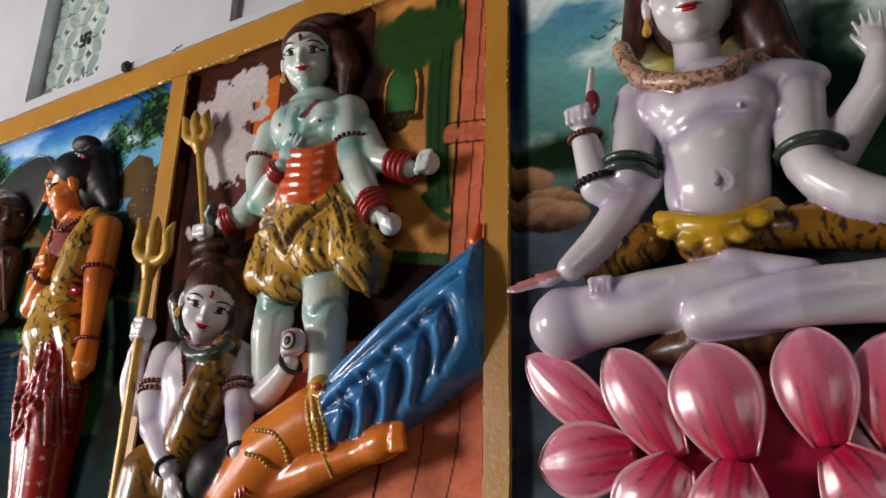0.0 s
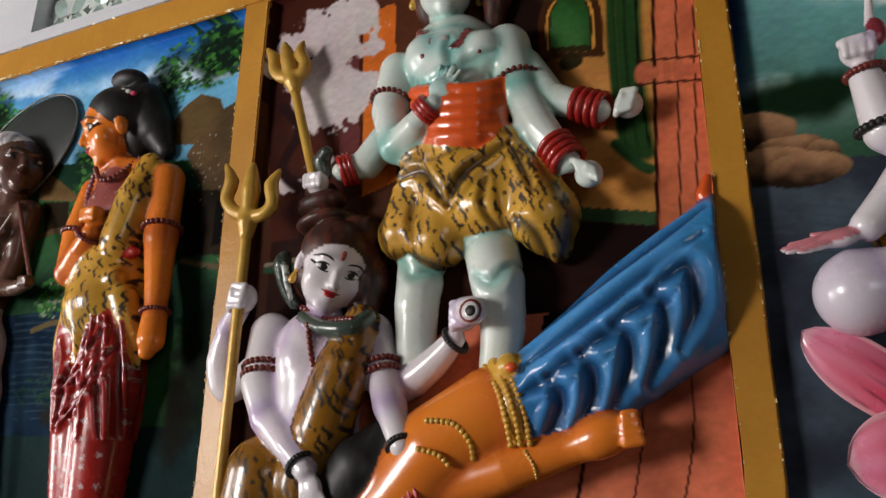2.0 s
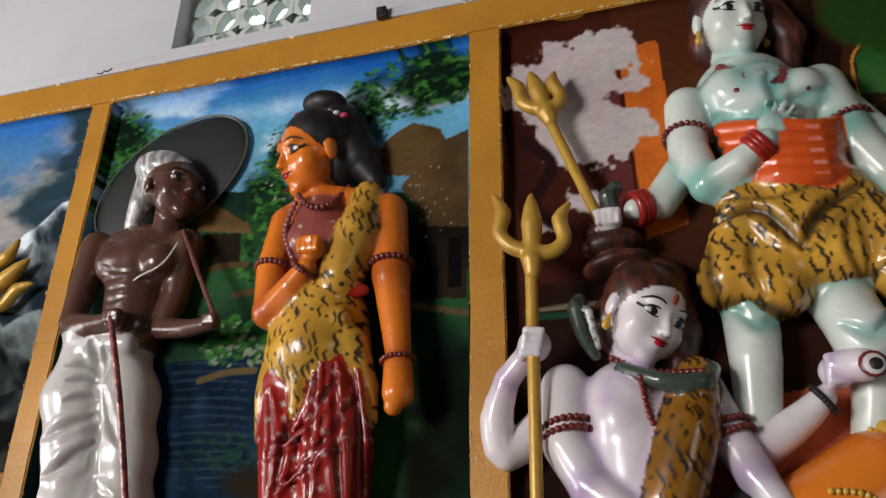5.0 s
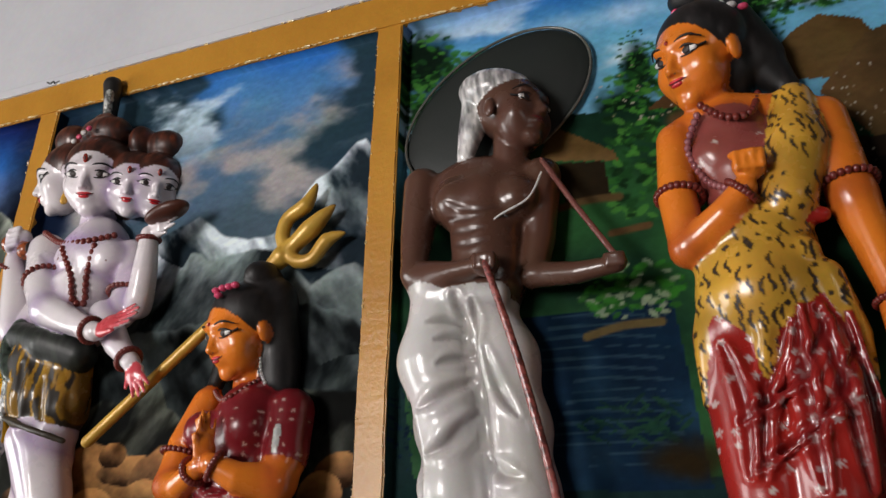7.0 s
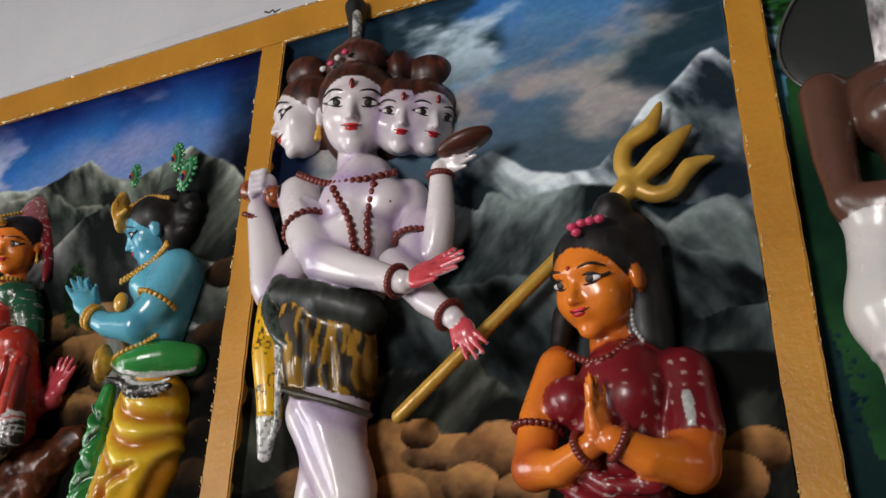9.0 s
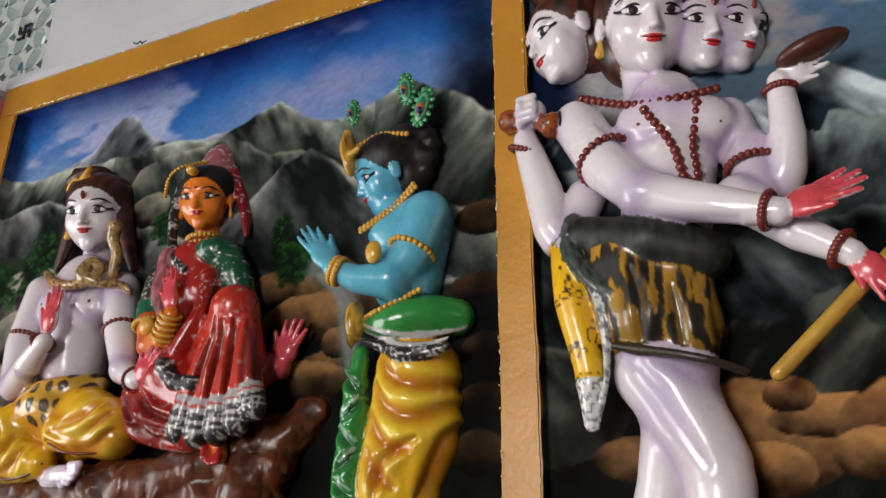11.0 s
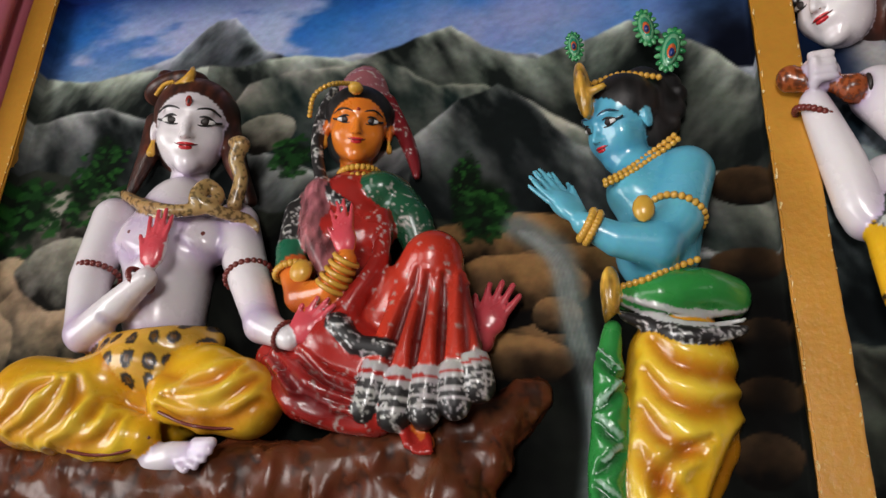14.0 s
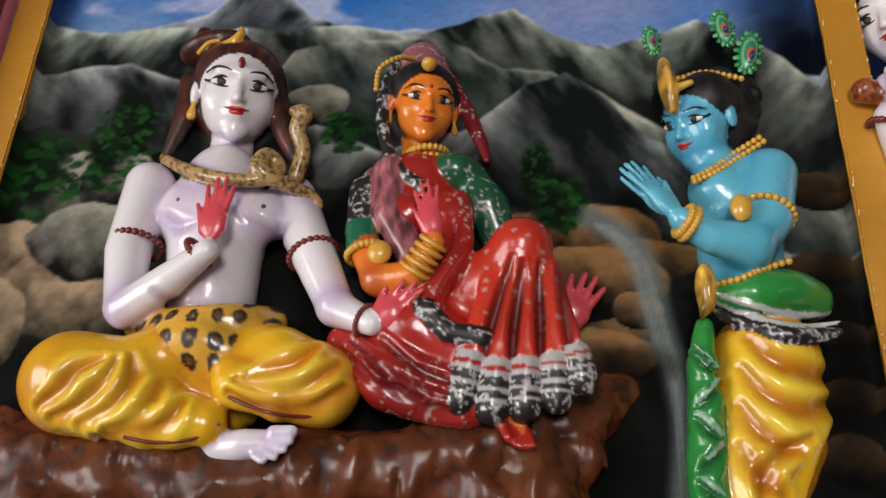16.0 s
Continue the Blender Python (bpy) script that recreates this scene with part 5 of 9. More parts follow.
s.tube(GREEN, 0.02, "", (-5.367, 1.7, 2.092, 0.027), (-5.301, 1.68, 2.086, 0.037), (-5.223, 1.71, 2.103, 0.044), (-5.171, 1.75, 2.099, 0.045))
s.tube(BLACK, 0.006, "edged", (-5.373, 1.672, 2.044, 0.009), (-5.32, 1.69, 2.026, 0.016), (-5.268, 1.656, 1.998, 0.016), (-5.207, 1.668, 1.999, 0.016), (-5.156, 1.671, 2.01, 0.009))
s.tube(SILVER, 0.004, "", (-5.373, 1.682, 2.07, 0.004), (-5.319, 1.685, 2.047, 0.008), (-5.266, 1.661, 2.022, 0.007), (-5.203, 1.679, 2.022, 0.007), (-5.154, 1.667, 2.028, 0.004))
s.tube(SILVER, 0.004, "", (-5.371, 1.674, 2.084, 0.004), (-5.315, 1.656, 2.055, 0.006), (-5.257, 1.677, 2.047, 0.006), (-5.19, 1.716, 2.055, 0.007), (-5.139, 1.737, 2.07, 0.004))
s.beads([(-5.38, 1.68, 2.103), (-5.328, 1.653, 2.108), (-5.272, 1.674, 2.138), (-5.224, 1.668, 2.152)], 0.0078, GILT, 1.7)
s.ell((-5.394, 1.66, 2.09), (0.02, 0.03, 0.052), GILT, 0.006, "streaked", (0, 0, 0))
s.tube(GILT, 0.006, "streaked", (-5.397, 1.66, 2.072, 0.013), (-5.402, 1.66, 2.044, 0.01), (-5.405, 1.67, 2.03, 0.004))
s.tube(GREEN, 0.012, "", (-5.394, 1.70, 2.026, 0.018), (-5.406, 1.70, 1.939, 0.028), (-5.405, 1.70, 1.856, 0.032), (-5.415, 1.70, 1.777, 0.034), (-5.416, 1.70, 1.711, 0.034), (-5.421, 1.70, 1.611, 0.03))
s.tube((0.26, 0.42, 0.30), 0.004, "", (-5.422, 1.675, 1.982, 0.0035), (-5.400, 1.664, 1.957, 0.0035), (-5.379, 1.675, 1.939, 0.0035))
s.fold(GREEN, ((-5.423, 1.966), (-5.401, 1.943), (-5.38, 1.927)), (0.004, 0.05, 0.012), 0.009, 0.010)
s.tube((0.26, 0.42, 0.30), 0.004, "", (-5.381, 1.675, 1.918, 0.0035), (-5.403, 1.664, 1.893, 0.0035), (-5.425, 1.675, 1.876, 0.0035))
s.fold(GREEN, ((-5.381, 1.904), (-5.404, 1.881), (-5.426, 1.864)), (0.004, 0.05, 0.012), 0.009, 0.010)
s.tube((0.26, 0.42, 0.30), 0.004, "", (-5.428, 1.675, 1.856, 0.0035), (-5.407, 1.664, 1.833, 0.0035), (-5.387, 1.675, 1.817, 0.0035))
s.fold(GREEN, ((-5.429, 1.842), (-5.408, 1.82), (-5.387, 1.805)), (0.004, 0.05, 0.012), 0.009, 0.010)
s.tube((0.26, 0.42, 0.30), 0.004, "", (-5.387, 1.675, 1.802, 0.0035), (-5.409, 1.664, 1.778, 0.0035), (-5.43, 1.675, 1.762, 0.0035))
s.fold(GREEN, ((-5.388, 1.789), (-5.41, 1.767), (-5.431, 1.75)), (0.004, 0.05, 0.012), 0.009, 0.010)
s.tube((0.26, 0.42, 0.30), 0.004, "", (-5.433, 1.675, 1.743, 0.0035), (-5.415, 1.664, 1.724, 0.0035), (-5.396, 1.675, 1.712, 0.0035))
s.fold(GREEN, ((-5.434, 1.729), (-5.415, 1.712), (-5.396, 1.7)), (0.004, 0.05, 0.012), 0.009, 0.010)
s.build("statue", "blue-skinned standing relief figure in yellow skirt, hands joined", "statue")

# rock ledge under the couple
s = Sculpt(0.009)
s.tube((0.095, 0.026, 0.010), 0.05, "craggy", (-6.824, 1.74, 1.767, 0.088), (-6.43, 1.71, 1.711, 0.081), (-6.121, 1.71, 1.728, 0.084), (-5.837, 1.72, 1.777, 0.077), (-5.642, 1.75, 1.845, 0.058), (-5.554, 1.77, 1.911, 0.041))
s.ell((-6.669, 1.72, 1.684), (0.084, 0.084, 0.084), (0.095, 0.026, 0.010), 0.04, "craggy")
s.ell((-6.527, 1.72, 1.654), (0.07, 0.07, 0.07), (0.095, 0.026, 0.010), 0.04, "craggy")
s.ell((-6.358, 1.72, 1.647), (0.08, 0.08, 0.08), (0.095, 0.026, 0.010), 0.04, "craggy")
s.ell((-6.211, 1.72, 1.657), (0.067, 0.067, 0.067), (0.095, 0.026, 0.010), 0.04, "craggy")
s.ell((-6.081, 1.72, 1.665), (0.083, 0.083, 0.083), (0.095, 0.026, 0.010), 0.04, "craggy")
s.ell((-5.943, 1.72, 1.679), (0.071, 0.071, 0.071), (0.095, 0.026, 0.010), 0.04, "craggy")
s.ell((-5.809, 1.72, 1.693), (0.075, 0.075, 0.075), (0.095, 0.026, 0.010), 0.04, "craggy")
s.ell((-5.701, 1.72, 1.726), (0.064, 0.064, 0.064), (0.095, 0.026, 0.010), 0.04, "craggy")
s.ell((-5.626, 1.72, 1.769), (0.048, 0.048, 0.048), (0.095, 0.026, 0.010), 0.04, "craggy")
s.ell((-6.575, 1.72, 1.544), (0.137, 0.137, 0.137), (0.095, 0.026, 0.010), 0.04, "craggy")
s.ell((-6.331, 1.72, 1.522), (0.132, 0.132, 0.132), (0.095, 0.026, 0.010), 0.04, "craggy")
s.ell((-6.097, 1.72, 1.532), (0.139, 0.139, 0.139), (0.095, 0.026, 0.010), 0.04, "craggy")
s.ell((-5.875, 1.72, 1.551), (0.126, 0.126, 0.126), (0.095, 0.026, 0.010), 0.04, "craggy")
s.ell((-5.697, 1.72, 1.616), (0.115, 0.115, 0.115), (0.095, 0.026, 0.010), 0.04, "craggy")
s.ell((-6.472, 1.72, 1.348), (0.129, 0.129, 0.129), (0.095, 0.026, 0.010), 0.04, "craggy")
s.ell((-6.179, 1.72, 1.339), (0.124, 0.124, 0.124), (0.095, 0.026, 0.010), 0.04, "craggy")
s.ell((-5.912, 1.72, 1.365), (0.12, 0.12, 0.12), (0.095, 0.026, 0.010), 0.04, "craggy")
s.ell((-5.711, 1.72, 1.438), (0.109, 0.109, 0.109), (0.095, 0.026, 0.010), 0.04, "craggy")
s.build("rock_ledge", "glossy brown painted rock ledge under seated figures", "rock", rough=0.036, mat=ROCK)

# ---- panel of the five-headed figure ----
s = Sculpt(0.005)
s.ell((-4.638, 1.73, 2.486), (0.088, 0.1, 0.12), WHITE, 0.03, "", (0, 0, 0))
s.tube(WHITE, 0.03, "", (-4.645, 1.73, 2.454, 0.107), (-4.664, 1.73, 2.265, 0.098))
s.ell((-4.557, 1.7, 2.443), (0.061, 0.061, 0.061), WHITE, 0.035, "")
s.ell((-4.684, 1.7, 2.46), (0.062, 0.062, 0.062), WHITE, 0.035, "")
at = s.head((-4.868, 1.75, 2.789), 0.229, WHITE, HAIR, yaw=-50, pitch=-16, neck=False)
at = s.head((-4.492, 1.76, 2.701), 0.206, WHITE, HAIR, yaw=48, pitch=-18, third=True, neck=False)
at = s.head((-4.552, 1.73, 2.702), 0.205, WHITE, HAIR, yaw=32, pitch=-18, third=True, neck=False)
at = s.head((-4.665, 1.69, 2.727), 0.251, WHITE, HAIR, drop=GILT, yaw=22, pitch=-18, third=True)
s.ell((-4.886, 1.75, 2.957), (0.068, 0.055, 0.06), HAIR, 0.007, "streaked", (0, 0, 0))
s.ell((-4.493, 1.77, 2.867), (0.072, 0.05, 0.056), HAIR, 0.007, "streaked", (0, 0, 0))
s.ell((-4.558, 1.74, 2.876), (0.038, 0.055, 0.06), HAIR, 0.007, "streaked", (0, 0, 0))
s.ell((-4.684, 1.7, 2.911), (0.098, 0.065, 0.064), HAIR, 0.007, "streaked", (0, 0, 0))
s.ell((-4.688, 1.7, 2.959), (0.044, 0.045, 0.027), HAIR, 0.006, "streaked", (0, 0, 0))
s.tube(BLACK, 0.006, "", (-4.7, 1.71, 2.996, 0.023), (-4.694, 1.7, 3.049, 0.026), (-4.703, 1.7, 3.114, 0.033))
s.tube(SILVER, 0.003, "banded", (-4.678, 1.68, 2.978, 0.013), (-4.675, 1.67, 3.02, 0.015), (-4.678, 1.67, 3.061, 0.013))
s.bead((-4.756, 1.64, 2.87), (0.011, 0.008, 0.009), CLOTH)
s.bead((-4.727, 1.632, 2.876), (0.011, 0.008, 0.009), ROSE)
s.bead((-4.7, 1.624, 2.881), (0.011, 0.008, 0.009), CLOTH)
s.bead((-4.672, 1.616, 2.887), (0.011, 0.008, 0.009), ROSE)
s.tube(WHITE, 0.014, "", (-4.84, 1.71, 2.515, 0.059), (-4.772, 1.67, 2.368, 0.056), (-4.702, 1.64, 2.279, 0.048))
s.tube(WHITE, 0.014, "", (-4.699, 1.64, 2.279, 0.048), (-4.554, 1.61, 2.212, 0.04), (-4.446, 1.59, 2.169, 0.027))
s.palm((-4.442, 1.59, 2.169), (-4.299, 1.58, 2.211), 0.066, WHITE, PALM, face=(0.3, -1, 0.6), thumb=1)
s.tube(WHITE, 0.014, "", (-4.518, 1.68, 2.255, 0.044), (-4.417, 1.65, 2.146, 0.036), (-4.338, 1.63, 2.083, 0.025))
s.palm((-4.334, 1.63, 2.082), (-4.274, 1.62, 1.991), 0.054, WHITE, PALM, thumb=1)
s.tube(WHITE, 0.014, "", (-4.844, 1.75, 2.346, 0.045), (-4.902, 1.72, 2.243, 0.047), (-4.932, 1.71, 2.362, 0.044), (-4.967, 1.7, 2.499, 0.03))
s.fist((-4.95, 1.69, 2.562), 0.040, WHITE, (0, 0, 1), (1, 0, 0.1))
s.tube((0.30, 0.07, 0.02), 0.003, "banded", (-5.005, 1.70, 2.562, 0.030), (-4.965, 1.69, 2.538, 0.015), (-4.935, 1.69, 2.538, 0.015), (-4.898, 1.68, 2.515, 0.032))
s.bead((-4.870, 1.672, 2.515), (0.007, 0.024, 0.024), (0.02, 0.012, 0.01))
s.tube(WHITE, 0.014, "", (-4.518, 1.74, 2.468, 0.05), (-4.484, 1.73, 2.346, 0.048), (-4.43, 1.71, 2.284, 0.041), (-4.406, 1.69, 2.377, 0.036), (-4.404, 1.68, 2.497, 0.025))
s.palm((-4.401, 1.68, 2.499), (-4.31, 1.67, 2.543), 0.059, WHITE, None)
s.ell((-4.333, 1.66, 2.547), (0.076, 0.04, 0.024), HAIR, 0.004, "", (0, -15, 0))
s.tube(WHITE, 0.014, "", (-4.478, 1.73, 2.376, 0.045), (-4.482, 1.7, 2.258, 0.044))
s.ring((-4.838, 1.71, 2.497), (-4.727, 1.65, 2.305), 0.55, 0.063, MALA, 0.0092, True)
s.ring((-4.554, 1.61, 2.212), (-4.446, 1.59, 2.169), 0.82, 0.033, MALA, 0.0092, True)
s.ring((-4.417, 1.65, 2.146), (-4.338, 1.63, 2.083), 0.8, 0.032, MALA, 0.0090, True)
s.ring((-4.989, 1.72, 2.424), (-4.953, 1.7, 2.505), 0.6, 0.041, MALA, 0.0078, True)
s.ring((-4.489, 1.72, 2.389), (-4.474, 1.7, 2.257), 0.45, 0.051, MALA, 0.0085, True)
s.ring((-4.406, 1.69, 2.377), (-4.404, 1.68, 2.497), 0.85, 0.030, MALA, 0.0083, True)
s.beads([(-4.818, 1.668, 2.559), (-4.705, 1.638, 2.495), (-4.599, 1.629, 2.481), (-4.524, 1.668, 2.507)], 0.0107, MALA, 1.7)
s.beads([(-4.674, 1.62, 2.464), (-4.626, 1.629, 2.372), (-4.611, 1.641, 2.299), (-4.588, 1.662, 2.296), (-4.587, 1.65, 2.375), (-4.567, 1.638, 2.468)], 0.0115, MALA, 1.7)
s.bead((-4.689, 1.63, 2.436), (0.007, 0.006, 0.007), MALA)
s.bead((-4.53, 1.657, 2.42), (0.007, 0.006, 0.007), MALA)
s.tube(OCHRESKIN, 0.03, "striped", (-4.763, 1.72, 2.138, 0.094), (-4.731, 1.72, 2.033, 0.1))
s.tube(OCHRESKIN, 0.02, "striped", (-4.663, 1.72, 2.119, 0.072), (-4.649, 1.72, 1.998, 0.073))
s.tube((0.03, 0.022, 0.012), 0.006, "", (-4.784, 1.65, 1.965, 0.008), (-4.686, 1.62, 1.935, 0.009), (-4.607, 1.615, 1.911, 0.009), (-4.547, 1.65, 1.89, 0.009))
s.tube((0.014, 0.018, 0.013), 0.015, "streaked", (-4.838, 1.69, 2.225, 0.044), (-4.697, 1.665, 2.18, 0.052), (-4.593, 1.69, 2.145, 0.050))
s.tube(SERPENT, 0.004, "banded", (-4.86, 1.69, 2.262, 0.021), (-4.867, 1.67, 2.194, 0.02), (-4.821, 1.65, 2.108, 0.018), (-4.777, 1.64, 2.072, 0.014))
s.tube(YELLOW, 0.012, "spotted", (-4.885, 1.7, 2.198, 0.034), (-4.872, 1.69, 2.078, 0.040), (-4.850, 1.69, 1.96, 0.034), (-4.845, 1.69, 1.90, 0.028))
s.tube(CLOTH, 0.01, "banded", (-4.845, 1.688, 1.90, 0.029), (-4.849, 1.69, 1.82, 0.016))
s.tube(SILVER, 0.006, "banded", (-4.845, 1.67, 2.161, 0.013), (-4.809, 1.65, 2.064, 0.012), (-4.8, 1.65, 1.966, 0.009), (-4.811, 1.67, 1.891, 0.007), (-4.84, 1.69, 1.81, 0.005))
s.tube(SILVER, 0.006, "banded", (-4.889, 1.68, 2.208, 0.015), (-4.835, 1.66, 2.229, 0.014))
s.tube(WHITE, 0.02, "", (-4.719, 1.72, 1.915, 0.083), (-4.654, 1.71, 1.799, 0.072), (-4.619, 1.71, 1.7, 0.063), (-4.631, 1.71, 1.528, 0.055), (-4.633, 1.73, 1.267, 0.046))
s.tube(WHITE, 0.02, "", (-4.669, 1.72, 1.905, 0.073), (-4.724, 1.74, 1.705, 0.055), (-4.771, 1.75, 1.526, 0.051), (-4.768, 1.75, 1.254, 0.045))
s.fold(WHITE, ((-4.781, 2.468), (-4.703, 2.405), (-4.636, 2.409)), (0.38, 0.27, 0.48), 0.012, 0.005, 0.55, 1.7)
s.fold(WHITE, ((-4.585, 2.392), (-4.535, 2.375), (-4.506, 2.409)), (0.38, 0.27, 0.48), 0.012, 0.005, 0.55, 1.7)
s.fold(WHITE, ((-4.804, 2.247), (-4.68, 2.201), (-4.519, 2.166)), (0.38, 0.27, 0.48), 0.012, 0.005, 0.55, 1.7)
s.fold(OCHRESKIN, ((-4.736, 2.117), (-4.72, 2.041), (-4.729, 1.962)), (0.03, 0.02, 0.010), 0.010, 0.006, 0.5)
s.fold(OCHRESKIN, ((-4.662, 2.072), (-4.652, 1.99), (-4.653, 1.938)), (0.03, 0.02, 0.010), 0.010, 0.006, 0.5)
s.fold(OCHRESKIN, ((-4.591, 2.028), (-4.583, 1.967), (-4.585, 1.908)), (0.03, 0.02, 0.010), 0.010, 0.006, 0.5)
s.fold(OCHRESKIN, ((-4.543, 2.015), (-4.536, 1.946), (-4.538, 1.888)), (0.03, 0.02, 0.010), 0.010, 0.006, 0.5)
s.fold(OCHRESKIN, ((-4.763, 1.947), (-4.653, 1.925), (-4.511, 1.878)), (0.012, 0.010, 0.008), 0.014, 0.002, 0.9)
s.fold(WHITE, ((-4.765, 1.951), (-4.697, 1.843), (-4.633, 1.727)), (0.38, 0.27, 0.48), 0.018, 0.005, 0.55, 1.5)
s.fold(WHITE, ((-4.576, 1.886), (-4.536, 1.802), (-4.525, 1.724)), (0.38, 0.27, 0.48), 0.018, 0.005, 0.55, 1.5)
s.fold(WHITE, ((-4.724, 1.939), (-4.634, 1.907), (-4.538, 1.867)), (0.38, 0.27, 0.48), 0.018, 0.005, 0.55, 1.5)
s.build("statue", "pale four-headed standing relief figure in leopard skin", "statue")

s = Sculpt(0.005)
s.tube(MAROON, 0.03, "sprigged", (-3.994, 1.73, 1.923, 0.102), (-4.025, 1.73, 1.723, 0.105), (-4.06, 1.75, 1.353, 0.123))
s.ell((-4.098, 1.67, 1.894), (0.052, 0.052, 0.052), MAROON, 0.02, "sprigged")
s.ell((-3.973, 1.67, 1.896), (0.061, 0.061, 0.061), MAROON, 0.02, "sprigged")
at = s.head((-4.032, 1.69, 2.148), 0.230, ORANGE, BLACK, yaw=-24, pitch=-20, roll=3, third=None)
s.tube(BLACK, 0.014, "streaked", (-3.969, 1.72, 2.244, 0.068), (-3.947, 1.74, 2.104, 0.058), (-3.938, 1.75, 1.958, 0.047))
s.ell((-3.992, 1.7, 2.301), (0.045, 0.07, 0.052), BLACK, 0.006, "streaked", (0, 10, 0))
s.tube(BLACK, 0.01, "streaked", (-4.123, 1.75, 2.102, 0.028), (-4.141, 1.73, 1.996, 0.019))
s.bead((-4.058, 1.59, 2.24), (0.012, 0.012, 0.009), ROSE)
s.bead((-4.038, 1.59, 2.245), (0.012, 0.012, 0.009), ROSE)
s.bead((-4.019, 1.59, 2.247), (0.012, 0.012, 0.009), ROSE)
s.bead((-4, 1.59, 2.249), (0.012, 0.012, 0.009), ROSE)
s.bead((-4.049, 1.59, 2.226), (0.012, 0.012, 0.009), ROSE)
s.tube(MAROON, 0.014, "sprigged", (-3.879, 1.72, 1.94, 0.058), (-3.865, 1.69, 1.828, 0.054))
s.tube(ORANGE, 0.012, "", (-3.863, 1.69, 1.828, 0.049), (-3.874, 1.67, 1.763, 0.05))
s.tube(ORANGE, 0.014, "", (-3.875, 1.67, 1.758, 0.05), (-3.94, 1.61, 1.767, 0.037), (-3.998, 1.58, 1.797, 0.027))
s.tube(ORANGE, 0.014, "", (-4.138, 1.72, 1.98, 0.041), (-4.17, 1.69, 1.868, 0.042), (-4.178, 1.67, 1.764, 0.043))
s.tube(ORANGE, 0.014, "", (-4.178, 1.67, 1.764, 0.043), (-4.112, 1.62, 1.755, 0.034), (-4.043, 1.59, 1.789, 0.025))
s.palm((-4.035, 1.58, 1.792), (-4.039, 1.58, 1.923), 0.046, ORANGE, None, face=(-1, -0.5, 0), thumb=1)
s.palm((-4.012, 1.58, 1.791), (-4.03, 1.58, 1.92), 0.048, ORANGE, None, face=(1, -0.6, 0), thumb=-1)
s.ring((-4.17, 1.69, 1.868), (-4.178, 1.67, 1.764), 0.25, 0.049, MALA, 0.0082, True)
s.ring((-3.94, 1.61, 1.767), (-3.998, 1.58, 1.797), 0.85, 0.033, MALA, 0.0082, True)
s.ring((-4.112, 1.62, 1.755), (-4.043, 1.59, 1.789), 0.85, 0.032, MALA, 0.0086, True)
s.beads([(-4.108, 1.704, 2.004), (-4.058, 1.668, 1.972), (-4.006, 1.641, 1.972), (-3.969, 1.698, 2.025)], 0.0084, MALA, 1.7)
s.beads([(-3.966, 1.686, 2.076), (-3.965, 1.695, 2.042), (-3.946, 1.692, 2.009)], 0.0058, SILVER, 1.7)
s.beads([(-4.107, 1.728, 2.094), (-4.106, 1.731, 2.075)], 0.0062, SILVER, 1.7)
s.tube(SILVER, 0.003, "edged", (-3.869, 1.65, 1.884, 0.009), (-3.863, 1.64, 1.834, 0.008))
s.tube(MAROON, 0.012, "brocade", (-4.098, 1.65, 1.769, 0.015), (-4.017, 1.62, 1.721, 0.017), (-3.937, 1.63, 1.72, 0.016))
s.tube(MAROON, 0.012, "sprigged", (-4.111, 1.65, 1.727, 0.015), (-4.041, 1.62, 1.682, 0.017))
s.build("statue", "kneeling relief woman in maroon sari, hands joined", "statue")

# ---- panel of the old man and the woman ----
s = Sculpt(0.005)
s.ell((-3.365, 1.73, 2.461), (0.164, 0.075, 0.11), BROWN, 0.02, "", (0, 8, 0))
s.tube(BROWN, 0.02, "", (-3.359, 1.73, 2.423, 0.101), (-3.353, 1.73, 2.236, 0.091))
s.ell((-3.423, 1.69, 2.428), (0.064, 0.064, 0.064), BROWN, 0.02, "")
s.ell((-3.268, 1.695, 2.416), (0.059, 0.059, 0.059), BROWN, 0.02, "")
at = s.head((-3.275, 1.71, 2.666), 0.221, BROWN, None, yaw=62, pitch=2, lip=(0.08, 0.02, 0.018), neck=True)
s.ell((-3.322, 1.7, 2.748), (0.104, 0.075, 0.06), CLOTH, 0.004, "streaked", (0, 10, 0))
s.tube(CLOTH, 0.008, "streaked", (-3.379, 1.71, 2.726, 0.042), (-3.392, 1.7, 2.642, 0.035), (-3.41, 1.7, 2.567, 0.021))
s.tube(BROWN, 0.012, "", (-3.534, 1.72, 2.512, 0.052), (-3.54, 1.7, 2.358, 0.042), (-3.537, 1.68, 2.253, 0.033))
s.tube(BROWN, 0.01, "", (-3.534, 1.68, 2.247, 0.033), (-3.426, 1.64, 2.223, 0.028), (-3.343, 1.62, 2.222, 0.022))
s.fist((-3.325, 1.615, 2.222), 0.031, BROWN, (1, 0, 0), (0, 0, -1))
s.tube(BROWN, 0.012, "", (-3.216, 1.73, 2.489, 0.05), (-3.227, 1.73, 2.319, 0.039), (-3.241, 1.71, 2.219, 0.032))
s.tube(BROWN, 0.01, "", (-3.241, 1.71, 2.219, 0.032), (-3.127, 1.67, 2.195, 0.026), (-3.047, 1.65, 2.195, 0.02))
s.fist((-3.035, 1.645, 2.199), 0.025, BROWN, (1, 0, 0), (0, 0, -1))
s.cord(curve([(-3.198, 1.66, 2.463), (-3.231, 1.645, 2.39), (-3.316, 1.645, 2.347), (-3.367, 1.66, 2.272)]), 0.0032, CLOTH)
s.tube(CLOTH, 0.01, "", (-3.421, 1.67, 2.18, 0.025), (-3.318, 1.67, 2.171, 0.022))
s.zone += 1
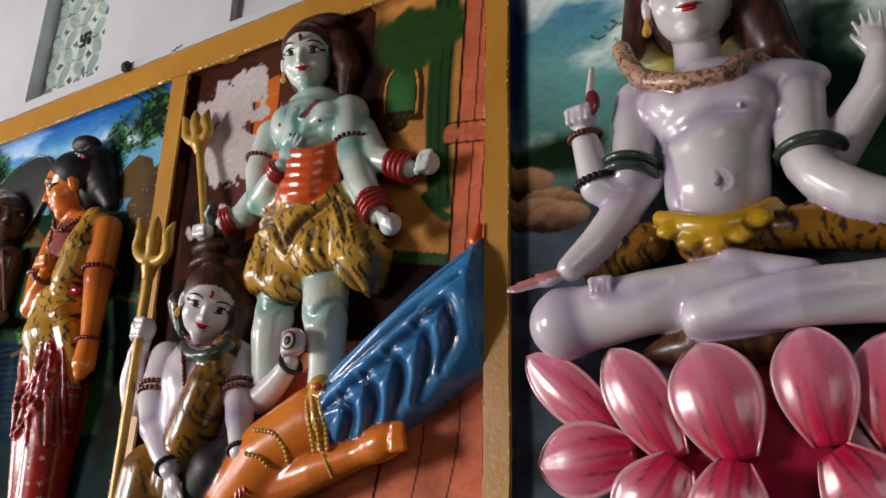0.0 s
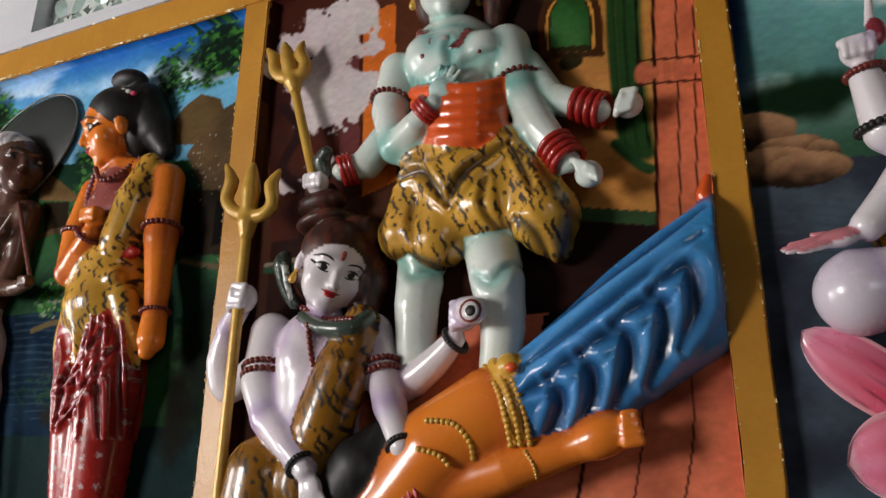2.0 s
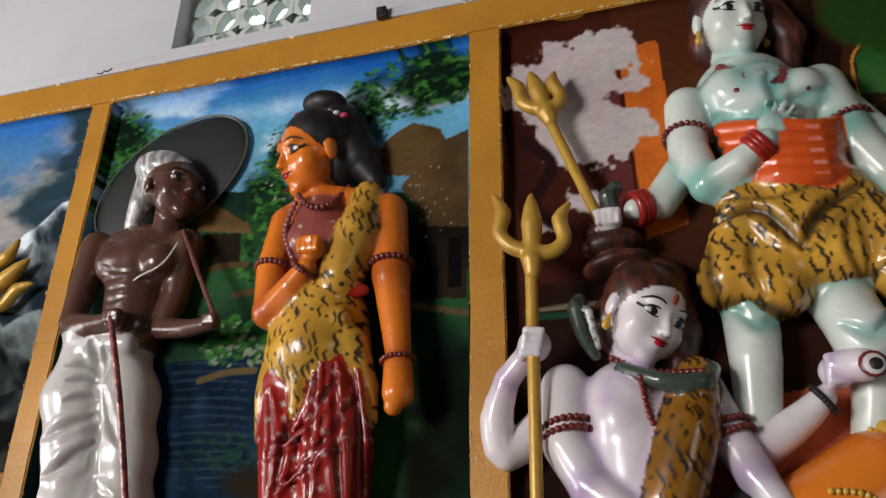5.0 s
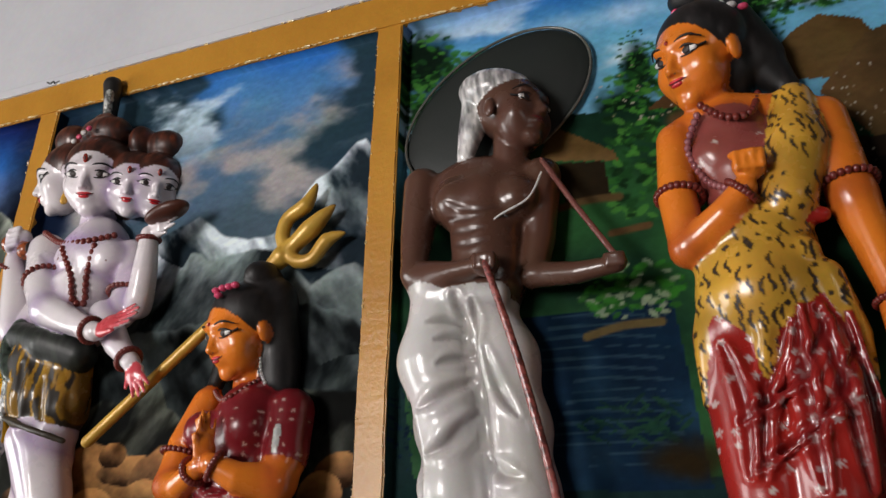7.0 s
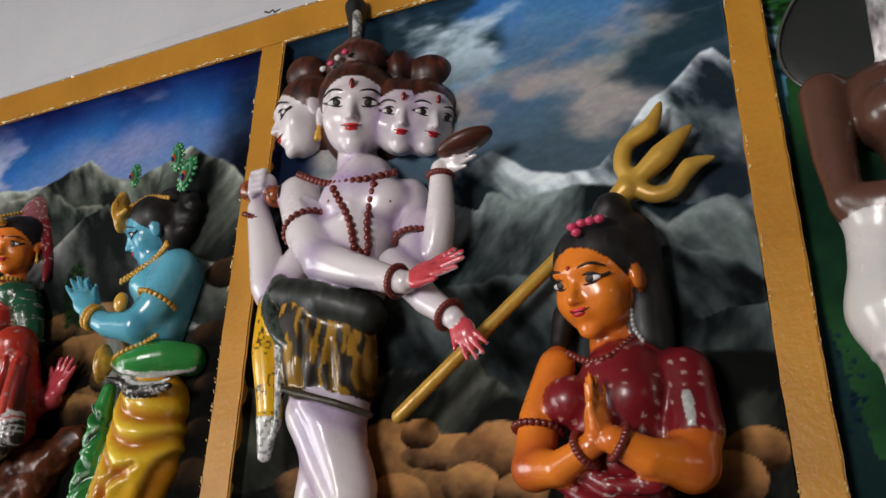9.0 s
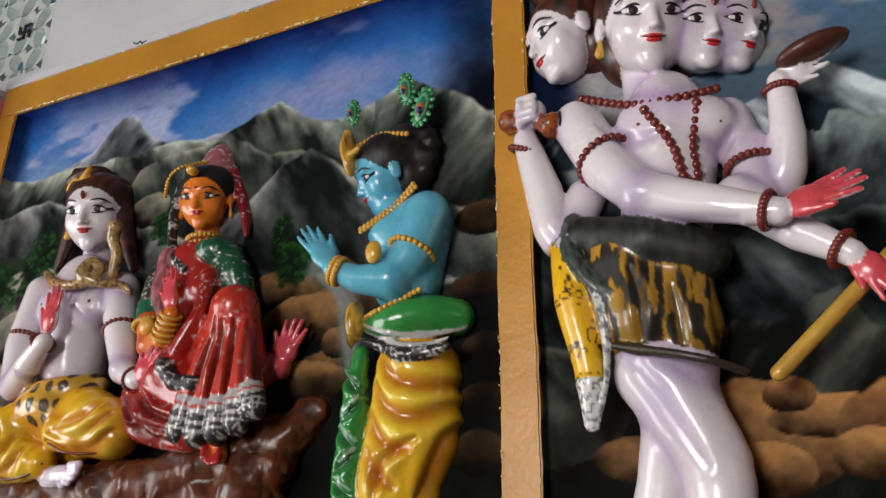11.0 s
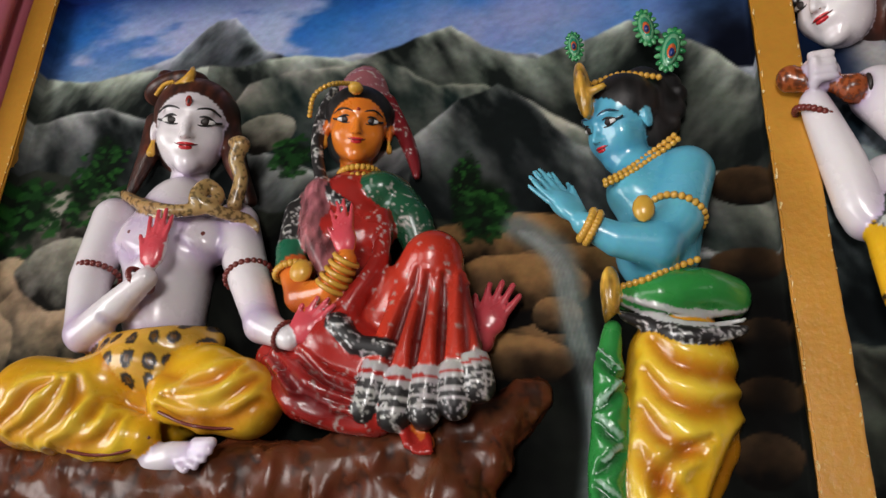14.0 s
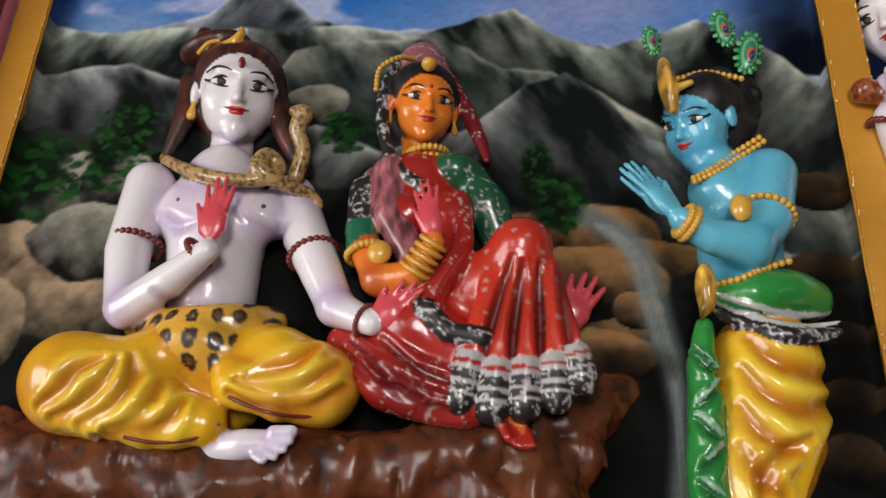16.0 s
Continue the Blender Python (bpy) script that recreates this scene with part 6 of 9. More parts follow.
s.cap((-3.479, 1.71, 2.185), (-3.488, 1.71, 2.026), 0.070, 0.077, CLOTH, 0.05)
s.cap((-3.488, 1.7, 2.026), (-3.450, 1.7, 1.874), 0.077, 0.067, CLOTH, 0.05)
s.cap((-3.450, 1.7, 1.874), (-3.433, 1.7, 1.726), 0.067, 0.063, CLOTH, 0.05)
s.cap((-3.374, 1.73, 2.172), (-3.322, 1.73, 2.028), 0.067, 0.072, CLOTH, 0.05)
s.cap((-3.322, 1.73, 2.028), (-3.293, 1.73, 1.864), 0.072, 0.067, CLOTH, 0.05)
s.cap((-3.293, 1.73, 1.864), (-3.282, 1.73, 1.721), 0.067, 0.063, CLOTH, 0.05)
s.cap((-3.433, 1.71, 1.726), (-3.290, 1.74, 1.345), 0.075, 0.066, CLOTH, 0.05)
s.cap((-3.282, 1.73, 1.721), (-3.190, 1.74, 1.345), 0.075, 0.066, CLOTH, 0.05)
s.fold(CLOTH, ((-3.413, 2.167), (-3.387, 2.073), (-3.375, 2.011), (-3.36, 1.926), (-3.345, 1.821), (-3.34, 1.715)), (0.24, 0.22, 0.21), 0.016, 0.011, 0.6, 1.4)
s.fold(CLOTH, ((-3.372, 2.152), (-3.365, 2.08), (-3.375, 2.02)), (0.24, 0.22, 0.21), 0.009, 0.008, 0.6, 1.4)
s.fold(CLOTH, ((-3.477, 2.106), (-3.436, 2.11), (-3.405, 2.097)), (0.24, 0.22, 0.21), 0.008, 0.005, 0.6, 1.4)
s.fold(CLOTH, ((-3.454, 2.058), (-3.418, 2.068), (-3.392, 2.06)), (0.24, 0.22, 0.21), 0.008, 0.006, 0.6, 1.4)
s.fold(CLOTH, ((-3.446, 2.001), (-3.414, 2.015), (-3.384, 2.02)), (0.24, 0.22, 0.21), 0.009, 0.007, 0.6, 1.4)
s.fold(CLOTH, ((-3.49, 1.903), (-3.446, 1.924), (-3.384, 1.969)), (0.24, 0.22, 0.21), 0.013, 0.009, 0.6, 1.4)
s.fold(CLOTH, ((-3.467, 1.804), (-3.42, 1.825), (-3.369, 1.894)), (0.24, 0.22, 0.21), 0.013, 0.009, 0.6, 1.4)
s.fold(CLOTH, ((-3.338, 1.79), (-3.307, 1.758), (-3.268, 1.749)), (0.24, 0.22, 0.21), 0.012, 0.008, 0.6, 1.4)
s.fold(CLOTH, ((-3.34, 2.033), (-3.317, 1.947), (-3.27, 1.879)), (0.24, 0.22, 0.21), 0.01, 0.007, 0.6, 1.4)
s.fold(CLOTH, ((-3.535, 1.931), (-3.507, 1.83), (-3.488, 1.719)), (0.24, 0.22, 0.21), 0.011, 0.008, 0.6, 1.4)
s.fold(BROWN, ((-3.438, 2.373), (-3.388, 2.358), (-3.34, 2.361)), (0.035, 0.014, 0.010), 0.006, 0.0018, 0.5)
s.fold(BROWN, ((-3.435, 2.341), (-3.386, 2.324), (-3.334, 2.329)), (0.035, 0.014, 0.010), 0.006, 0.0018, 0.5)
s.fold(BROWN, ((-3.428, 2.305), (-3.378, 2.289), (-3.329, 2.298)), (0.035, 0.014, 0.010), 0.006, 0.0018, 0.5)
s.fold(BROWN, ((-3.435, 2.409), (-3.365, 2.375), (-3.302, 2.381)), (0.035, 0.014, 0.010), 0.006, 0.0018, 0.5)
s.build("statue", "thin dark-brown old relief man in white dhoti", "statue")

s = Sculpt()
s.tube((0.30, 0.08, 0.07), 0.003, "banded", (-3.321, 1.59, 2.215, 0.009), (-3.252, 1.6, 1.991, 0.01), (-3.187, 1.62, 1.714, 0.01), (-3.144, 1.67, 1.41, 0.009))
s.build("walking_stick", "red-brown jointed walking stick of old man", "stick")

s = Sculpt()
s.ell((-3.339, 1.760, 2.747), (0.291, 0.02, 0.190), (0.012, 0.016, 0.014), 0.004, "", (0, -33, 0))
umbrella = tagged(new("leaf_umbrella"), "dark palm-leaf umbrella with thin rod behind head", "umbrella")
s.piece("canopy", umbrella)
s = Sculpt()
rim = [Vector((-3.339, 1.752, 2.747)) + Euler((0, radians(-33), 0)).to_matrix() @ Vector((0.291 * math.cos(a), 0, 0.190 * math.sin(a))) for a in np.arange(0, math.tau, math.tau / 60)]
s.cord(rim, 0.0045, (0.10, 0.10, 0.085), True)
new("rim", quad_mesh("rim", np.concatenate(s.verts), np.concatenate(s.faces), np.concatenate(s.cols), PAINT)).parent = umbrella
s = Sculpt()
s.tube((0.18, 0.06, 0.05), 0.003, "", (-3.202, 1.68, 2.51, 0.008), (-3.126, 1.67, 2.371, 0.008), (-3.028, 1.65, 2.203, 0.008))
s.piece("rod", umbrella, "thin red-brown rod")

s = Sculpt(0.005)
s.tube((0.26, 0.06, 0.05), 0.02, "", (-2.764, 1.745, 2.495, 0.098), (-2.753, 1.73, 2.404, 0.095), (-2.738, 1.73, 2.293, 0.083))
s.tube(ORANGE, 0.02, "", (-2.86, 1.73, 2.535, 0.045), (-2.76, 1.72, 2.565, 0.05), (-2.64, 1.73, 2.545, 0.045))
s.ell((-2.807, 1.695, 2.443), (0.05, 0.05, 0.05), (0.26, 0.06, 0.05), 0.02, "flowered")
s.ell((-2.712, 1.695, 2.43), (0.05, 0.05, 0.05), (0.26, 0.06, 0.05), 0.02, "flowered")
s.tube(OCHRESKIN, 0.015, "leopard", (-2.622, 1.70, 2.552, 0.045), (-2.632, 1.668, 2.43, 0.062), (-2.672, 1.665, 2.30, 0.062))
at = s.head((-2.808, 1.7, 2.714), 0.247, ORANGE, BLACK, yaw=-38, pitch=-18, roll=8, third=None)
s.ell((-2.792, 1.71, 2.906), (0.072, 0.05, 0.04), BLACK, 0.005, "streaked", (0, 5, 0))
s.tube(BLACK, 0.01, "streaked", (-2.735, 1.74, 2.818, 0.076), (-2.681, 1.75, 2.715, 0.07), (-2.626, 1.75, 2.63, 0.032))
s.bead((-2.843, 1.645, 2.831), (0.013, 0.01, 0.008), ROSE)
s.bead((-2.818, 1.645, 2.834), (0.013, 0.01, 0.008), CLOTH)
s.bead((-2.793, 1.645, 2.835), (0.013, 0.01, 0.008), CLOTH)
s.bead((-2.768, 1.645, 2.832), (0.013, 0.01, 0.008), ROSE)
s.bead((-2.743, 1.645, 2.826), (0.013, 0.01, 0.008), CLOTH)
s.bead((-2.718, 1.645, 2.816), (0.013, 0.01, 0.008), CLOTH)
s.bead((-2.693, 1.645, 2.804), (0.013, 0.01, 0.008), ROSE)
s.tube(ORANGE, 0.012, "", (-2.885, 1.72, 2.514, 0.045), (-2.894, 1.685, 2.35, 0.043), (-2.881, 1.67, 2.22, 0.042))
s.tube(ORANGE, 0.012, "", (-2.881, 1.67, 2.215, 0.042), (-2.799, 1.63, 2.268, 0.035), (-2.752, 1.615, 2.317, 0.026))
s.fist((-2.737, 1.61, 2.365), 0.036, ORANGE, (1, 0, 0), (0, 0, -1))
s.tube(ORANGE, 0.012, "", (-2.568, 1.72, 2.506, 0.053), (-2.545, 1.7, 2.3, 0.05))
s.tube(ORANGE, 0.012, "", (-2.545, 1.7, 2.3, 0.05), (-2.509, 1.68, 2.077, 0.033))
s.tube(ORANGE, 0.012, "", (-2.509, 1.68, 2.048, 0.036), (-2.502, 1.67, 1.975, 0.04), (-2.513, 1.67, 1.942, 0.024))
s.ring((-2.568, 1.72, 2.506), (-2.545, 1.7, 2.3), 0.85, 0.057, MALA, 0.0093, True)
s.ring((-2.525, 1.69, 2.17), (-2.509, 1.68, 2.048), 0.9, 0.040, MALA, 0.0071, True)
s.ring((-2.885, 1.72, 2.514), (-2.89, 1.68, 2.298), 0.75, 0.050, MALA, 0.0097, True)
s.ring((-2.799, 1.63, 2.268), (-2.752, 1.615, 2.317), 0.85, 0.035, MALA, 0.0088, True)
s.beads([(-2.817, 1.65, 2.558), (-2.77, 1.635, 2.508), (-2.716, 1.644, 2.513), (-2.689, 1.713, 2.604)], 0.0094, MALA, 1.7)
s.beads([(-2.828, 1.656, 2.536), (-2.858, 1.671, 2.46), (-2.822, 1.665, 2.367), (-2.751, 1.593, 2.302)], 0.0094, MAUVE, 1.7)
s.tube(RED, 0.006, "", (-2.81, 1.67, 2.277, 0.018), (-2.713, 1.65, 2.266, 0.019), (-2.611, 1.67, 2.255, 0.017))
s.tube(OCHRESKIN, 0.03, "leopard", (-2.741, 1.73, 2.204, 0.12), (-2.744, 1.73, 2.111, 0.14))
s.tube(OCHRESKIN, 0.015, "leopard", (-2.837, 1.68, 2.164, 0.038), (-2.869, 1.68, 1.987, 0.026), (-2.884, 1.69, 1.883, 0.007))
s.tube(OCHRESKIN, 0.015, "leopard", (-2.728, 1.65, 2.129, 0.037), (-2.757, 1.64, 2.012, 0.022), (-2.766, 1.65, 1.924, 0.007))
s.tube(OCHRESKIN, 0.015, "leopard", (-2.636, 1.67, 2.113, 0.045), (-2.595, 1.69, 2, 0.033), (-2.574, 1.7, 1.918, 0.011))
s.tube(OCHRESKIN, 0.012, "leopard", (-2.79, 1.66, 2.184, 0.035), (-2.661, 1.65, 2.168, 0.034))
s.tube(RED, 0.02, "flowered", (-2.82, 1.72, 2.023, 0.08), (-2.799, 1.72, 1.851, 0.084), (-2.768, 1.74, 1.416, 0.07))
s.tube(RED, 0.02, "flowered", (-2.686, 1.71, 2.055, 0.086), (-2.668, 1.71, 1.844, 0.093), (-2.696, 1.73, 1.418, 0.072))
s.fold(RED, ((-2.713, 2.019), (-2.771, 1.889), (-2.796, 1.734)), (0.14, 0.006, 0.008))
s.tube(RED, 0.01, "flowered", (-2.703, 1.624, 2.018, 0.006), (-2.761, 1.645, 1.889, 0.011), (-2.785, 1.645, 1.733, 0.006))
s.fold(RED, ((-2.657, 2.043), (-2.634, 1.878), (-2.622, 1.705)), (0.14, 0.006, 0.008))
s.tube(RED, 0.01, "flowered", (-2.648, 1.63, 2.044, 0.006), (-2.625, 1.627, 1.878, 0.01), (-2.615, 1.657, 1.706, 0.006))
s.fold(RED, ((-2.696, 2.043), (-2.7, 1.854), (-2.697, 1.705)), (0.14, 0.006, 0.008))
s.tube(RED, 0.01, "flowered", (-2.687, 1.618, 2.043, 0.006), (-2.689, 1.615, 1.853, 0.01), (-2.686, 1.63, 1.704, 0.006))
s.fold(RED, ((-2.612, 2.031), (-2.588, 1.856), (-2.596, 1.709)), (0.14, 0.006, 0.008))
s.tube(RED, 0.01, "flowered", (-2.603, 1.648, 2.031, 0.006), (-2.582, 1.666, 1.858, 0.011), (-2.591, 1.705, 1.711, 0.006))
s.fold(RED, ((-2.644, 2.016), (-2.708, 1.909), (-2.822, 1.836)), (0.14, 0.006, 0.008))
s.tube(RED, 0.01, "flowered", (-2.635, 1.639, 2.017, 0.006), (-2.696, 1.624, 1.908, 0.011), (-2.81, 1.633, 1.835, 0.006))
s.fold(RED, ((-2.607, 1.965), (-2.669, 1.838), (-2.804, 1.746)), (0.14, 0.006, 0.008))
s.tube(RED, 0.01, "flowered", (-2.599, 1.663, 1.965, 0.006), (-2.659, 1.612, 1.838, 0.01), (-2.793, 1.645, 1.746, 0.006))
s.fold(RED, ((-2.839, 1.989), (-2.809, 1.862), (-2.82, 1.735)), (0.14, 0.006, 0.008))
s.tube(RED, 0.01, "flowered", (-2.828, 1.642, 1.989, 0.006), (-2.798, 1.633, 1.861, 0.011), (-2.808, 1.648, 1.734, 0.006))
s.build("statue", "standing relief woman in leopard skin and red flowered skirt", "statue")

# ---- panel of the standing and kneeling figures ----
s = Sculpt(0.005)
s.ell((-1.595, 1.74, 2.705), (0.134, 0.09, 0.14), TEAL, 0.03, "", (0, 0, 0))
s.tube(TEAL, 0.03, "", (-1.578, 1.74, 2.665, 0.122), (-1.552, 1.74, 2.486, 0.113))
s.ell((-1.641, 1.69, 2.696), (0.068, 0.068, 0.068), TEAL, 0.02, "")
s.ell((-1.478, 1.69, 2.668), (0.066, 0.066, 0.066), TEAL, 0.02, "")
at = s.head((-1.607, 1.71, 2.939), 0.225, TEAL, HAIR, drop=GILT, yaw=22, pitch=-14, roll=-3, third=True, brow=HAIR)
s.tube(HAIR, 0.008, "streaked", (-1.518, 1.75, 2.996, 0.057), (-1.462, 1.75, 2.892, 0.045), (-1.473, 1.75, 2.8, 0.026))
s.ell((-1.599, 1.72, 3.072), (0.12, 0.05, 0.036), HAIR, 0.006, "streaked", (0, 0, 0))
s.tube(TEAL, 0.014, "", (-1.747, 1.72, 2.694, 0.058), (-1.759, 1.69, 2.556, 0.05), (-1.726, 1.67, 2.435, 0.042))
s.tube(TEAL, 0.012, "", (-1.726, 1.67, 2.435, 0.042), (-1.648, 1.63, 2.462, 0.038), (-1.586, 1.61, 2.504, 0.026))
s.palm((-1.583, 1.61, 2.512), (-1.537, 1.61, 2.608), 0.061, TEAL, None, thumb=1)
s.tube(TEAL, 0.012, "", (-1.784, 1.74, 2.515, 0.047), (-1.841, 1.72, 2.431, 0.044), (-1.903, 1.69, 2.404, 0.028))
s.fist((-1.967, 1.67, 2.372), 0.034, WHITE, (1, 0, 0), (0, 0, -1))
s.tube(TEAL, 0.014, "", (-1.425, 1.72, 2.694, 0.063), (-1.386, 1.7, 2.547, 0.052))
s.tube(TEAL, 0.012, "", (-1.386, 1.7, 2.539, 0.052), (-1.333, 1.69, 2.426, 0.045), (-1.262, 1.68, 2.317, 0.03))
s.fist((-1.211, 1.67, 2.27), 0.034, TEAL, (0.8, 0, -0.5), (0.3, 0, -1))
s.tube(TEAL, 0.012, "", (-1.379, 1.73, 2.628, 0.048), (-1.31, 1.72, 2.516, 0.043), (-1.188, 1.71, 2.452, 0.03))
s.fist((-1.116, 1.71, 2.452), 0.035, TEAL, (0.3, 0, 0.9), (1, 0, 0))
s.ring((-1.648, 1.63, 2.462), (-1.586, 1.61, 2.504), 0.55, 0.035, RED, 0.0102, False)
s.ring((-1.648, 1.63, 2.462), (-1.586, 1.61, 2.504), 0.7000000000000001, 0.035, RED, 0.0102, False)
s.ring((-1.648, 1.63, 2.462), (-1.586, 1.61, 2.504), 0.8500000000000001, 0.035, RED, 0.0102, False)
s.ring((-1.333, 1.69, 2.426), (-1.262, 1.68, 2.317), 0.55, 0.041, RED, 0.0098, False)
s.ring((-1.333, 1.69, 2.426), (-1.262, 1.68, 2.317), 0.7000000000000001, 0.041, RED, 0.0098, False)
s.ring((-1.333, 1.69, 2.426), (-1.262, 1.68, 2.317), 0.8500000000000001, 0.041, RED, 0.0098, False)
s.ring((-1.333, 1.69, 2.426), (-1.262, 1.68, 2.317), 1.0, 0.041, RED, 0.0098, False)
s.ring((-1.31, 1.72, 2.516), (-1.181, 1.71, 2.451), 0.55, 0.039, RED, 0.0100, False)
s.ring((-1.31, 1.72, 2.516), (-1.181, 1.71, 2.451), 0.7000000000000001, 0.039, RED, 0.0100, False)
s.ring((-1.31, 1.72, 2.516), (-1.181, 1.71, 2.451), 0.8500000000000001, 0.039, RED, 0.0100, False)
s.ring((-1.31, 1.72, 2.516), (-1.181, 1.71, 2.451), 1.0, 0.039, RED, 0.0100, False)
s.ring((-1.841, 1.72, 2.431), (-1.912, 1.69, 2.403), 0.55, 0.038, RED, 0.0110, False)
s.ring((-1.841, 1.72, 2.431), (-1.912, 1.69, 2.403), 0.7000000000000001, 0.038, RED, 0.0110, False)
s.ring((-1.841, 1.72, 2.431), (-1.912, 1.69, 2.403), 0.8500000000000001, 0.038, RED, 0.0110, False)
s.ring((-1.747, 1.72, 2.694), (-1.759, 1.69, 2.556), 0.75, 0.058, MALA, 0.0080, True)
s.ring((-1.425, 1.72, 2.694), (-1.386, 1.7, 2.547), 0.85, 0.060, MALA, 0.0075, True)
s.tube((0.25, 0.06, 0.06), 0.005, "banded", (-1.654, 1.66, 2.762, 0.014), (-1.592, 1.64, 2.681, 0.018), (-1.535, 1.64, 2.675, 0.016), (-1.511, 1.66, 2.724, 0.014))
s.ell((-1.568, 1.635, 2.703), (0.015, 0.015, 0.015), SILVER, 0.003, "")
s.bead((-1.63, 1.627, 2.666), (0.008, 0.006, 0.008), MALA)
s.bead((-1.471, 1.633, 2.646), (0.007, 0.006, 0.007), MALA)
s.tube(FLAME, 0.005, "", (-1.674, 1.675, 2.588, 0.0205), (-1.572, 1.622, 2.545, 0.0205), (-1.475, 1.624, 2.528, 0.0205), (-1.411, 1.675, 2.563, 0.0205))
s.tube(FLAME, 0.005, "", (-1.668, 1.675, 2.552, 0.0205), (-1.572, 1.622, 2.512, 0.0205), (-1.475, 1.624, 2.495, 0.0205), (-1.416, 1.675, 2.531, 0.0205))
s.tube(FLAME, 0.005, "", (-1.662, 1.675, 2.516, 0.0205), (-1.572, 1.622, 2.479, 0.0205), (-1.475, 1.624, 2.463, 0.0205), (-1.421, 1.675, 2.499, 0.0205))
s.tube(FLAME, 0.005, "", (-1.656, 1.675, 2.481, 0.0205), (-1.571, 1.622, 2.447, 0.0205), (-1.475, 1.624, 2.432, 0.0205), (-1.427, 1.675, 2.468, 0.017))
s.tube(FLAME, 0.005, "", (-1.624, 1.675, 2.446, 0.0205), (-1.571, 1.622, 2.415, 0.0205), (-1.475, 1.624, 2.4, 0.0205), (-1.432, 1.675, 2.437, 0.017))
s.zone += 1
s.cap((-1.552, 1.74, 2.445), (-1.556, 1.735, 2.33), 0.108, 0.125, OCHRESKIN, 0.03, "leopard")
s.cap((-1.652, 1.69, 2.399), (-1.706, 1.71, 2.199), 0.045, 0.075, OCHRESKIN, 0.04, "leopard")
s.cap((-1.536, 1.69, 2.361), (-1.607, 1.7, 2.168), 0.05, 0.075, OCHRESKIN, 0.04, "leopard")
s.cap((-1.434, 1.69, 2.391), (-1.487, 1.7, 2.238), 0.045, 0.085, OCHRESKIN, 0.04, "leopard")
s.cap((-1.434, 1.7, 2.391), (-1.334, 1.715, 2.2), 0.045, 0.085, OCHRESKIN, 0.04, "leopard")
s.cap((-1.334, 1.72, 2.2), (-1.309, 1.735, 2.119), 0.07, 0.035, OCHRESKIN, 0.04, "leopard")
s.fold(OCHRESKIN, ((-1.736, 2.325), (-1.641, 2.34), (-1.588, 2.28), (-1.553, 2.228)), (0.02, 0.011, 0.006), 0.012, 0.012, 0.95, 1.1)
s.fold(OCHRESKIN, ((-1.553, 2.228), (-1.498, 2.311), (-1.398, 2.377)), (0.02, 0.011, 0.006), 0.012, 0.012, 0.95, 1.1)
s.fold(OCHRESKIN, ((-1.398, 2.377), (-1.358, 2.293), (-1.337, 2.229)), (0.02, 0.011, 0.006), 0.009, 0.008, 0.7, 1.1)
s.fold(OCHRESKIN, ((-1.745, 2.277), (-1.752, 2.193), (-1.739, 2.129)), (0.02, 0.011, 0.006), 0.014, 0.002, 0.8, 1.1)
s.fold(OCHRESKIN, ((-1.74, 2.134), (-1.667, 2.122), (-1.587, 2.087), (-1.509, 2.113), (-1.442, 2.156), (-1.389, 2.18)), (0.02, 0.011, 0.006), 0.014, 0.002, 0.95, 1.1)
s.fold(OCHRESKIN, ((-1.389, 2.18), (-1.34, 2.131), (-1.334, 2.064)), (0.02, 0.011, 0.006), 0.014, 0.006, 0.9, 1.1)
s.fold(OCHRESKIN, ((-1.257, 2.181), (-1.287, 2.107), (-1.335, 2.045)), (0.02, 0.011, 0.006), 0.014, 0.002, 0.95, 1.1)
s.fold(OCHRESKIN, ((-1.333, 2.32), (-1.29, 2.244), (-1.253, 2.175)), (0.02, 0.011, 0.006), 0.014, 0.002, 0.8, 1.1)
s.fold(OCHRESKIN, ((-1.65, 2.266), (-1.659, 2.204), (-1.642, 2.13)), (0.02, 0.011, 0.006), 0.01, 0.007, 0.35, 1.1)
s.fold(OCHRESKIN, ((-1.449, 2.284), (-1.46, 2.223), (-1.442, 2.171)), (0.02, 0.011, 0.006), 0.01, 0.007, 0.35, 1.1)
s.fold(OCHRESKIN, ((-1.711, 2.394), (-1.599, 2.356), (-1.508, 2.376), (-1.407, 2.41)), (0.02, 0.011, 0.006), 0.008, 0.002, 0.6, 1.1)
s.tube(TEAL, 0.014, "", (-1.673, 1.74, 2.137, 0.062), (-1.677, 1.72, 2.012, 0.057), (-1.688, 1.74, 1.872, 0.048))
s.tube(TEAL, 0.014, "", (-1.485, 1.74, 2.158, 0.071), (-1.457, 1.71, 2.044, 0.065), (-1.447, 1.72, 1.934, 0.054), (-1.47, 1.74, 1.831, 0.045))
s.ell((-1.442, 1.69, 2.051), (0.046, 0.046, 0.046), TEAL, 0.02, "")
s.fold(TEAL, ((-1.681, 2.627), (-1.619, 2.582), (-1.549, 2.602)), (0.10, 0.42, 0.37), 0.013, 0.006, 0.65, 1.7)
s.fold(TEAL, ((-1.542, 2.609), (-1.488, 2.624), (-1.428, 2.645)), (0.10, 0.42, 0.37), 0.013, 0.006, 0.65, 1.7)
s.fold(TEAL, ((-1.557, 2.707), (-1.549, 2.653), (-1.545, 2.601)), (0.10, 0.42, 0.37), 0.013, 0.006, 0.65, 1.7)
s.fold(TEAL, ((-1.71, 2.122), (-1.664, 2.074), (-1.614, 2.098)), (0.10, 0.42, 0.37), 0.013, 0.006, 0.65, 1.7)
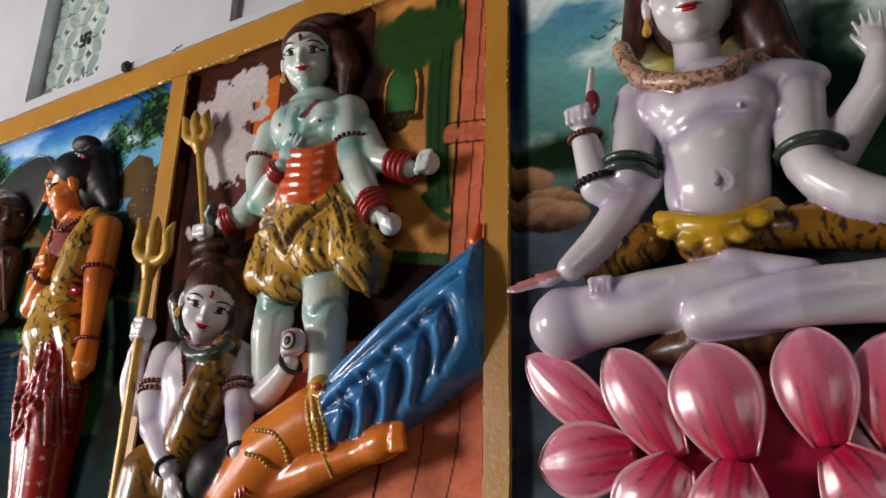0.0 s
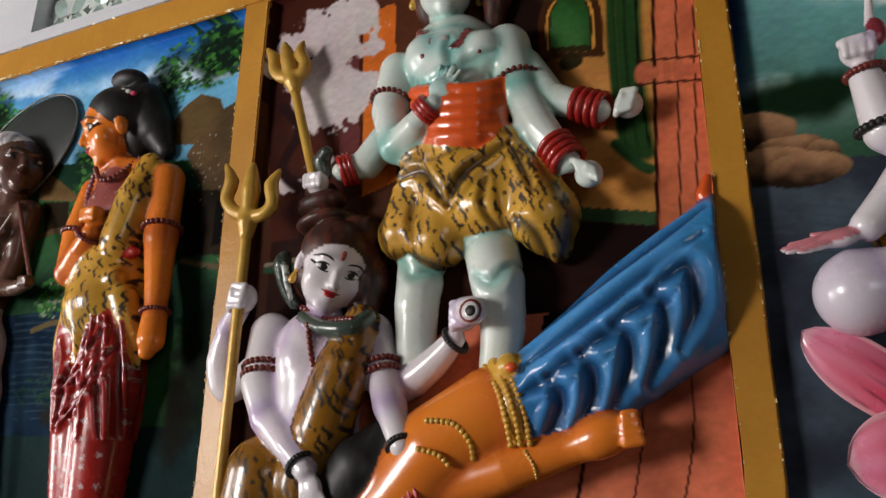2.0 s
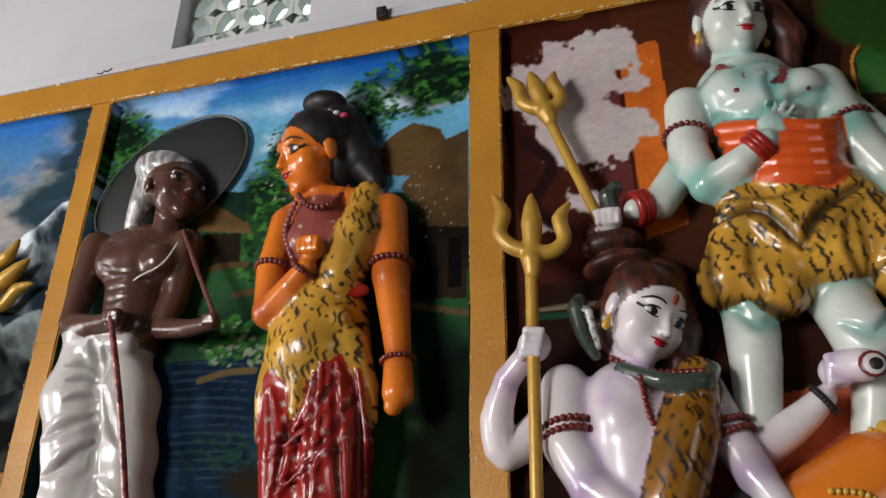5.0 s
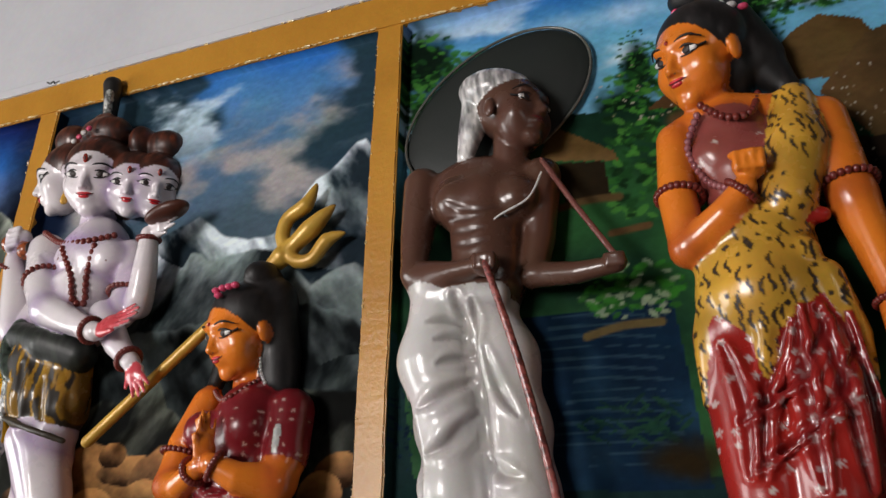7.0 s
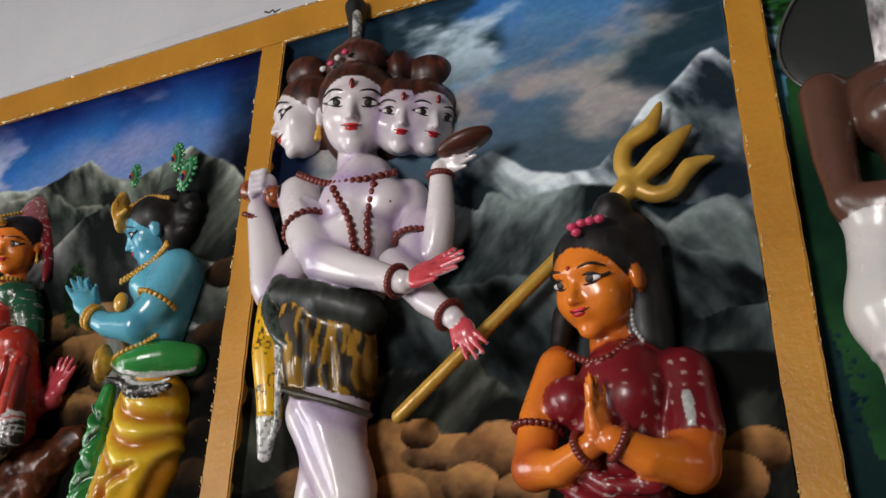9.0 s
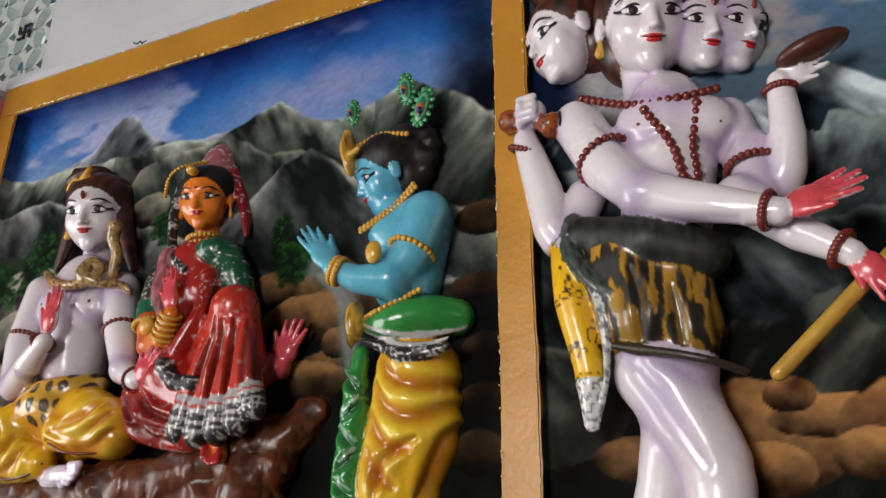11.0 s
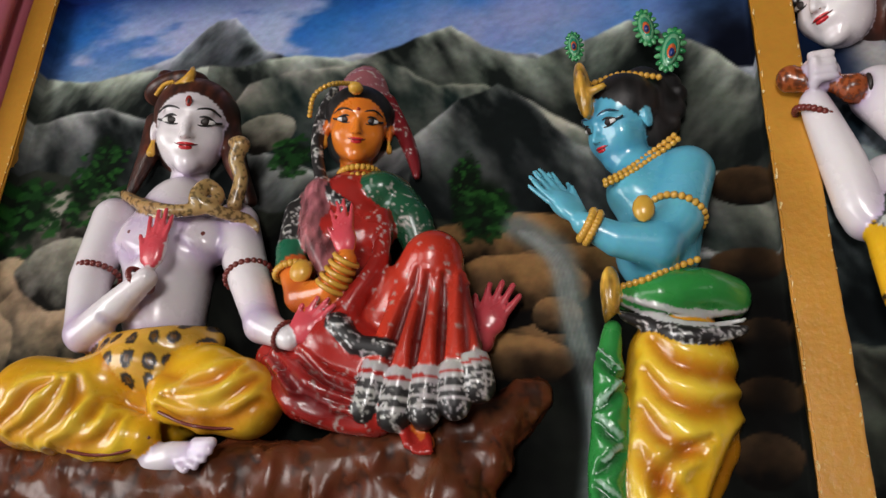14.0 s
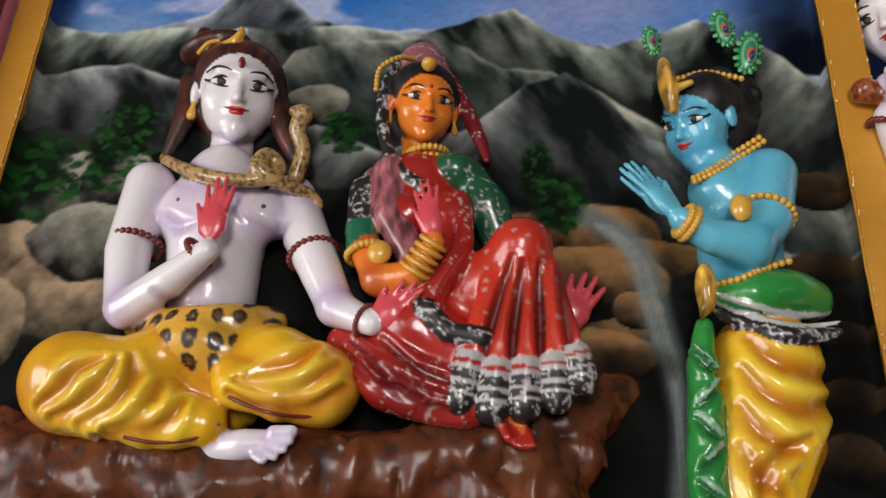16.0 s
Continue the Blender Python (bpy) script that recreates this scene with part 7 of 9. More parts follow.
s.fold(TEAL, ((-1.5, 2.059), (-1.446, 2.027), (-1.398, 2.077)), (0.10, 0.42, 0.37), 0.013, 0.006, 0.65, 1.7)
s.build("statue", "pale green many-armed standing relief figure in leopard skirt", "statue")

s = Sculpt(0.005)
s.tube(WHITE, 0.03, "", (-1.96, 1.72, 1.916, 0.11), (-1.947, 1.71, 1.712, 0.108))
s.ell((-1.978, 1.66, 1.877), (0.055, 0.055, 0.055), WHITE, 0.02, "")
at = s.head((-1.906, 1.68, 2.118), 0.222, WHITE, HAIR, drop=GILT, yaw=46, pitch=-24, roll=13, third=True)
s.tube(HAIR, 0.01, "streaked", (-1.86, 1.74, 2.224, 0.062), (-1.836, 1.74, 2.093, 0.057), (-1.842, 1.73, 1.984, 0.035))
s.ell((-1.956, 1.71, 2.268), (0.088, 0.07, 0.028), HAIR, 0.012, "streaked", (0, -8, 0))
s.ell((-1.968, 1.7, 2.322), (0.074, 0.05, 0.036), HAIR, 0.005, "streaked", (0, -8, 0))
s.ell((-1.981, 1.71, 2.365), (0.048, 0.04, 0.026), HAIR, 0.004, "streaked", (0, -8, 0))
s.tube(SERPENT, 0.004, "banded", (-1.958, 1.69, 2.405, 0.019), (-1.964, 1.68, 2.444, 0.025), (-1.944, 1.67, 2.462, 0.019))
s.tube(SERPENT, 0.004, "banded", (-2.023, 1.68, 2.035, 0.014), (-2.047, 1.67, 2.082, 0.018), (-2.055, 1.66, 2.143, 0.026), (-2.048, 1.66, 2.166, 0.018))
s.tube(SILVER, 0.002, "banded", (-2.012, 1.65, 2.042, 0.007), (-2.021, 1.64, 2.087, 0.01), (-2.029, 1.635, 2.133, 0.011))
s.tube(SERPENT, 0.004, "", (-1.965, 1.64, 1.99, 0.015), (-1.883, 1.61, 1.947, 0.02), (-1.801, 1.61, 1.941, 0.019), (-1.771, 1.65, 1.975, 0.014))
s.tube(SERPENT, 0.004, "", (-1.988, 1.64, 1.955, 0.009), (-1.99, 1.635, 1.917, 0.012), (-1.956, 1.64, 1.873, 0.006))
s.beads([(-1.987, 1.668, 2.021), (-1.903, 1.65, 1.979), (-1.792, 1.605, 1.96)], 0.0089, MALA, 1.7)
s.beads([(-1.924, 1.608, 1.957), (-1.917, 1.617, 1.894), (-1.905, 1.617, 1.851)], 0.0085, MALA, 1.7)
s.tube(OCHRESKIN, 0.02, "dark_hide", (-1.806, 1.67, 1.968, 0.045), (-1.836, 1.65, 1.853, 0.067), (-1.891, 1.65, 1.705, 0.071), (-1.943, 1.67, 1.574, 0.068))
s.tube(OCHRESKIN, 0.03, "dark_hide", (-2.078, 1.69, 1.602, 0.1), (-2.107, 1.69, 1.389, 0.104))
s.tube(WHITE, 0.014, "", (-2.1, 1.7, 1.966, 0.058), (-2.1, 1.67, 1.828, 0.053), (-2.048, 1.65, 1.737, 0.048))
s.tube(WHITE, 0.012, "", (-2.048, 1.65, 1.737, 0.048), (-1.958, 1.61, 1.663, 0.038), (-1.892, 1.59, 1.603, 0.026))
s.palm((-1.888, 1.59, 1.599), (-1.837, 1.59, 1.492), 0.055, WHITE, None, thumb=1)
s.tube(WHITE, 0.012, "", (-2.153, 1.75, 1.904, 0.047), (-2.245, 1.72, 1.827, 0.04), (-2.264, 1.7, 1.903, 0.04), (-2.233, 1.68, 1.991, 0.028))
s.fist((-2.158, 1.64, 2.057), 0.040, WHITE, (0.2, 0, 1), (1, 0, -0.1))
s.tube(WHITE, 0.01, "", (-2.233, 1.68, 1.991, 0.03), (-2.184, 1.66, 2.038, 0.028))
s.tube(WHITE, 0.014, "", (-1.801, 1.72, 1.949, 0.052), (-1.75, 1.69, 1.826, 0.044), (-1.717, 1.67, 1.754, 0.039))
s.tube(WHITE, 0.012, "", (-1.717, 1.67, 1.754, 0.039), (-1.663, 1.63, 1.658, 0.028))
s.palm((-1.66, 1.63, 1.646), (-1.637, 1.62, 1.524), 0.051, PALM, PALM, thumb=-1)
s.tube(WHITE, 0.012, "", (-1.775, 1.74, 1.864, 0.046), (-1.712, 1.73, 1.816, 0.046), (-1.619, 1.71, 1.863, 0.037), (-1.559, 1.69, 1.91, 0.026))
s.fist((-1.528, 1.67, 1.958), 0.037, WHITE, (0, 0, 1), (1, 0, 0))
s.ring((-1.619, 1.71, 1.863), (-1.548, 1.69, 1.914), 0.85, 0.033, BLACK, 0.0082, True)
s.tube(WHITE, 0.005, "", (-1.513, 1.65, 1.965, 0.034), (-1.486, 1.62, 1.956, 0.034))
s.bead((-1.475, 1.585, 1.947), (0.028, 0.006, 0.028), MALA)
s.bead((-1.474, 1.581, 1.946), (0.022, 0.005, 0.022), CLOTH)
s.bead((-1.472, 1.577, 1.945), (0.013, 0.004, 0.013), BLACK)
s.ring((-2.101, 1.69, 1.921), (-2.084, 1.66, 1.797), 0.42, 0.057, MALA, 0.0090, True)
s.ring((-1.785, 1.71, 1.917), (-1.737, 1.68, 1.796), 0.52, 0.049, MALA, 0.0086, True)
s.ring((-2.101, 1.69, 1.921), (-2.084, 1.66, 1.797), 0.6, 0.057, MALA, 0.0090, True)
s.ring((-1.785, 1.71, 1.917), (-1.737, 1.68, 1.796), 0.7, 0.049, MALA, 0.0086, True)
s.ring((-1.958, 1.61, 1.663), (-1.892, 1.59, 1.603), 0.75, 0.033, BLACK, 0.0081, True)
s.ring((-1.717, 1.67, 1.754), (-1.66, 1.63, 1.652), 0.9, 0.032, BLACK, 0.0081, True)
s.build("statue", "pale kneeling relief figure with serpents and topknot", "statue")

s = Sculpt(0.005)
s.tube(INDIGO, 0.03, "", (-1.395, 1.74, 1.756, 0.104), (-1.221, 1.725, 1.878, 0.106), (-1.067, 1.74, 1.984, 0.116), (-0.918, 1.78, 2.083, 0.132))
s.tube(INDIGO, 0.04, "", (-1.356, 1.74, 1.716, 0.079), (-1.19, 1.74, 1.809, 0.088), (-1.052, 1.75, 1.883, 0.082), (-0.967, 1.77, 1.93, 0.074))
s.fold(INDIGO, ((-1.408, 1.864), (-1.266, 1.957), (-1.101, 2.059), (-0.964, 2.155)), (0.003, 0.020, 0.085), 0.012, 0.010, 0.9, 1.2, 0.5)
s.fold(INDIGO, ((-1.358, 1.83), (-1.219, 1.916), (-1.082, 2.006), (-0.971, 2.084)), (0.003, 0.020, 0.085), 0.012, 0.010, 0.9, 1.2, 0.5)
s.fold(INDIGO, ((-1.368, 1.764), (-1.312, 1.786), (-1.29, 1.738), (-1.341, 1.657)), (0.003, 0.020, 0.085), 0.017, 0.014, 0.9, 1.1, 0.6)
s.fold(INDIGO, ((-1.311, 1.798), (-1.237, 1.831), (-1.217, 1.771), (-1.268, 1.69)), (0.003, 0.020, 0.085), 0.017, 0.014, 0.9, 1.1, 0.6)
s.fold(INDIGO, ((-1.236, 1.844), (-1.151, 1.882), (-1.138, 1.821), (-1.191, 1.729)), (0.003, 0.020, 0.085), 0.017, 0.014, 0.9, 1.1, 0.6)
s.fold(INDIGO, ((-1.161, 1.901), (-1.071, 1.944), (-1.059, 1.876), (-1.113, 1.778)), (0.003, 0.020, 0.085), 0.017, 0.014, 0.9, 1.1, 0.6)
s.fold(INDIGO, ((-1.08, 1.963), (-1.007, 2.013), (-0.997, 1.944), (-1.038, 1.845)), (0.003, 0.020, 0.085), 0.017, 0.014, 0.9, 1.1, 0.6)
s.tube(ORANGE, 0.03, "", (-1.471, 1.74, 1.733, 0.116), (-1.606, 1.72, 1.651, 0.116), (-1.721, 1.72, 1.524, 0.106))
s.tube(ORANGE, 0.014, "", (-1.6, 1.71, 1.562, 0.062), (-1.427, 1.69, 1.609, 0.052), (-1.285, 1.69, 1.649, 0.036))
s.ell((-1.215, 1.685, 1.672), (0.075, 0.045, 0.046), ORANGE, 0.02, "", (0, -18, 0))
for k in range(4):
    s.cap((-1.160, 1.655, 1.712 - 0.019 * k), (-1.140 + 0.004 * k, 1.66, 1.716 - 0.019 * k), 0.012, 0.011, ORANGE, 0.004)
s.tube(FLAME, 0.006, "", (-0.967, 1.72, 2.197, 0.018), (-0.955, 1.72, 2.237, 0.011))
s.tube(GILT, 0.004, "", (-1.458, 1.69, 1.842, 0.017), (-1.414, 1.65, 1.776, 0.021), (-1.401, 1.65, 1.714, 0.021), (-1.406, 1.7, 1.646, 0.016))
s.beads([(-1.483, 1.692, 1.838), (-1.43, 1.632, 1.775), (-1.41, 1.629, 1.712), (-1.406, 1.65, 1.648)], 0.0079, GILT, 1.7)
s.beads([(-1.45, 1.668, 1.841), (-1.407, 1.629, 1.773), (-1.389, 1.632, 1.712), (-1.384, 1.65, 1.648)], 0.0077, GILT, 1.7)
s.beads([(-1.427, 1.668, 1.848), (-1.387, 1.635, 1.773), (-1.371, 1.644, 1.713), (-1.362, 1.65, 1.648)], 0.0077, GILT, 1.7)
s.ell((-1.41, 1.66, 1.828), (0.033, 0.033, 0.033), GILT, 0.005, "")
s.bead((-1.392, 1.62, 1.82), (0.015, 0.01, 0.012), FLAME)
s.beads([(-1.591, 1.611, 1.711), (-1.53, 1.614, 1.703), (-1.495, 1.626, 1.666), (-1.492, 1.644, 1.626)], 0.0076, GILT, 1.7)
s.beads([(-1.603, 1.596, 1.648), (-1.56, 1.605, 1.636), (-1.539, 1.62, 1.613)], 0.0075, GILT, 1.7)
s.beads([(-1.373, 1.647, 1.642), (-1.355, 1.647, 1.612), (-1.357, 1.671, 1.585)], 0.0048, GILT, 1.7)
s.tube(BLACK, 0.02, "streaked", (-1.721, 1.71, 1.692, 0.054), (-1.793, 1.68, 1.612, 0.083), (-1.856, 1.69, 1.523, 0.081))
s.build("statue", "reclining orange relief figure wrapped in blue pleated cloth", "statue", right=-0.9465)

s = Sculpt(0.0045)
trident = tagged(new("trident"), "tall gold-painted trident held by kneeling figure", "trident")
s.tube(GILT, 0.004, "", (-2.165, 1.62, 1.454, 0.014), (-2.155, 1.62, 2.254, 0.016))
s.piece("shaft", trident, "", GOLD)
s = Sculpt(0.0045)
s.tube(GILT, 0.006, "", (-2.151, 1.615, 2.231, 0.02), (-2.151, 1.615, 2.266, 0.028), (-2.15, 1.615, 2.288, 0.02))
s.tube(GILT, 0.006, "", (-2.15, 1.615, 2.279, 0.019), (-2.149, 1.615, 2.36, 0.027), (-2.149, 1.615, 2.406, 0.019), (-2.148, 1.615, 2.443, 0.005))
s.tube(GILT, 0.006, "", (-2.15, 1.615, 2.284, 0.019), (-2.198, 1.615, 2.303, 0.02), (-2.231, 1.615, 2.347, 0.019), (-2.22, 1.615, 2.4, 0.021), (-2.246, 1.615, 2.456, 0.006))
s.tube(GILT, 0.006, "", (-2.15, 1.615, 2.284, 0.019), (-2.103, 1.615, 2.28, 0.019), (-2.071, 1.615, 2.308, 0.018), (-2.08, 1.615, 2.364, 0.02), (-2.055, 1.615, 2.405, 0.006))
s.piece("fork", trident, "", GOLD)

s = Sculpt(0.0045)
trident = tagged(new("trident"), "gold-painted trident with peeling paint behind it", "trident")
s.tube(GILT, 0.004, "", (-1.987, 1.69, 2.375, 0.014), (-2.112, 1.72, 2.742, 0.015))
s.piece("shaft", trident, "", GOLD)
s = Sculpt(0.0045)
s.tube(GILT, 0.006, "", (-2.103, 1.715, 2.721, 0.02), (-2.112, 1.715, 2.75, 0.028), (-2.117, 1.715, 2.768, 0.02))
s.tube(GILT, 0.006, "", (-2.115, 1.715, 2.761, 0.019), (-2.134, 1.715, 2.828, 0.027), (-2.146, 1.715, 2.866, 0.019), (-2.155, 1.715, 2.897, 0.005))
s.tube(GILT, 0.006, "", (-2.116, 1.715, 2.765, 0.019), (-2.151, 1.715, 2.772, 0.019), (-2.183, 1.715, 2.803, 0.019), (-2.19, 1.715, 2.849, 0.021), (-2.22, 1.715, 2.89, 0.006))
s.tube(GILT, 0.006, "", (-2.116, 1.715, 2.765, 0.019), (-2.084, 1.715, 2.77, 0.019), (-2.071, 1.715, 2.799, 0.019), (-2.091, 1.715, 2.844, 0.02), (-2.085, 1.715, 2.882, 0.006))
s.piece("fork", trident, "", GOLD)

s = Sculpt(0.0045)
trident = tagged(new("trident"), "gold-painted trident leaning across the mountain scene", "trident")
s.tube(GILT, 0.004, "", (-4.492, 1.68, 1.889, 0.016), (-3.976, 1.735, 2.371, 0.017))
s.piece("shaft", trident, "", GOLD)
s = Sculpt(0.0045)
s.tube(GILT, 0.006, "", (-3.994, 1.73, 2.352, 0.022), (-3.962, 1.73, 2.379, 0.03), (-3.943, 1.73, 2.396, 0.022))
s.tube(GILT, 0.006, "", (-3.951, 1.73, 2.389, 0.02), (-3.88, 1.73, 2.45, 0.028), (-3.84, 1.73, 2.485, 0.02), (-3.808, 1.73, 2.512, 0.005))
s.tube(GILT, 0.006, "", (-3.946, 1.73, 2.393, 0.02), (-3.968, 1.73, 2.44, 0.021), (-3.954, 1.73, 2.496, 0.02), (-3.9, 1.73, 2.529, 0.022), (-3.871, 1.73, 2.587, 0.007))
s.tube(GILT, 0.006, "", (-3.946, 1.73, 2.393, 0.02), (-3.913, 1.73, 2.358, 0.02), (-3.864, 1.73, 2.359, 0.019), (-3.823, 1.73, 2.408, 0.021), (-3.771, 1.73, 2.422, 0.006))
s.piece("fork", trident, "", GOLD)

# ---- panel of the lotus figure ----
s = Sculpt(0.005)
s.ell((-0.324, 1.72, 2.439), (0.25, 0.1, 0.07), WHITE, 0.03, "", (0, 0, 0))
s.tube(WHITE, 0.04, "", (-0.326, 1.72, 2.41, 0.126), (-0.337, 1.72, 2.211, 0.113))
s.ell((-0.406, 1.675, 2.417), (0.066, 0.066, 0.066), WHITE, 0.03, "")
s.ell((-0.25, 1.675, 2.383), (0.066, 0.066, 0.066), WHITE, 0.03, "")
at = s.head((-0.351, 1.69, 2.721), 0.264, WHITE, HAIR, drop=GILT, yaw=8, pitch=-14, third=True)
s.tube(HAIR, 0.012, "streaked", (-0.223, 1.75, 2.689, 0.069), (-0.184, 1.75, 2.566, 0.053), (-0.13, 1.75, 2.503, 0.018))
s.tube(HAIR, 0.012, "streaked", (-0.481, 1.75, 2.8, 0.051), (-0.514, 1.73, 2.644, 0.032))
s.tube((0.52, 0.30, 0.20), 0.005, "banded", (-0.524, 1.67, 2.613, 0.025), (-0.477, 1.64, 2.511, 0.024), (-0.376, 1.6, 2.445, 0.022), (-0.277, 1.6, 2.437, 0.02), (-0.221, 1.64, 2.485, 0.019), (-0.153, 1.69, 2.427, 0.01))
s.tube(WHITE, 0.014, "", (-0.502, 1.71, 2.475, 0.059), (-0.524, 1.68, 2.277, 0.048))
s.tube(WHITE, 0.014, "", (-0.551, 1.69, 2.228, 0.043), (-0.599, 1.67, 2.26, 0.046), (-0.622, 1.65, 2.377, 0.033))
s.fist((-0.628, 1.65, 2.439), 0.036, WHITE, (1, 0, 0.1), (0, 0, -1))
s.tube(WHITE, 0.004, "", (-0.6, 1.635, 2.49, 0.011), (-0.592, 1.635, 2.561, 0.008))
s.ell((-0.591, 1.63, 2.465), (0.020, 0.014, 0.034), (0.22, 0.03, 0.04), 0.004)
s.tube(WHITE, 0.014, "", (-0.5, 1.71, 2.269, 0.046), (-0.605, 1.67, 2.117, 0.043), (-0.665, 1.64, 2.054, 0.032))
s.palm((-0.673, 1.64, 2.041), (-0.817, 1.62, 2.014), 0.066, WHITE, (0.64, 0.22, 0.25), face=(0, -0.6, 1), thumb=1)
s.tube(WHITE, 0.014, "", (-0.149, 1.71, 2.393, 0.06), (-0.142, 1.69, 2.226, 0.05), (-0.057, 1.67, 2.13, 0.05), (0.036, 1.67, 2.094, 0.039))
s.tube(WHITE, 0.014, "", (-0.089, 1.74, 2.261, 0.049), (0.004, 1.71, 2.372, 0.041), (0.026, 1.69, 2.45, 0.026))
s.palm((0.023, 1.69, 2.444), (0.008, 1.68, 2.548), 0.055, WHITE, None, thumb=-1)
s.ring((-0.502, 1.71, 2.475), (-0.524, 1.68, 2.277), 0.9, 0.062, SERPENT, 0.0112, False)
s.ring((-0.502, 1.71, 2.475), (-0.524, 1.68, 2.277), 1.02, 0.060, SERPENT, 0.0112, False)
s.ring((-0.599, 1.67, 2.26), (-0.622, 1.65, 2.377), 0.1, 0.052, BLACK, 0.0095, True)
s.ring((-0.136, 1.7, 2.295), (-0.133, 1.69, 2.211), 0.5, 0.063, SERPENT, 0.0134, False)
s.ring((-0.607, 1.66, 2.302), (-0.622, 1.65, 2.392), 0.95, 0.038, MALA, 0.0082, True)
s.bead((-0.422, 1.615, 2.4), (0.008, 0.006, 0.008), CLOTH)
s.bead((-0.252, 1.612, 2.359), (0.007, 0.006, 0.007), CLOTH)
s.bead((-0.317, 1.615, 2.194), (0.012, 0.006, 0.016), (0.34, 0.24, 0.34))
s.tube((0.62, 0.34, 0.012), 0.010, "", (-0.455, 1.67, 2.150, 0.020), (-0.386, 1.635, 2.112, 0.026), (-0.32, 1.625, 2.095, 0.026), (-0.265, 1.64, 2.108, 0.022), (-0.219, 1.68, 2.144, 0.018))
for x, z in ((-0.43, 2.105), (-0.385, 2.075), (-0.33, 2.060), (-0.28, 2.072), (-0.24, 2.100)):
    s.ell((x, 1.632, z), (0.028, 0.016, 0.022), (0.62, 0.34, 0.012), 0.008)
    s.fold((0.62, 0.34, 0.012), ((x - 0.03, z - 0.012), (x, z - 0.030), (x + 0.03, z - 0.012)), (0.05, 0.022, 0.008), 0.007, 0.003, 0.9)
s.tube(OCHRESKIN, 0.015, "dark_hide", (-0.499, 1.72, 2.115, 0.05), (-0.622, 1.71, 2.061, 0.04))
s.tube(OCHRESKIN, 0.015, "dark_hide", (-0.385, 1.67, 2.081, 0.042), (-0.171, 1.71, 2.097, 0.048), (0.011, 1.72, 2.068, 0.051))
s.ell((-0.334, 1.73, 1.861), (0.2, 0.09, 0.057), (0.12, 0.05, 0.02), 0.02, "streaked", (0, -4, 0))
s.tube(WHITE, 0.02, "", (-0.686, 1.68, 1.934, 0.077), (-0.49, 1.66, 1.957, 0.07), (-0.288, 1.67, 1.978, 0.061))
s.tube(WHITE, 0.02, "", (-0.368, 1.64, 1.907, 0.052), (-0.178, 1.62, 1.921, 0.055), (0.011, 1.65, 1.922, 0.063))
s.ell((-0.696, 1.67, 1.929), (0.082, 0.082, 0.082), WHITE, 0.02, "")
s.tube(WHITE, 0.01, "", (-0.304, 1.65, 2.012, 0.036), (-0.165, 1.64, 1.977, 0.025))
s.fist((-0.578, 1.62, 1.99), 0.030, WHITE, (1, 0, 0), (0, 0, -1))
s.fold(WHITE, ((-0.44, 2.332), (-0.388, 2.325), (-0.286, 2.349), (-0.179, 2.338)), (0.36, 0.25, 0.46), 0.016, 0.006, 0.6, 1.7)
s.fold(WHITE, ((-0.436, 2.331), (-0.423, 2.248), (-0.41, 2.166)), (0.36, 0.25, 0.46), 0.014, 0.005, 0.6, 1.7)
s.fold(WHITE, ((-0.309, 2.216), (-0.299, 2.194), (-0.305, 2.175)), (0.36, 0.25, 0.46), 0.008, 0.003, 0.5, 1.6)
s.fold(WHITE, ((-0.43, 1.857), (-0.317, 1.864), (-0.199, 1.896), (-0.043, 1.905)), (0.36, 0.25, 0.46), 0.018, 0.004, 0.55, 1.6)
s.fold(WHITE, ((-0.583, 1.998), (-0.521, 1.965), (-0.434, 1.979)), (0.36, 0.25, 0.46), 0.018, 0.004, 0.55, 1.6)
s.fold(WHITE, ((-0.291, 1.918), (-0.194, 1.941), (-0.094, 1.945)), (0.36, 0.25, 0.46), 0.018, 0.004, 0.55, 1.6)
s.build("statue", "pale seated relief figure with serpent collar on lotus", "statue")

lotus = tagged(new("lotus_seat"), "pink painted lotus seat with two rows of petals", "lotus seat")
lotus.location = (-0.364, 1.72, 1.639)
s = Sculpt(0.007)
s.ell((-0.281, 1.75, 1.651), (0.34, 0.085, 0.17), (0.42, 0.008, 0.05), 0.01, "", (0, 0, 0))
core = s.piece("core", lotus)
core.location = -lotus.location
petal(lotus, (-0.693, 1.7, 1.766), 0.062, 0.153, -48)
petal(lotus, (-0.520, 1.66, 1.739), 0.071, 0.137, -29)
petal(lotus, (-0.357, 1.63, 1.731), 0.093, 0.122, -15)
petal(lotus, (-0.176, 1.64, 1.753), 0.078, 0.115, -6)
petal(lotus, (-0.043, 1.66, 1.738), 0.084, 0.110, 4)
petal(lotus, (0.084, 1.68, 1.715), 0.069, 0.089, 9)
petal(lotus, (-0.649, 1.66, 1.623), 0.084, 0.112, -97)
petal(lotus, (-0.493, 1.62, 1.539), 0.087, 0.093, -144)
petal(lotus, (-0.346, 1.6, 1.527), 0.078, 0.087, -168)
petal(lotus, (-0.115, 1.62, 1.556), 0.079, 0.084, 147)
petal(lotus, (0.017, 1.64, 1.567), 0.064, 0.067, 152)

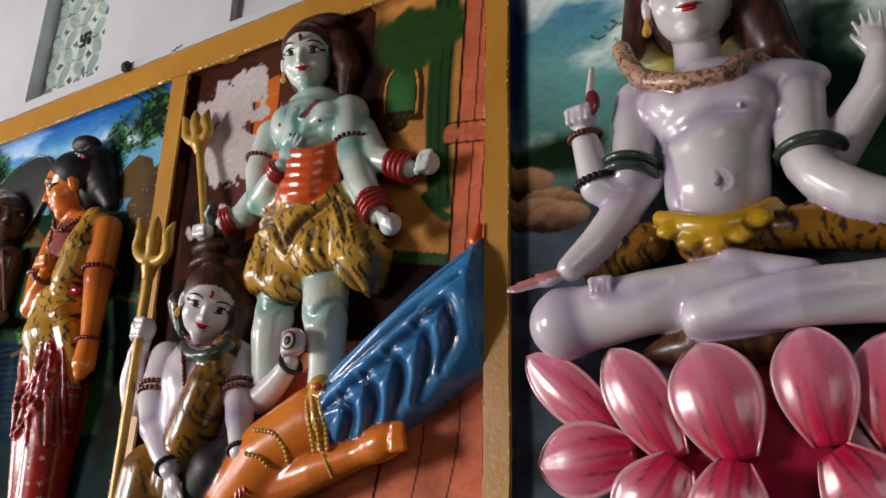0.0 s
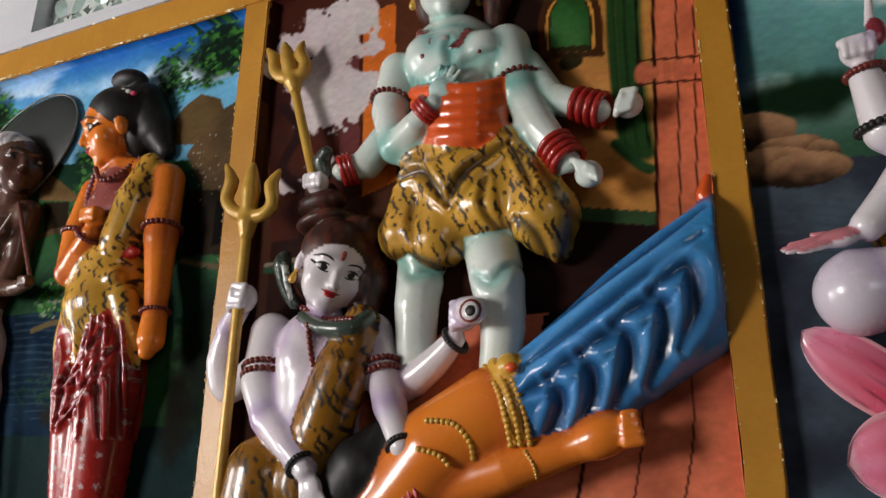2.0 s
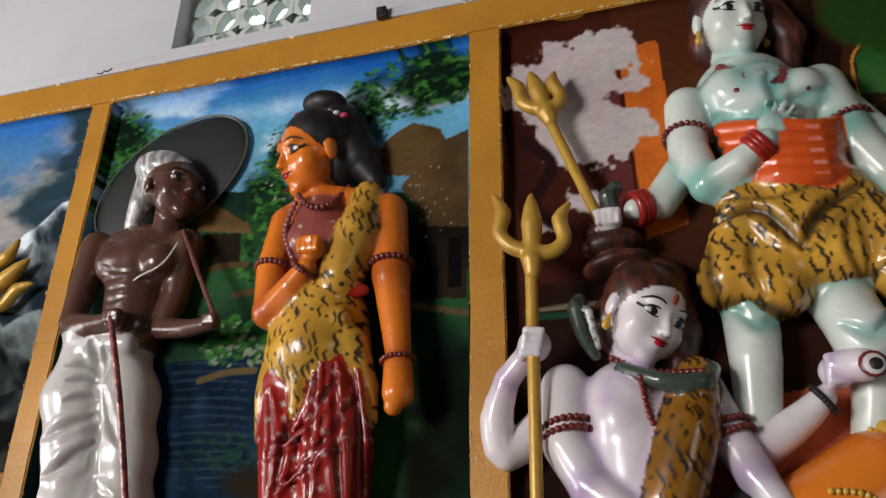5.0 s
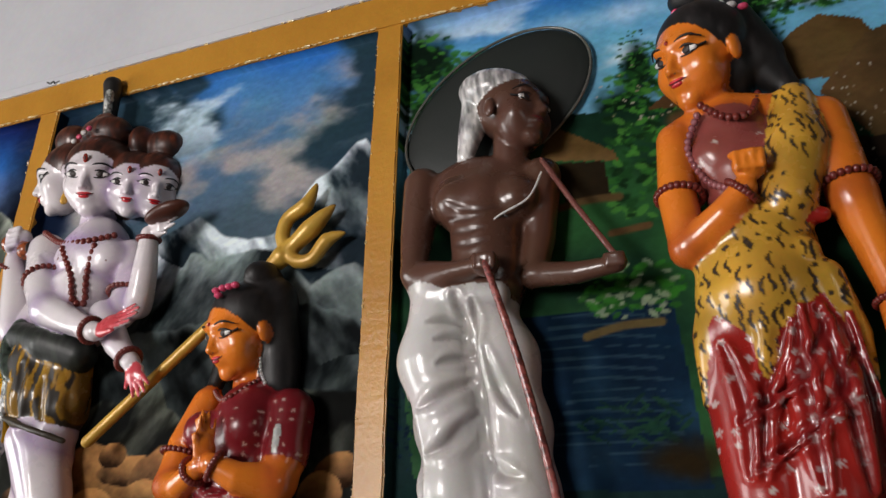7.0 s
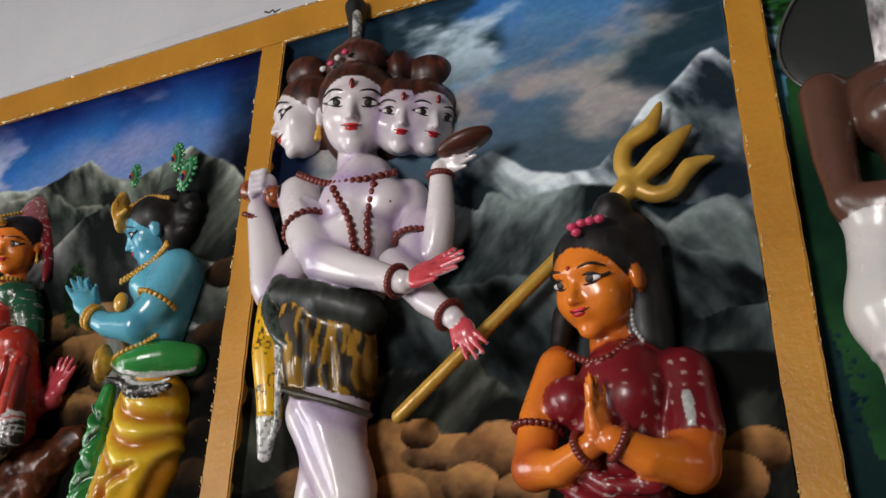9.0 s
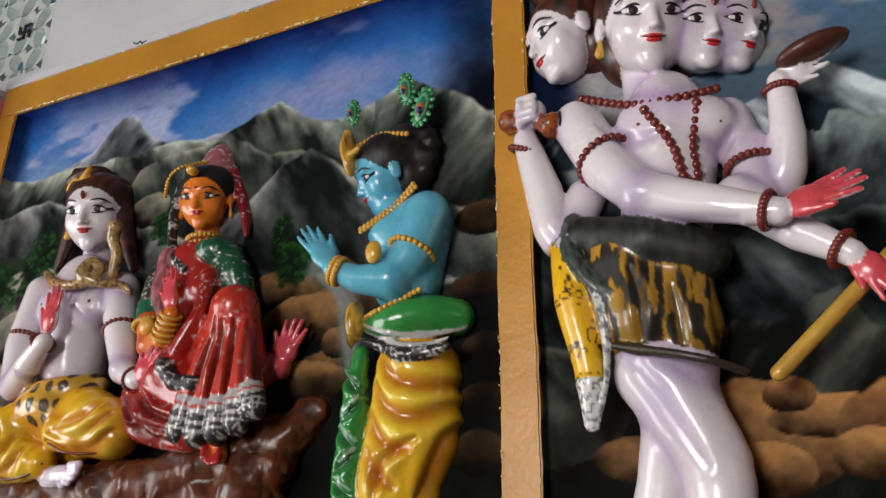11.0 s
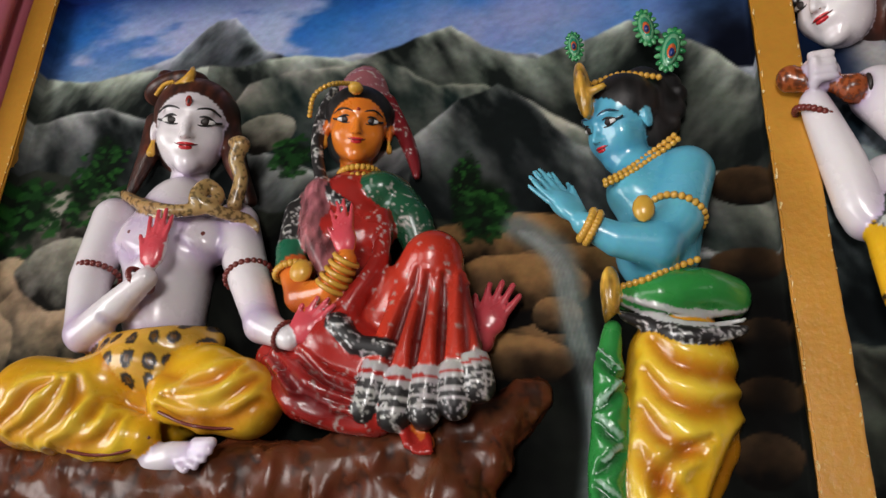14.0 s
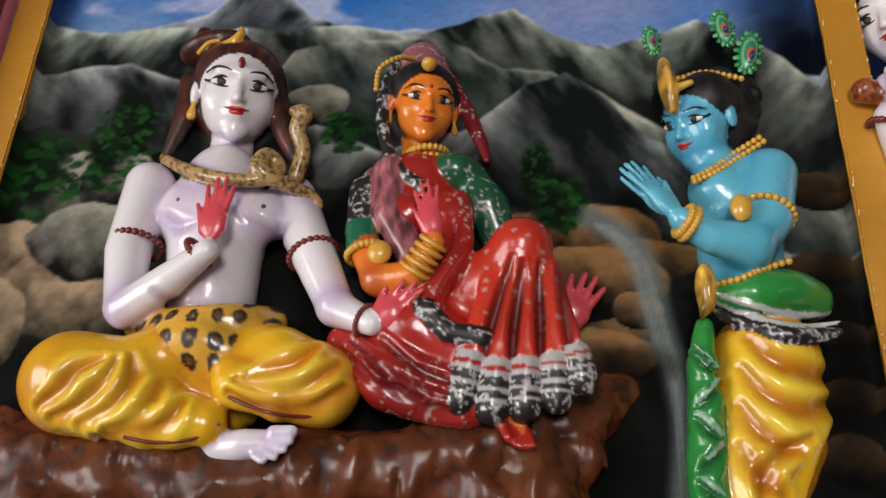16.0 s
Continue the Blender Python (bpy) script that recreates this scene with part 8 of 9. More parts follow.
# ---- painted panel backs ----
# grey mountains, boulders and a waterfall behind the seated couple
m = Mural(*PANELS[4])
m.sky((2.4, (0.10, 0.15, 0.24)), (2.75, (0.22, 0.29, 0.42)), (2.92, (0.06, 0.18, 0.38)), (3.1, (0.008, 0.025, 0.13)))
m.blob(-6.95, 2.4, 0.14, 0.9, (0.005, 0.015, 0.05), soft=0.8, ragged=0.2)
m.clouds(2.68, 3.0, (0.34, 0.36, 0.47), 0.44, 4)
m.blob(-5.55, 2.87, 0.42, 0.12, (0.30, 0.30, 0.42), soft=0.9, alpha=0.7)
m.blob(-5.1, 2.6, 0.2, 0.7, (0.006, 0.012, 0.03), soft=0.8, ragged=0.2)
m.ridge([(-7.047, 2.782), (-6.831, 2.734), (-6.683, 2.822), (-6.530, 2.866), (-6.423, 2.960), (-6.369, 2.966), (-6.267, 2.846), (-6.141, 2.802), (-5.774, 2.793), (-5.309, 2.706), (-5.050, 2.658)], (0.40, 0.42, 0.45), (0.022, 0.028, 0.03), depth=0.10, jag=0.03, seed=1, crest=0.03, veins=0.75)
m.ridge([(-6.263, 2.816), (-6.025, 2.790), (-5.880, 2.824), (-5.759, 2.858), (-5.673, 2.781), (-5.544, 2.726), (-5.452, 2.767), (-5.319, 2.810), (-5.223, 2.761), (-5.133, 2.716), (-5.053, 2.628)], (0.44, 0.47, 0.42), (0.020, 0.026, 0.024), depth=0.10, jag=0.03, seed=5, crest=0.025, veins=0.75)
m.ridge([(-6.360, 2.631), (-6.295, 2.747), (-6.198, 2.779), (-6.023, 2.771), (-5.875, 2.740), (-5.786, 2.672), (-5.670, 2.676), (-5.560, 2.613), (-5.457, 2.539), (-5.335, 2.464), (-5.081, 2.349)], (0.37, 0.37, 0.33), (0.022, 0.038, 0.036), depth=0.10, jag=0.03, seed=8, crest=0.02, veins=0.75)
m.ridge([(-7.036, 2.655), (-6.893, 2.687), (-6.704, 2.706), (-6.534, 2.650), (-6.268, 2.556), (-6.067, 2.464), (-5.862, 2.521), (-5.734, 2.642), (-5.638, 2.667), (-5.530, 2.573), (-5.458, 2.493), (-5.375, 2.458), (-5.211, 2.216)], (0.35, 0.36, 0.35), (0.016, 0.022, 0.022), depth=0.10, jag=0.03, seed=11, crest=0.02, veins=0.75)
m.ridge([(-7.020, 2.512), (-6.880, 2.546), (-6.651, 2.468), (-6.279, 2.369), (-5.754, 2.311), (-5.334, 2.211), (-5.098, 2.184)], (0.05, 0.055, 0.045), (0.008, 0.010, 0.009), depth=0.3, jag=0.04, seed=15)
m.rock(-6.768, 2.342, 0.150, 0.112, (0.30, 0.29, 0.25), (0.018, 0.016, 0.012), 1, 0)
m.rock(-6.664, 2.380, 0.090, 0.080, (0.30, 0.29, 0.25), (0.018, 0.016, 0.012), 2, 0)
m.rock(-6.841, 2.144, 0.180, 0.123, (0.36, 0.29, 0.21), (0.018, 0.018, 0.013), 3, 0)
m.rock(-6.735, 2.084, 0.150, 0.134, (0.36, 0.29, 0.21), (0.018, 0.018, 0.013), 4, 0)
m.rock(-6.661, 2.224, 0.180, 0.101, (0.30, 0.29, 0.25), (0.018, 0.016, 0.012), 5, 0)
m.rock(-6.919, 2.019, 0.120, 0.134, (0.36, 0.29, 0.21), (0.018, 0.018, 0.013), 6, 0)
m.rock(-6.232, 2.585, 0.078, 0.060, (0.30, 0.29, 0.25), (0.018, 0.016, 0.012), 7, 0)
m.rock(-5.632, 2.247, 0.179, 0.080, (0.32, 0.21, 0.11), (0.010, 0.008, 0.006), 11, 0)
m.rock(-5.478, 2.194, 0.120, 0.045, (0.32, 0.21, 0.11), (0.010, 0.008, 0.006), 12, 0)
m.rock(-5.560, 2.034, 0.070, 0.050, (0.32, 0.21, 0.11), (0.010, 0.008, 0.006), 13, 0)
m.rock(-5.602, 2.145, 0.160, 0.080, (0.32, 0.21, 0.11), (0.010, 0.008, 0.006), 14, 0)
m.rock(-5.104, 2.354, 0.070, 0.045, (0.12, 0.08, 0.045), (0.010, 0.008, 0.006), 15, 0)
m.rock(-5.121, 2.175, 0.070, 0.040, (0.12, 0.08, 0.045), (0.010, 0.008, 0.006), 16, 0)
m.rock(-5.113, 2.030, 0.060, 0.035, (0.12, 0.08, 0.045), (0.010, 0.008, 0.006), 17, 0)
m.rock(-5.115, 1.906, 0.060, 0.040, (0.12, 0.08, 0.045), (0.010, 0.008, 0.006), 18, 0)
m.rock(-5.506, 2.079, 0.050, 0.040, (0.32, 0.21, 0.11), (0.010, 0.008, 0.006), 19, 0)
m.rock(-5.127, 1.791, 0.060, 0.050, (0.12, 0.08, 0.045), (0.010, 0.008, 0.006), 20, 0)
m.rock(-5.712, 1.985, 0.240, 0.060, (0.32, 0.21, 0.11), (0.010, 0.008, 0.006), 21, 0)
m.blob(-6.671, 2.508, 0.080, 0.120, (0.008, 0.022, 0.009), soft=0.5)
m.dabs(-6.671, 2.508, 0.080, 0.120, 70, 0.0140, ((0.02, 0.07, 0.02), (0.035, 0.11, 0.03), (0.012, 0.04, 0.014)), 225)
m.blob(-6.712, 2.442, 0.067, 0.100, (0.008, 0.022, 0.009), soft=0.5)
m.dabs(-6.712, 2.442, 0.067, 0.100, 70, 0.0157, ((0.02, 0.07, 0.02), (0.035, 0.11, 0.03), (0.012, 0.04, 0.014)), 200)
m.blob(-6.863, 2.393, 0.095, 0.112, (0.008, 0.022, 0.009), soft=0.5)
m.dabs(-6.863, 2.393, 0.095, 0.112, 70, 0.0221, ((0.02, 0.07, 0.02), (0.035, 0.11, 0.03), (0.012, 0.04, 0.014)), 130)
m.blob(-6.146, 2.514, 0.067, 0.060, (0.008, 0.022, 0.009), soft=0.5)
m.dabs(-6.146, 2.514, 0.067, 0.060, 70, 0.0157, ((0.02, 0.07, 0.02), (0.035, 0.11, 0.03), (0.012, 0.04, 0.014)), 480)
m.blob(-5.710, 2.394, 0.040, 0.100, (0.008, 0.022, 0.009), soft=0.5)
m.dabs(-5.710, 2.394, 0.040, 0.100, 70, 0.0070, ((0.02, 0.07, 0.02), (0.035, 0.11, 0.03), (0.012, 0.04, 0.014)), 730)
m.blob(-5.663, 2.325, 0.067, 0.080, (0.008, 0.022, 0.009), soft=0.5)
m.dabs(-5.663, 2.325, 0.067, 0.080, 70, 0.0157, ((0.02, 0.07, 0.02), (0.035, 0.11, 0.03), (0.012, 0.04, 0.014)), 760)
m.stroke([(-5.589, 2.289), (-5.504, 2.226), (-5.479, 2.128), (-5.461, 2.023), (-5.432, 1.923), (-5.423, 1.830), (-5.439, 1.699)], 0.0480, (0.17, 0.20, 0.20), alpha=0.8, soft=0.8)
m.stroke([(-5.581, 2.274), (-5.518, 2.200), (-5.495, 2.104), (-5.471, 1.999), (-5.445, 1.900), (-5.441, 1.699)], 0.010, (0.36, 0.38, 0.37), alpha=0.22)
m.stroke([(-5.571, 2.272), (-5.509, 2.199), (-5.486, 2.102), (-5.462, 1.998), (-5.437, 1.900), (-5.433, 1.699)], 0.008, (0.36, 0.38, 0.37), alpha=0.22)
m.stroke([(-5.560, 2.270), (-5.498, 2.197), (-5.475, 2.101), (-5.452, 1.997), (-5.427, 1.899), (-5.424, 1.699)], 0.008, (0.36, 0.38, 0.37), alpha=0.22)
m.stroke([(-5.550, 2.268), (-5.488, 2.196), (-5.466, 2.100), (-5.443, 1.996), (-5.419, 1.898), (-5.416, 1.698)], 0.008, (0.36, 0.38, 0.37), alpha=0.22)
# shade to the right of the figures, painted dark over the mural
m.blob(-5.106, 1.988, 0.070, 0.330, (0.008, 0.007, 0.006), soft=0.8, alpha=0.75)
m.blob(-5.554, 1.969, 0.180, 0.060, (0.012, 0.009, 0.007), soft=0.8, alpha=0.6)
m.build("mural of grey mountains, boulders and waterfall under blue sky")
# storm clouds and a snowy range
m = Mural(*PANELS[3])
m.sky((2.3, (0.10, 0.13, 0.15)), (2.6, (0.12, 0.17, 0.21)), (2.9, (0.14, 0.26, 0.40)), (3.1, (0.06, 0.20, 0.42)))
m.clouds(2.5, 3.0, (0.34, 0.33, 0.33), 0.43, 3, 2.0, 2.2)
m.clouds(2.55, 3.15, (0.045, 0.085, 0.11), 0.56, 9, 1.7, 2.2)
m.clouds(2.85, 3.15, (0.46, 0.54, 0.60), 0.46, 14, 2.5, 2.6)
m.blob(-4.926, 2.747, 0.120, 0.447, (0.012, 0.03, 0.07), soft=0.8, ragged=0.3)
m.ridge([(-4.980, 2.552), (-4.477, 2.508), (-4.365, 2.553), (-4.303, 2.564), (-4.213, 2.504), (-4.113, 2.468), (-4.031, 2.466), (-3.958, 2.544), (-3.899, 2.617), (-3.858, 2.631), (-3.785, 2.708), (-3.743, 2.737), (-3.710, 2.687), (-3.648, 2.592)], (0.58, 0.63, 0.66), (0.035, 0.055, 0.070), depth=0.14, jag=0.035, seed=2, crest=0.06, veins=1.3)
m.ridge([(-4.966, 2.442), (-4.409, 2.320), (-4.318, 2.461), (-4.230, 2.413), (-4.115, 2.437), (-3.994, 2.414), (-3.888, 2.293), (-3.753, 2.325), (-3.656, 2.280)], (0.28, 0.32, 0.32), (0.016, 0.026, 0.030), depth=0.14, jag=0.05, seed=7, crest=0.04, veins=1.2)
m.ridge([(-4.943, 2.269), (-4.560, 2.189), (-4.407, 2.229), (-4.290, 2.242), (-4.179, 2.198), (-4.046, 2.207), (-3.869, 2.235), (-3.667, 2.128)], (0.18, 0.21, 0.21), (0.010, 0.016, 0.018), depth=0.2, jag=0.05, seed=12, crest=0.03, veins=1.0)
m.ridge([(-4.627, 1.994), (-4.462, 2.036), (-4.361, 2.081), (-4.319, 1.996), (-4.225, 1.937), (-4.133, 2.005), (-3.680, 1.964)], (0.13, 0.14, 0.12), (0.016, 0.018, 0.016), depth=0.15, jag=0.05, seed=17, crest=0.03, veins=1.6)
m.rock(-4.540, 1.791, 0.140, 0.112, (0.40, 0.25, 0.12), (0.05, 0.026, 0.010), 1, 0)
m.rock(-4.400, 1.822, 0.120, 0.045, (0.40, 0.25, 0.12), (0.05, 0.026, 0.010), 2, 0)
m.rock(-4.293, 1.806, 0.120, 0.090, (0.40, 0.25, 0.12), (0.05, 0.026, 0.010), 3, 0)
m.rock(-4.485, 1.864, 0.050, 0.035, (0.40, 0.25, 0.12), (0.05, 0.026, 0.010), 4, 0)
m.rock(-4.358, 1.748, 0.070, 0.050, (0.40, 0.25, 0.12), (0.05, 0.026, 0.010), 5, 0)
m.rock(-3.764, 1.794, 0.070, 0.045, (0.40, 0.25, 0.12), (0.05, 0.026, 0.010), 6, 0)
m.rock(-3.811, 1.743, 0.060, 0.050, (0.40, 0.25, 0.12), (0.05, 0.026, 0.010), 7, 0)
m.rock(-4.536, 1.729, 0.080, 0.050, (0.40, 0.25, 0.12), (0.05, 0.026, 0.010), 8, 0)
m.rock(-4.242, 1.733, 0.060, 0.040, (0.40, 0.25, 0.12), (0.05, 0.026, 0.010), 9, 0)
m.rock(-4.748, 1.759, 0.140, 0.050, (0.40, 0.25, 0.12), (0.05, 0.026, 0.010), 10, 0)
# shade in the lower left, put into the mural's colour
m.blob(-4.821, 1.841, 0.180, 0.160, (0.010, 0.008, 0.006), soft=0.8, alpha=0.7)
m.build("mural of snowy mountains under dark clouds")
# village with thatched roofs, trees and a pond
m = Mural(*PANELS[2])
m.sky((1.6, (0.02, 0.05, 0.05)), (2.35, (0.04, 0.10, 0.10)), (2.6, (0.16, 0.32, 0.40)), (2.85, (0.20, 0.40, 0.52)), (3.1, (0.03, 0.16, 0.38)))
m.clouds(2.75, 3.05, (0.50, 0.58, 0.64), 0.52, 6, 2.4, 2.4)
m.blob(-2.98, 2.97, 0.32, 0.07, (0.46, 0.57, 0.66), soft=0.9, alpha=0.6)
m.blob(-3.574, 2.923, 0.120, 0.157, (0.010, 0.035, 0.018), soft=0.6, ragged=0.7)
m.dabs(-3.574, 2.923, 0.120, 0.157, 130, 0.0160, ((0.03, 0.10, 0.035), (0.06, 0.18, 0.05), (0.015, 0.05, 0.02), (0.10, 0.24, 0.07)), 270)
m.blob(-3.435, 2.877, 0.134, 0.089, (0.010, 0.035, 0.018), soft=0.6, ragged=0.7)
m.dabs(-3.435, 2.877, 0.134, 0.089, 80, 0.0179, ((0.03, 0.10, 0.035), (0.06, 0.18, 0.05), (0.015, 0.05, 0.02), (0.10, 0.24, 0.07)), 330)
m.blob(-2.525, 2.962, 0.220, 0.120, (0.010, 0.035, 0.018), soft=0.6, ragged=0.7)
m.dabs(-2.525, 2.962, 0.220, 0.120, 220, 0.0160, ((0.03, 0.10, 0.035), (0.06, 0.18, 0.05), (0.015, 0.05, 0.02), (0.10, 0.24, 0.07)), 800)
m.blob(-2.401, 2.999, 0.140, 0.120, (0.010, 0.035, 0.018), soft=0.6, ragged=0.7)
m.dabs(-2.401, 2.999, 0.140, 0.120, 120, 0.0160, ((0.03, 0.10, 0.035), (0.06, 0.18, 0.05), (0.015, 0.05, 0.02), (0.10, 0.24, 0.07)), 870)
m.blob(-2.959, 2.795, 0.050, 0.120, (0.010, 0.035, 0.018), soft=0.6, ragged=0.7)
m.dabs(-2.959, 2.795, 0.050, 0.120, 110, 0.0080, ((0.03, 0.10, 0.035), (0.06, 0.18, 0.05), (0.015, 0.05, 0.02), (0.10, 0.24, 0.07)), 560)
m.blob(-2.972, 2.618, 0.120, 0.179, (0.010, 0.035, 0.018), soft=0.6, ragged=0.7)
m.dabs(-2.972, 2.618, 0.120, 0.179, 160, 0.0160, ((0.03, 0.10, 0.035), (0.06, 0.18, 0.05), (0.015, 0.05, 0.02), (0.10, 0.24, 0.07)), 545)
m.blob(-2.983, 2.451, 0.120, 0.120, (0.010, 0.035, 0.018), soft=0.6, ragged=0.7)
m.dabs(-2.983, 2.451, 0.120, 0.120, 120, 0.0160, ((0.03, 0.10, 0.035), (0.06, 0.18, 0.05), (0.015, 0.05, 0.02), (0.10, 0.24, 0.07)), 530)
m.blob(-2.666, 2.866, 0.085, 0.100, (0.010, 0.035, 0.018), soft=0.6, ragged=0.7)
m.dabs(-2.666, 2.866, 0.085, 0.100, 80, 0.0113, ((0.03, 0.10, 0.035), (0.06, 0.18, 0.05), (0.015, 0.05, 0.02), (0.10, 0.24, 0.07)), 720)
m.area([(-3.583, 2.750), (-2.351, 2.562), (-2.352, 1.738), (-3.562, 1.770), (-3.635, 2.230)], (0.02, 0.065, 0.04), light=(0.05, 0.14, 0.06))
m.dabs(-2.947, 2.653, 0.100, 0.120, 120, 0.0160, ((0.03, 0.10, 0.035), (0.06, 0.18, 0.05), (0.015, 0.05, 0.02), (0.10, 0.24, 0.07)), 563)
m.dabs(-2.968, 2.486, 0.112, 0.140, 120, 0.0179, ((0.03, 0.10, 0.035), (0.06, 0.18, 0.05), (0.015, 0.05, 0.02), (0.10, 0.24, 0.07)), 543)
m.dabs(-3.628, 2.757, 0.126, 0.134, 60, 0.0253, ((0.03, 0.10, 0.035), (0.06, 0.18, 0.05), (0.015, 0.05, 0.02), (0.10, 0.24, 0.07)), 233)
m.area([(-2.695, 2.672), (-2.593, 2.791), (-2.524, 2.828), (-2.438, 2.793), (-2.389, 2.678), (-2.366, 2.619)], (0.13, 0.085, 0.04), light=(0.17, 0.12, 0.06))
m.area([(-2.556, 2.612), (-2.438, 2.744), (-2.349, 2.776), (-2.353, 2.440), (-2.441, 2.435)], (0.12, 0.085, 0.045), light=(0.16, 0.11, 0.06))
m.area([(-2.537, 2.483), (-2.352, 2.457), (-2.355, 2.244), (-2.519, 2.261)], (0.035, 0.024, 0.015), light=(0.06, 0.045, 0.03))
m.area([(-2.488, 2.424), (-2.441, 2.418), (-2.439, 2.253), (-2.485, 2.258)], (0.012, 0.009, 0.007))
m.area([(-2.409, 2.431), (-2.370, 2.426), (-2.370, 2.278), (-2.408, 2.282)], (0.01, 0.008, 0.006))
m.stroke([(-2.519, 2.245), (-2.427, 2.220), (-2.356, 2.205)], 0.0120, (0.16, 0.13, 0.08))
m.area([(-3.231, 2.558), (-3.196, 2.661), (-3.039, 2.551), (-3.027, 2.521)], (0.15, 0.105, 0.045), light=(0.2, 0.14, 0.07))
m.area([(-3.190, 2.543), (-3.064, 2.526), (-3.052, 2.414), (-3.163, 2.418)], (0.05, 0.038, 0.02))
m.stroke([(-3.218, 2.406), (-3.126, 2.423), (-3.034, 2.421)], 0.0140, (0.14, 0.10, 0.05))
m.stroke([(-3.060, 2.326), (-2.971, 2.334)], 0.0120, (0.15, 0.10, 0.05))
m.blob(-2.869, 2.603, 0.060, 0.060, (0.13, 0.09, 0.05), soft=0.6)
m.area([(-2.947, 2.653), (-2.877, 2.701), (-2.799, 2.631)], (0.14, 0.09, 0.045))
m.area([(-3.324, 2.136), (-2.935, 2.139), (-2.895, 1.726), (-3.287, 1.734)], (0.012, 0.042, 0.075), light=(0.04, 0.10, 0.15), seed=4)
m.stroke([(-3.213, 2.128), (-3.106, 2.126), (-3.000, 2.112)], 0.0044, (0.10, 0.17, 0.20), alpha=0.3)
m.stroke([(-3.224, 2.103), (-3.067, 2.098), (-2.967, 2.084)], 0.0049, (0.10, 0.17, 0.20), alpha=0.3)
m.stroke([(-3.234, 2.077), (-3.134, 2.077), (-2.984, 2.060)], 0.0044, (0.10, 0.17, 0.20), alpha=0.3)
m.stroke([(-3.244, 2.052), (-3.096, 2.049), (-2.951, 2.033)], 0.0022, (0.10, 0.17, 0.20), alpha=0.3)
m.stroke([(-3.255, 2.027), (-3.058, 2.021), (-2.969, 2.010)], 0.0044, (0.10, 0.17, 0.20), alpha=0.3)
m.stroke([(-3.265, 2.003), (-3.124, 2.001), (-2.986, 1.986)], 0.0044, (0.10, 0.17, 0.20), alpha=0.3)
m.stroke([(-3.168, 1.972), (-3.086, 1.974), (-2.954, 1.960)], 0.0044, (0.10, 0.17, 0.20), alpha=0.3)
m.stroke([(-3.178, 1.948), (-3.049, 1.947), (-2.971, 1.937)], 0.0022, (0.10, 0.17, 0.20), alpha=0.3)
m.stroke([(-3.189, 1.924), (-3.113, 1.927), (-2.939, 1.912)], 0.0044, (0.10, 0.17, 0.20), alpha=0.3)
m.stroke([(-3.199, 1.901), (-3.076, 1.901), (-2.956, 1.890)], 0.0044, (0.10, 0.17, 0.20), alpha=0.3)
m.stroke([(-3.209, 1.877), (-3.040, 1.876), (-2.973, 1.867)], 0.0044, (0.10, 0.17, 0.20), alpha=0.3)
m.stroke([(-3.219, 1.854), (-3.103, 1.855), (-2.942, 1.843)], 0.0044, (0.10, 0.17, 0.20), alpha=0.3)
m.stroke([(-3.229, 1.831), (-3.067, 1.831), (-2.959, 1.821)], 0.0044, (0.10, 0.17, 0.20), alpha=0.3)
m.stroke([(-3.136, 1.804), (-3.031, 1.807), (-2.927, 1.798)], 0.0022, (0.10, 0.17, 0.20), alpha=0.3)
m.stroke([(-3.146, 1.782), (-3.094, 1.786), (-2.944, 1.776)], 0.0022, (0.10, 0.17, 0.20), alpha=0.3)
m.dabs(-3.025, 2.179, 0.120, 0.080, 110, 0.0160, ((0.04, 0.14, 0.03), (0.06, 0.20, 0.04), (0.25, 0.30, 0.22)), 5)
m.stroke([(-3.134, 2.074), (-3.049, 2.092), (-2.964, 2.093)], 0.0134, (0.15, 0.12, 0.06))
m.dabs(-3.039, 1.870, 0.120, 0.060, 60, 0.0200, ((0.02, 0.06, 0.05), (0.03, 0.09, 0.06)), 9, flat=0.25)
m.dabs(-2.444, 1.983, 0.060, 0.280, 120, 0.0090, ((0.012, 0.04, 0.012), (0.02, 0.07, 0.02)), 12, flat=0.25)
m.blob(-2.473, 1.820, 0.090, 0.220, (0.02, 0.016, 0.008), soft=0.7)
m.blob(-2.932, 1.781, 0.100, 0.060, (0.05, 0.035, 0.012), soft=0.7)
m.dabs(-3.592, 1.893, 0.030, 0.120, 40, 0.0080, ((0.01, 0.03, 0.06), (0.02, 0.05, 0.09)), 14)
m.dabs(-2.472, 2.581, 0.060, 0.100, 50, 0.0025, ((0.4, 0.38, 0.34), (0.3, 0.27, 0.22)), 831)
m.dabs(-2.952, 2.713, 0.120, 0.100, 30, 0.0050, ((0.4, 0.38, 0.34), (0.3, 0.27, 0.22)), 561)
m.dabs(-2.682, 2.345, 0.120, 0.100, 10, 0.0050, ((0.4, 0.38, 0.34), (0.3, 0.27, 0.22)), 701)
m.dabs(-2.440, 2.487, 0.060, 0.100, 30, 0.0025, ((0.4, 0.38, 0.34), (0.3, 0.27, 0.22)), 851)
# shaded side right of the woman, darkened in the painted colour
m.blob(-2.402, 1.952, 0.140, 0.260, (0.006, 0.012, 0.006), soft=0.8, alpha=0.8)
m.build("mural of thatched huts, trees and pond, paint flaking")
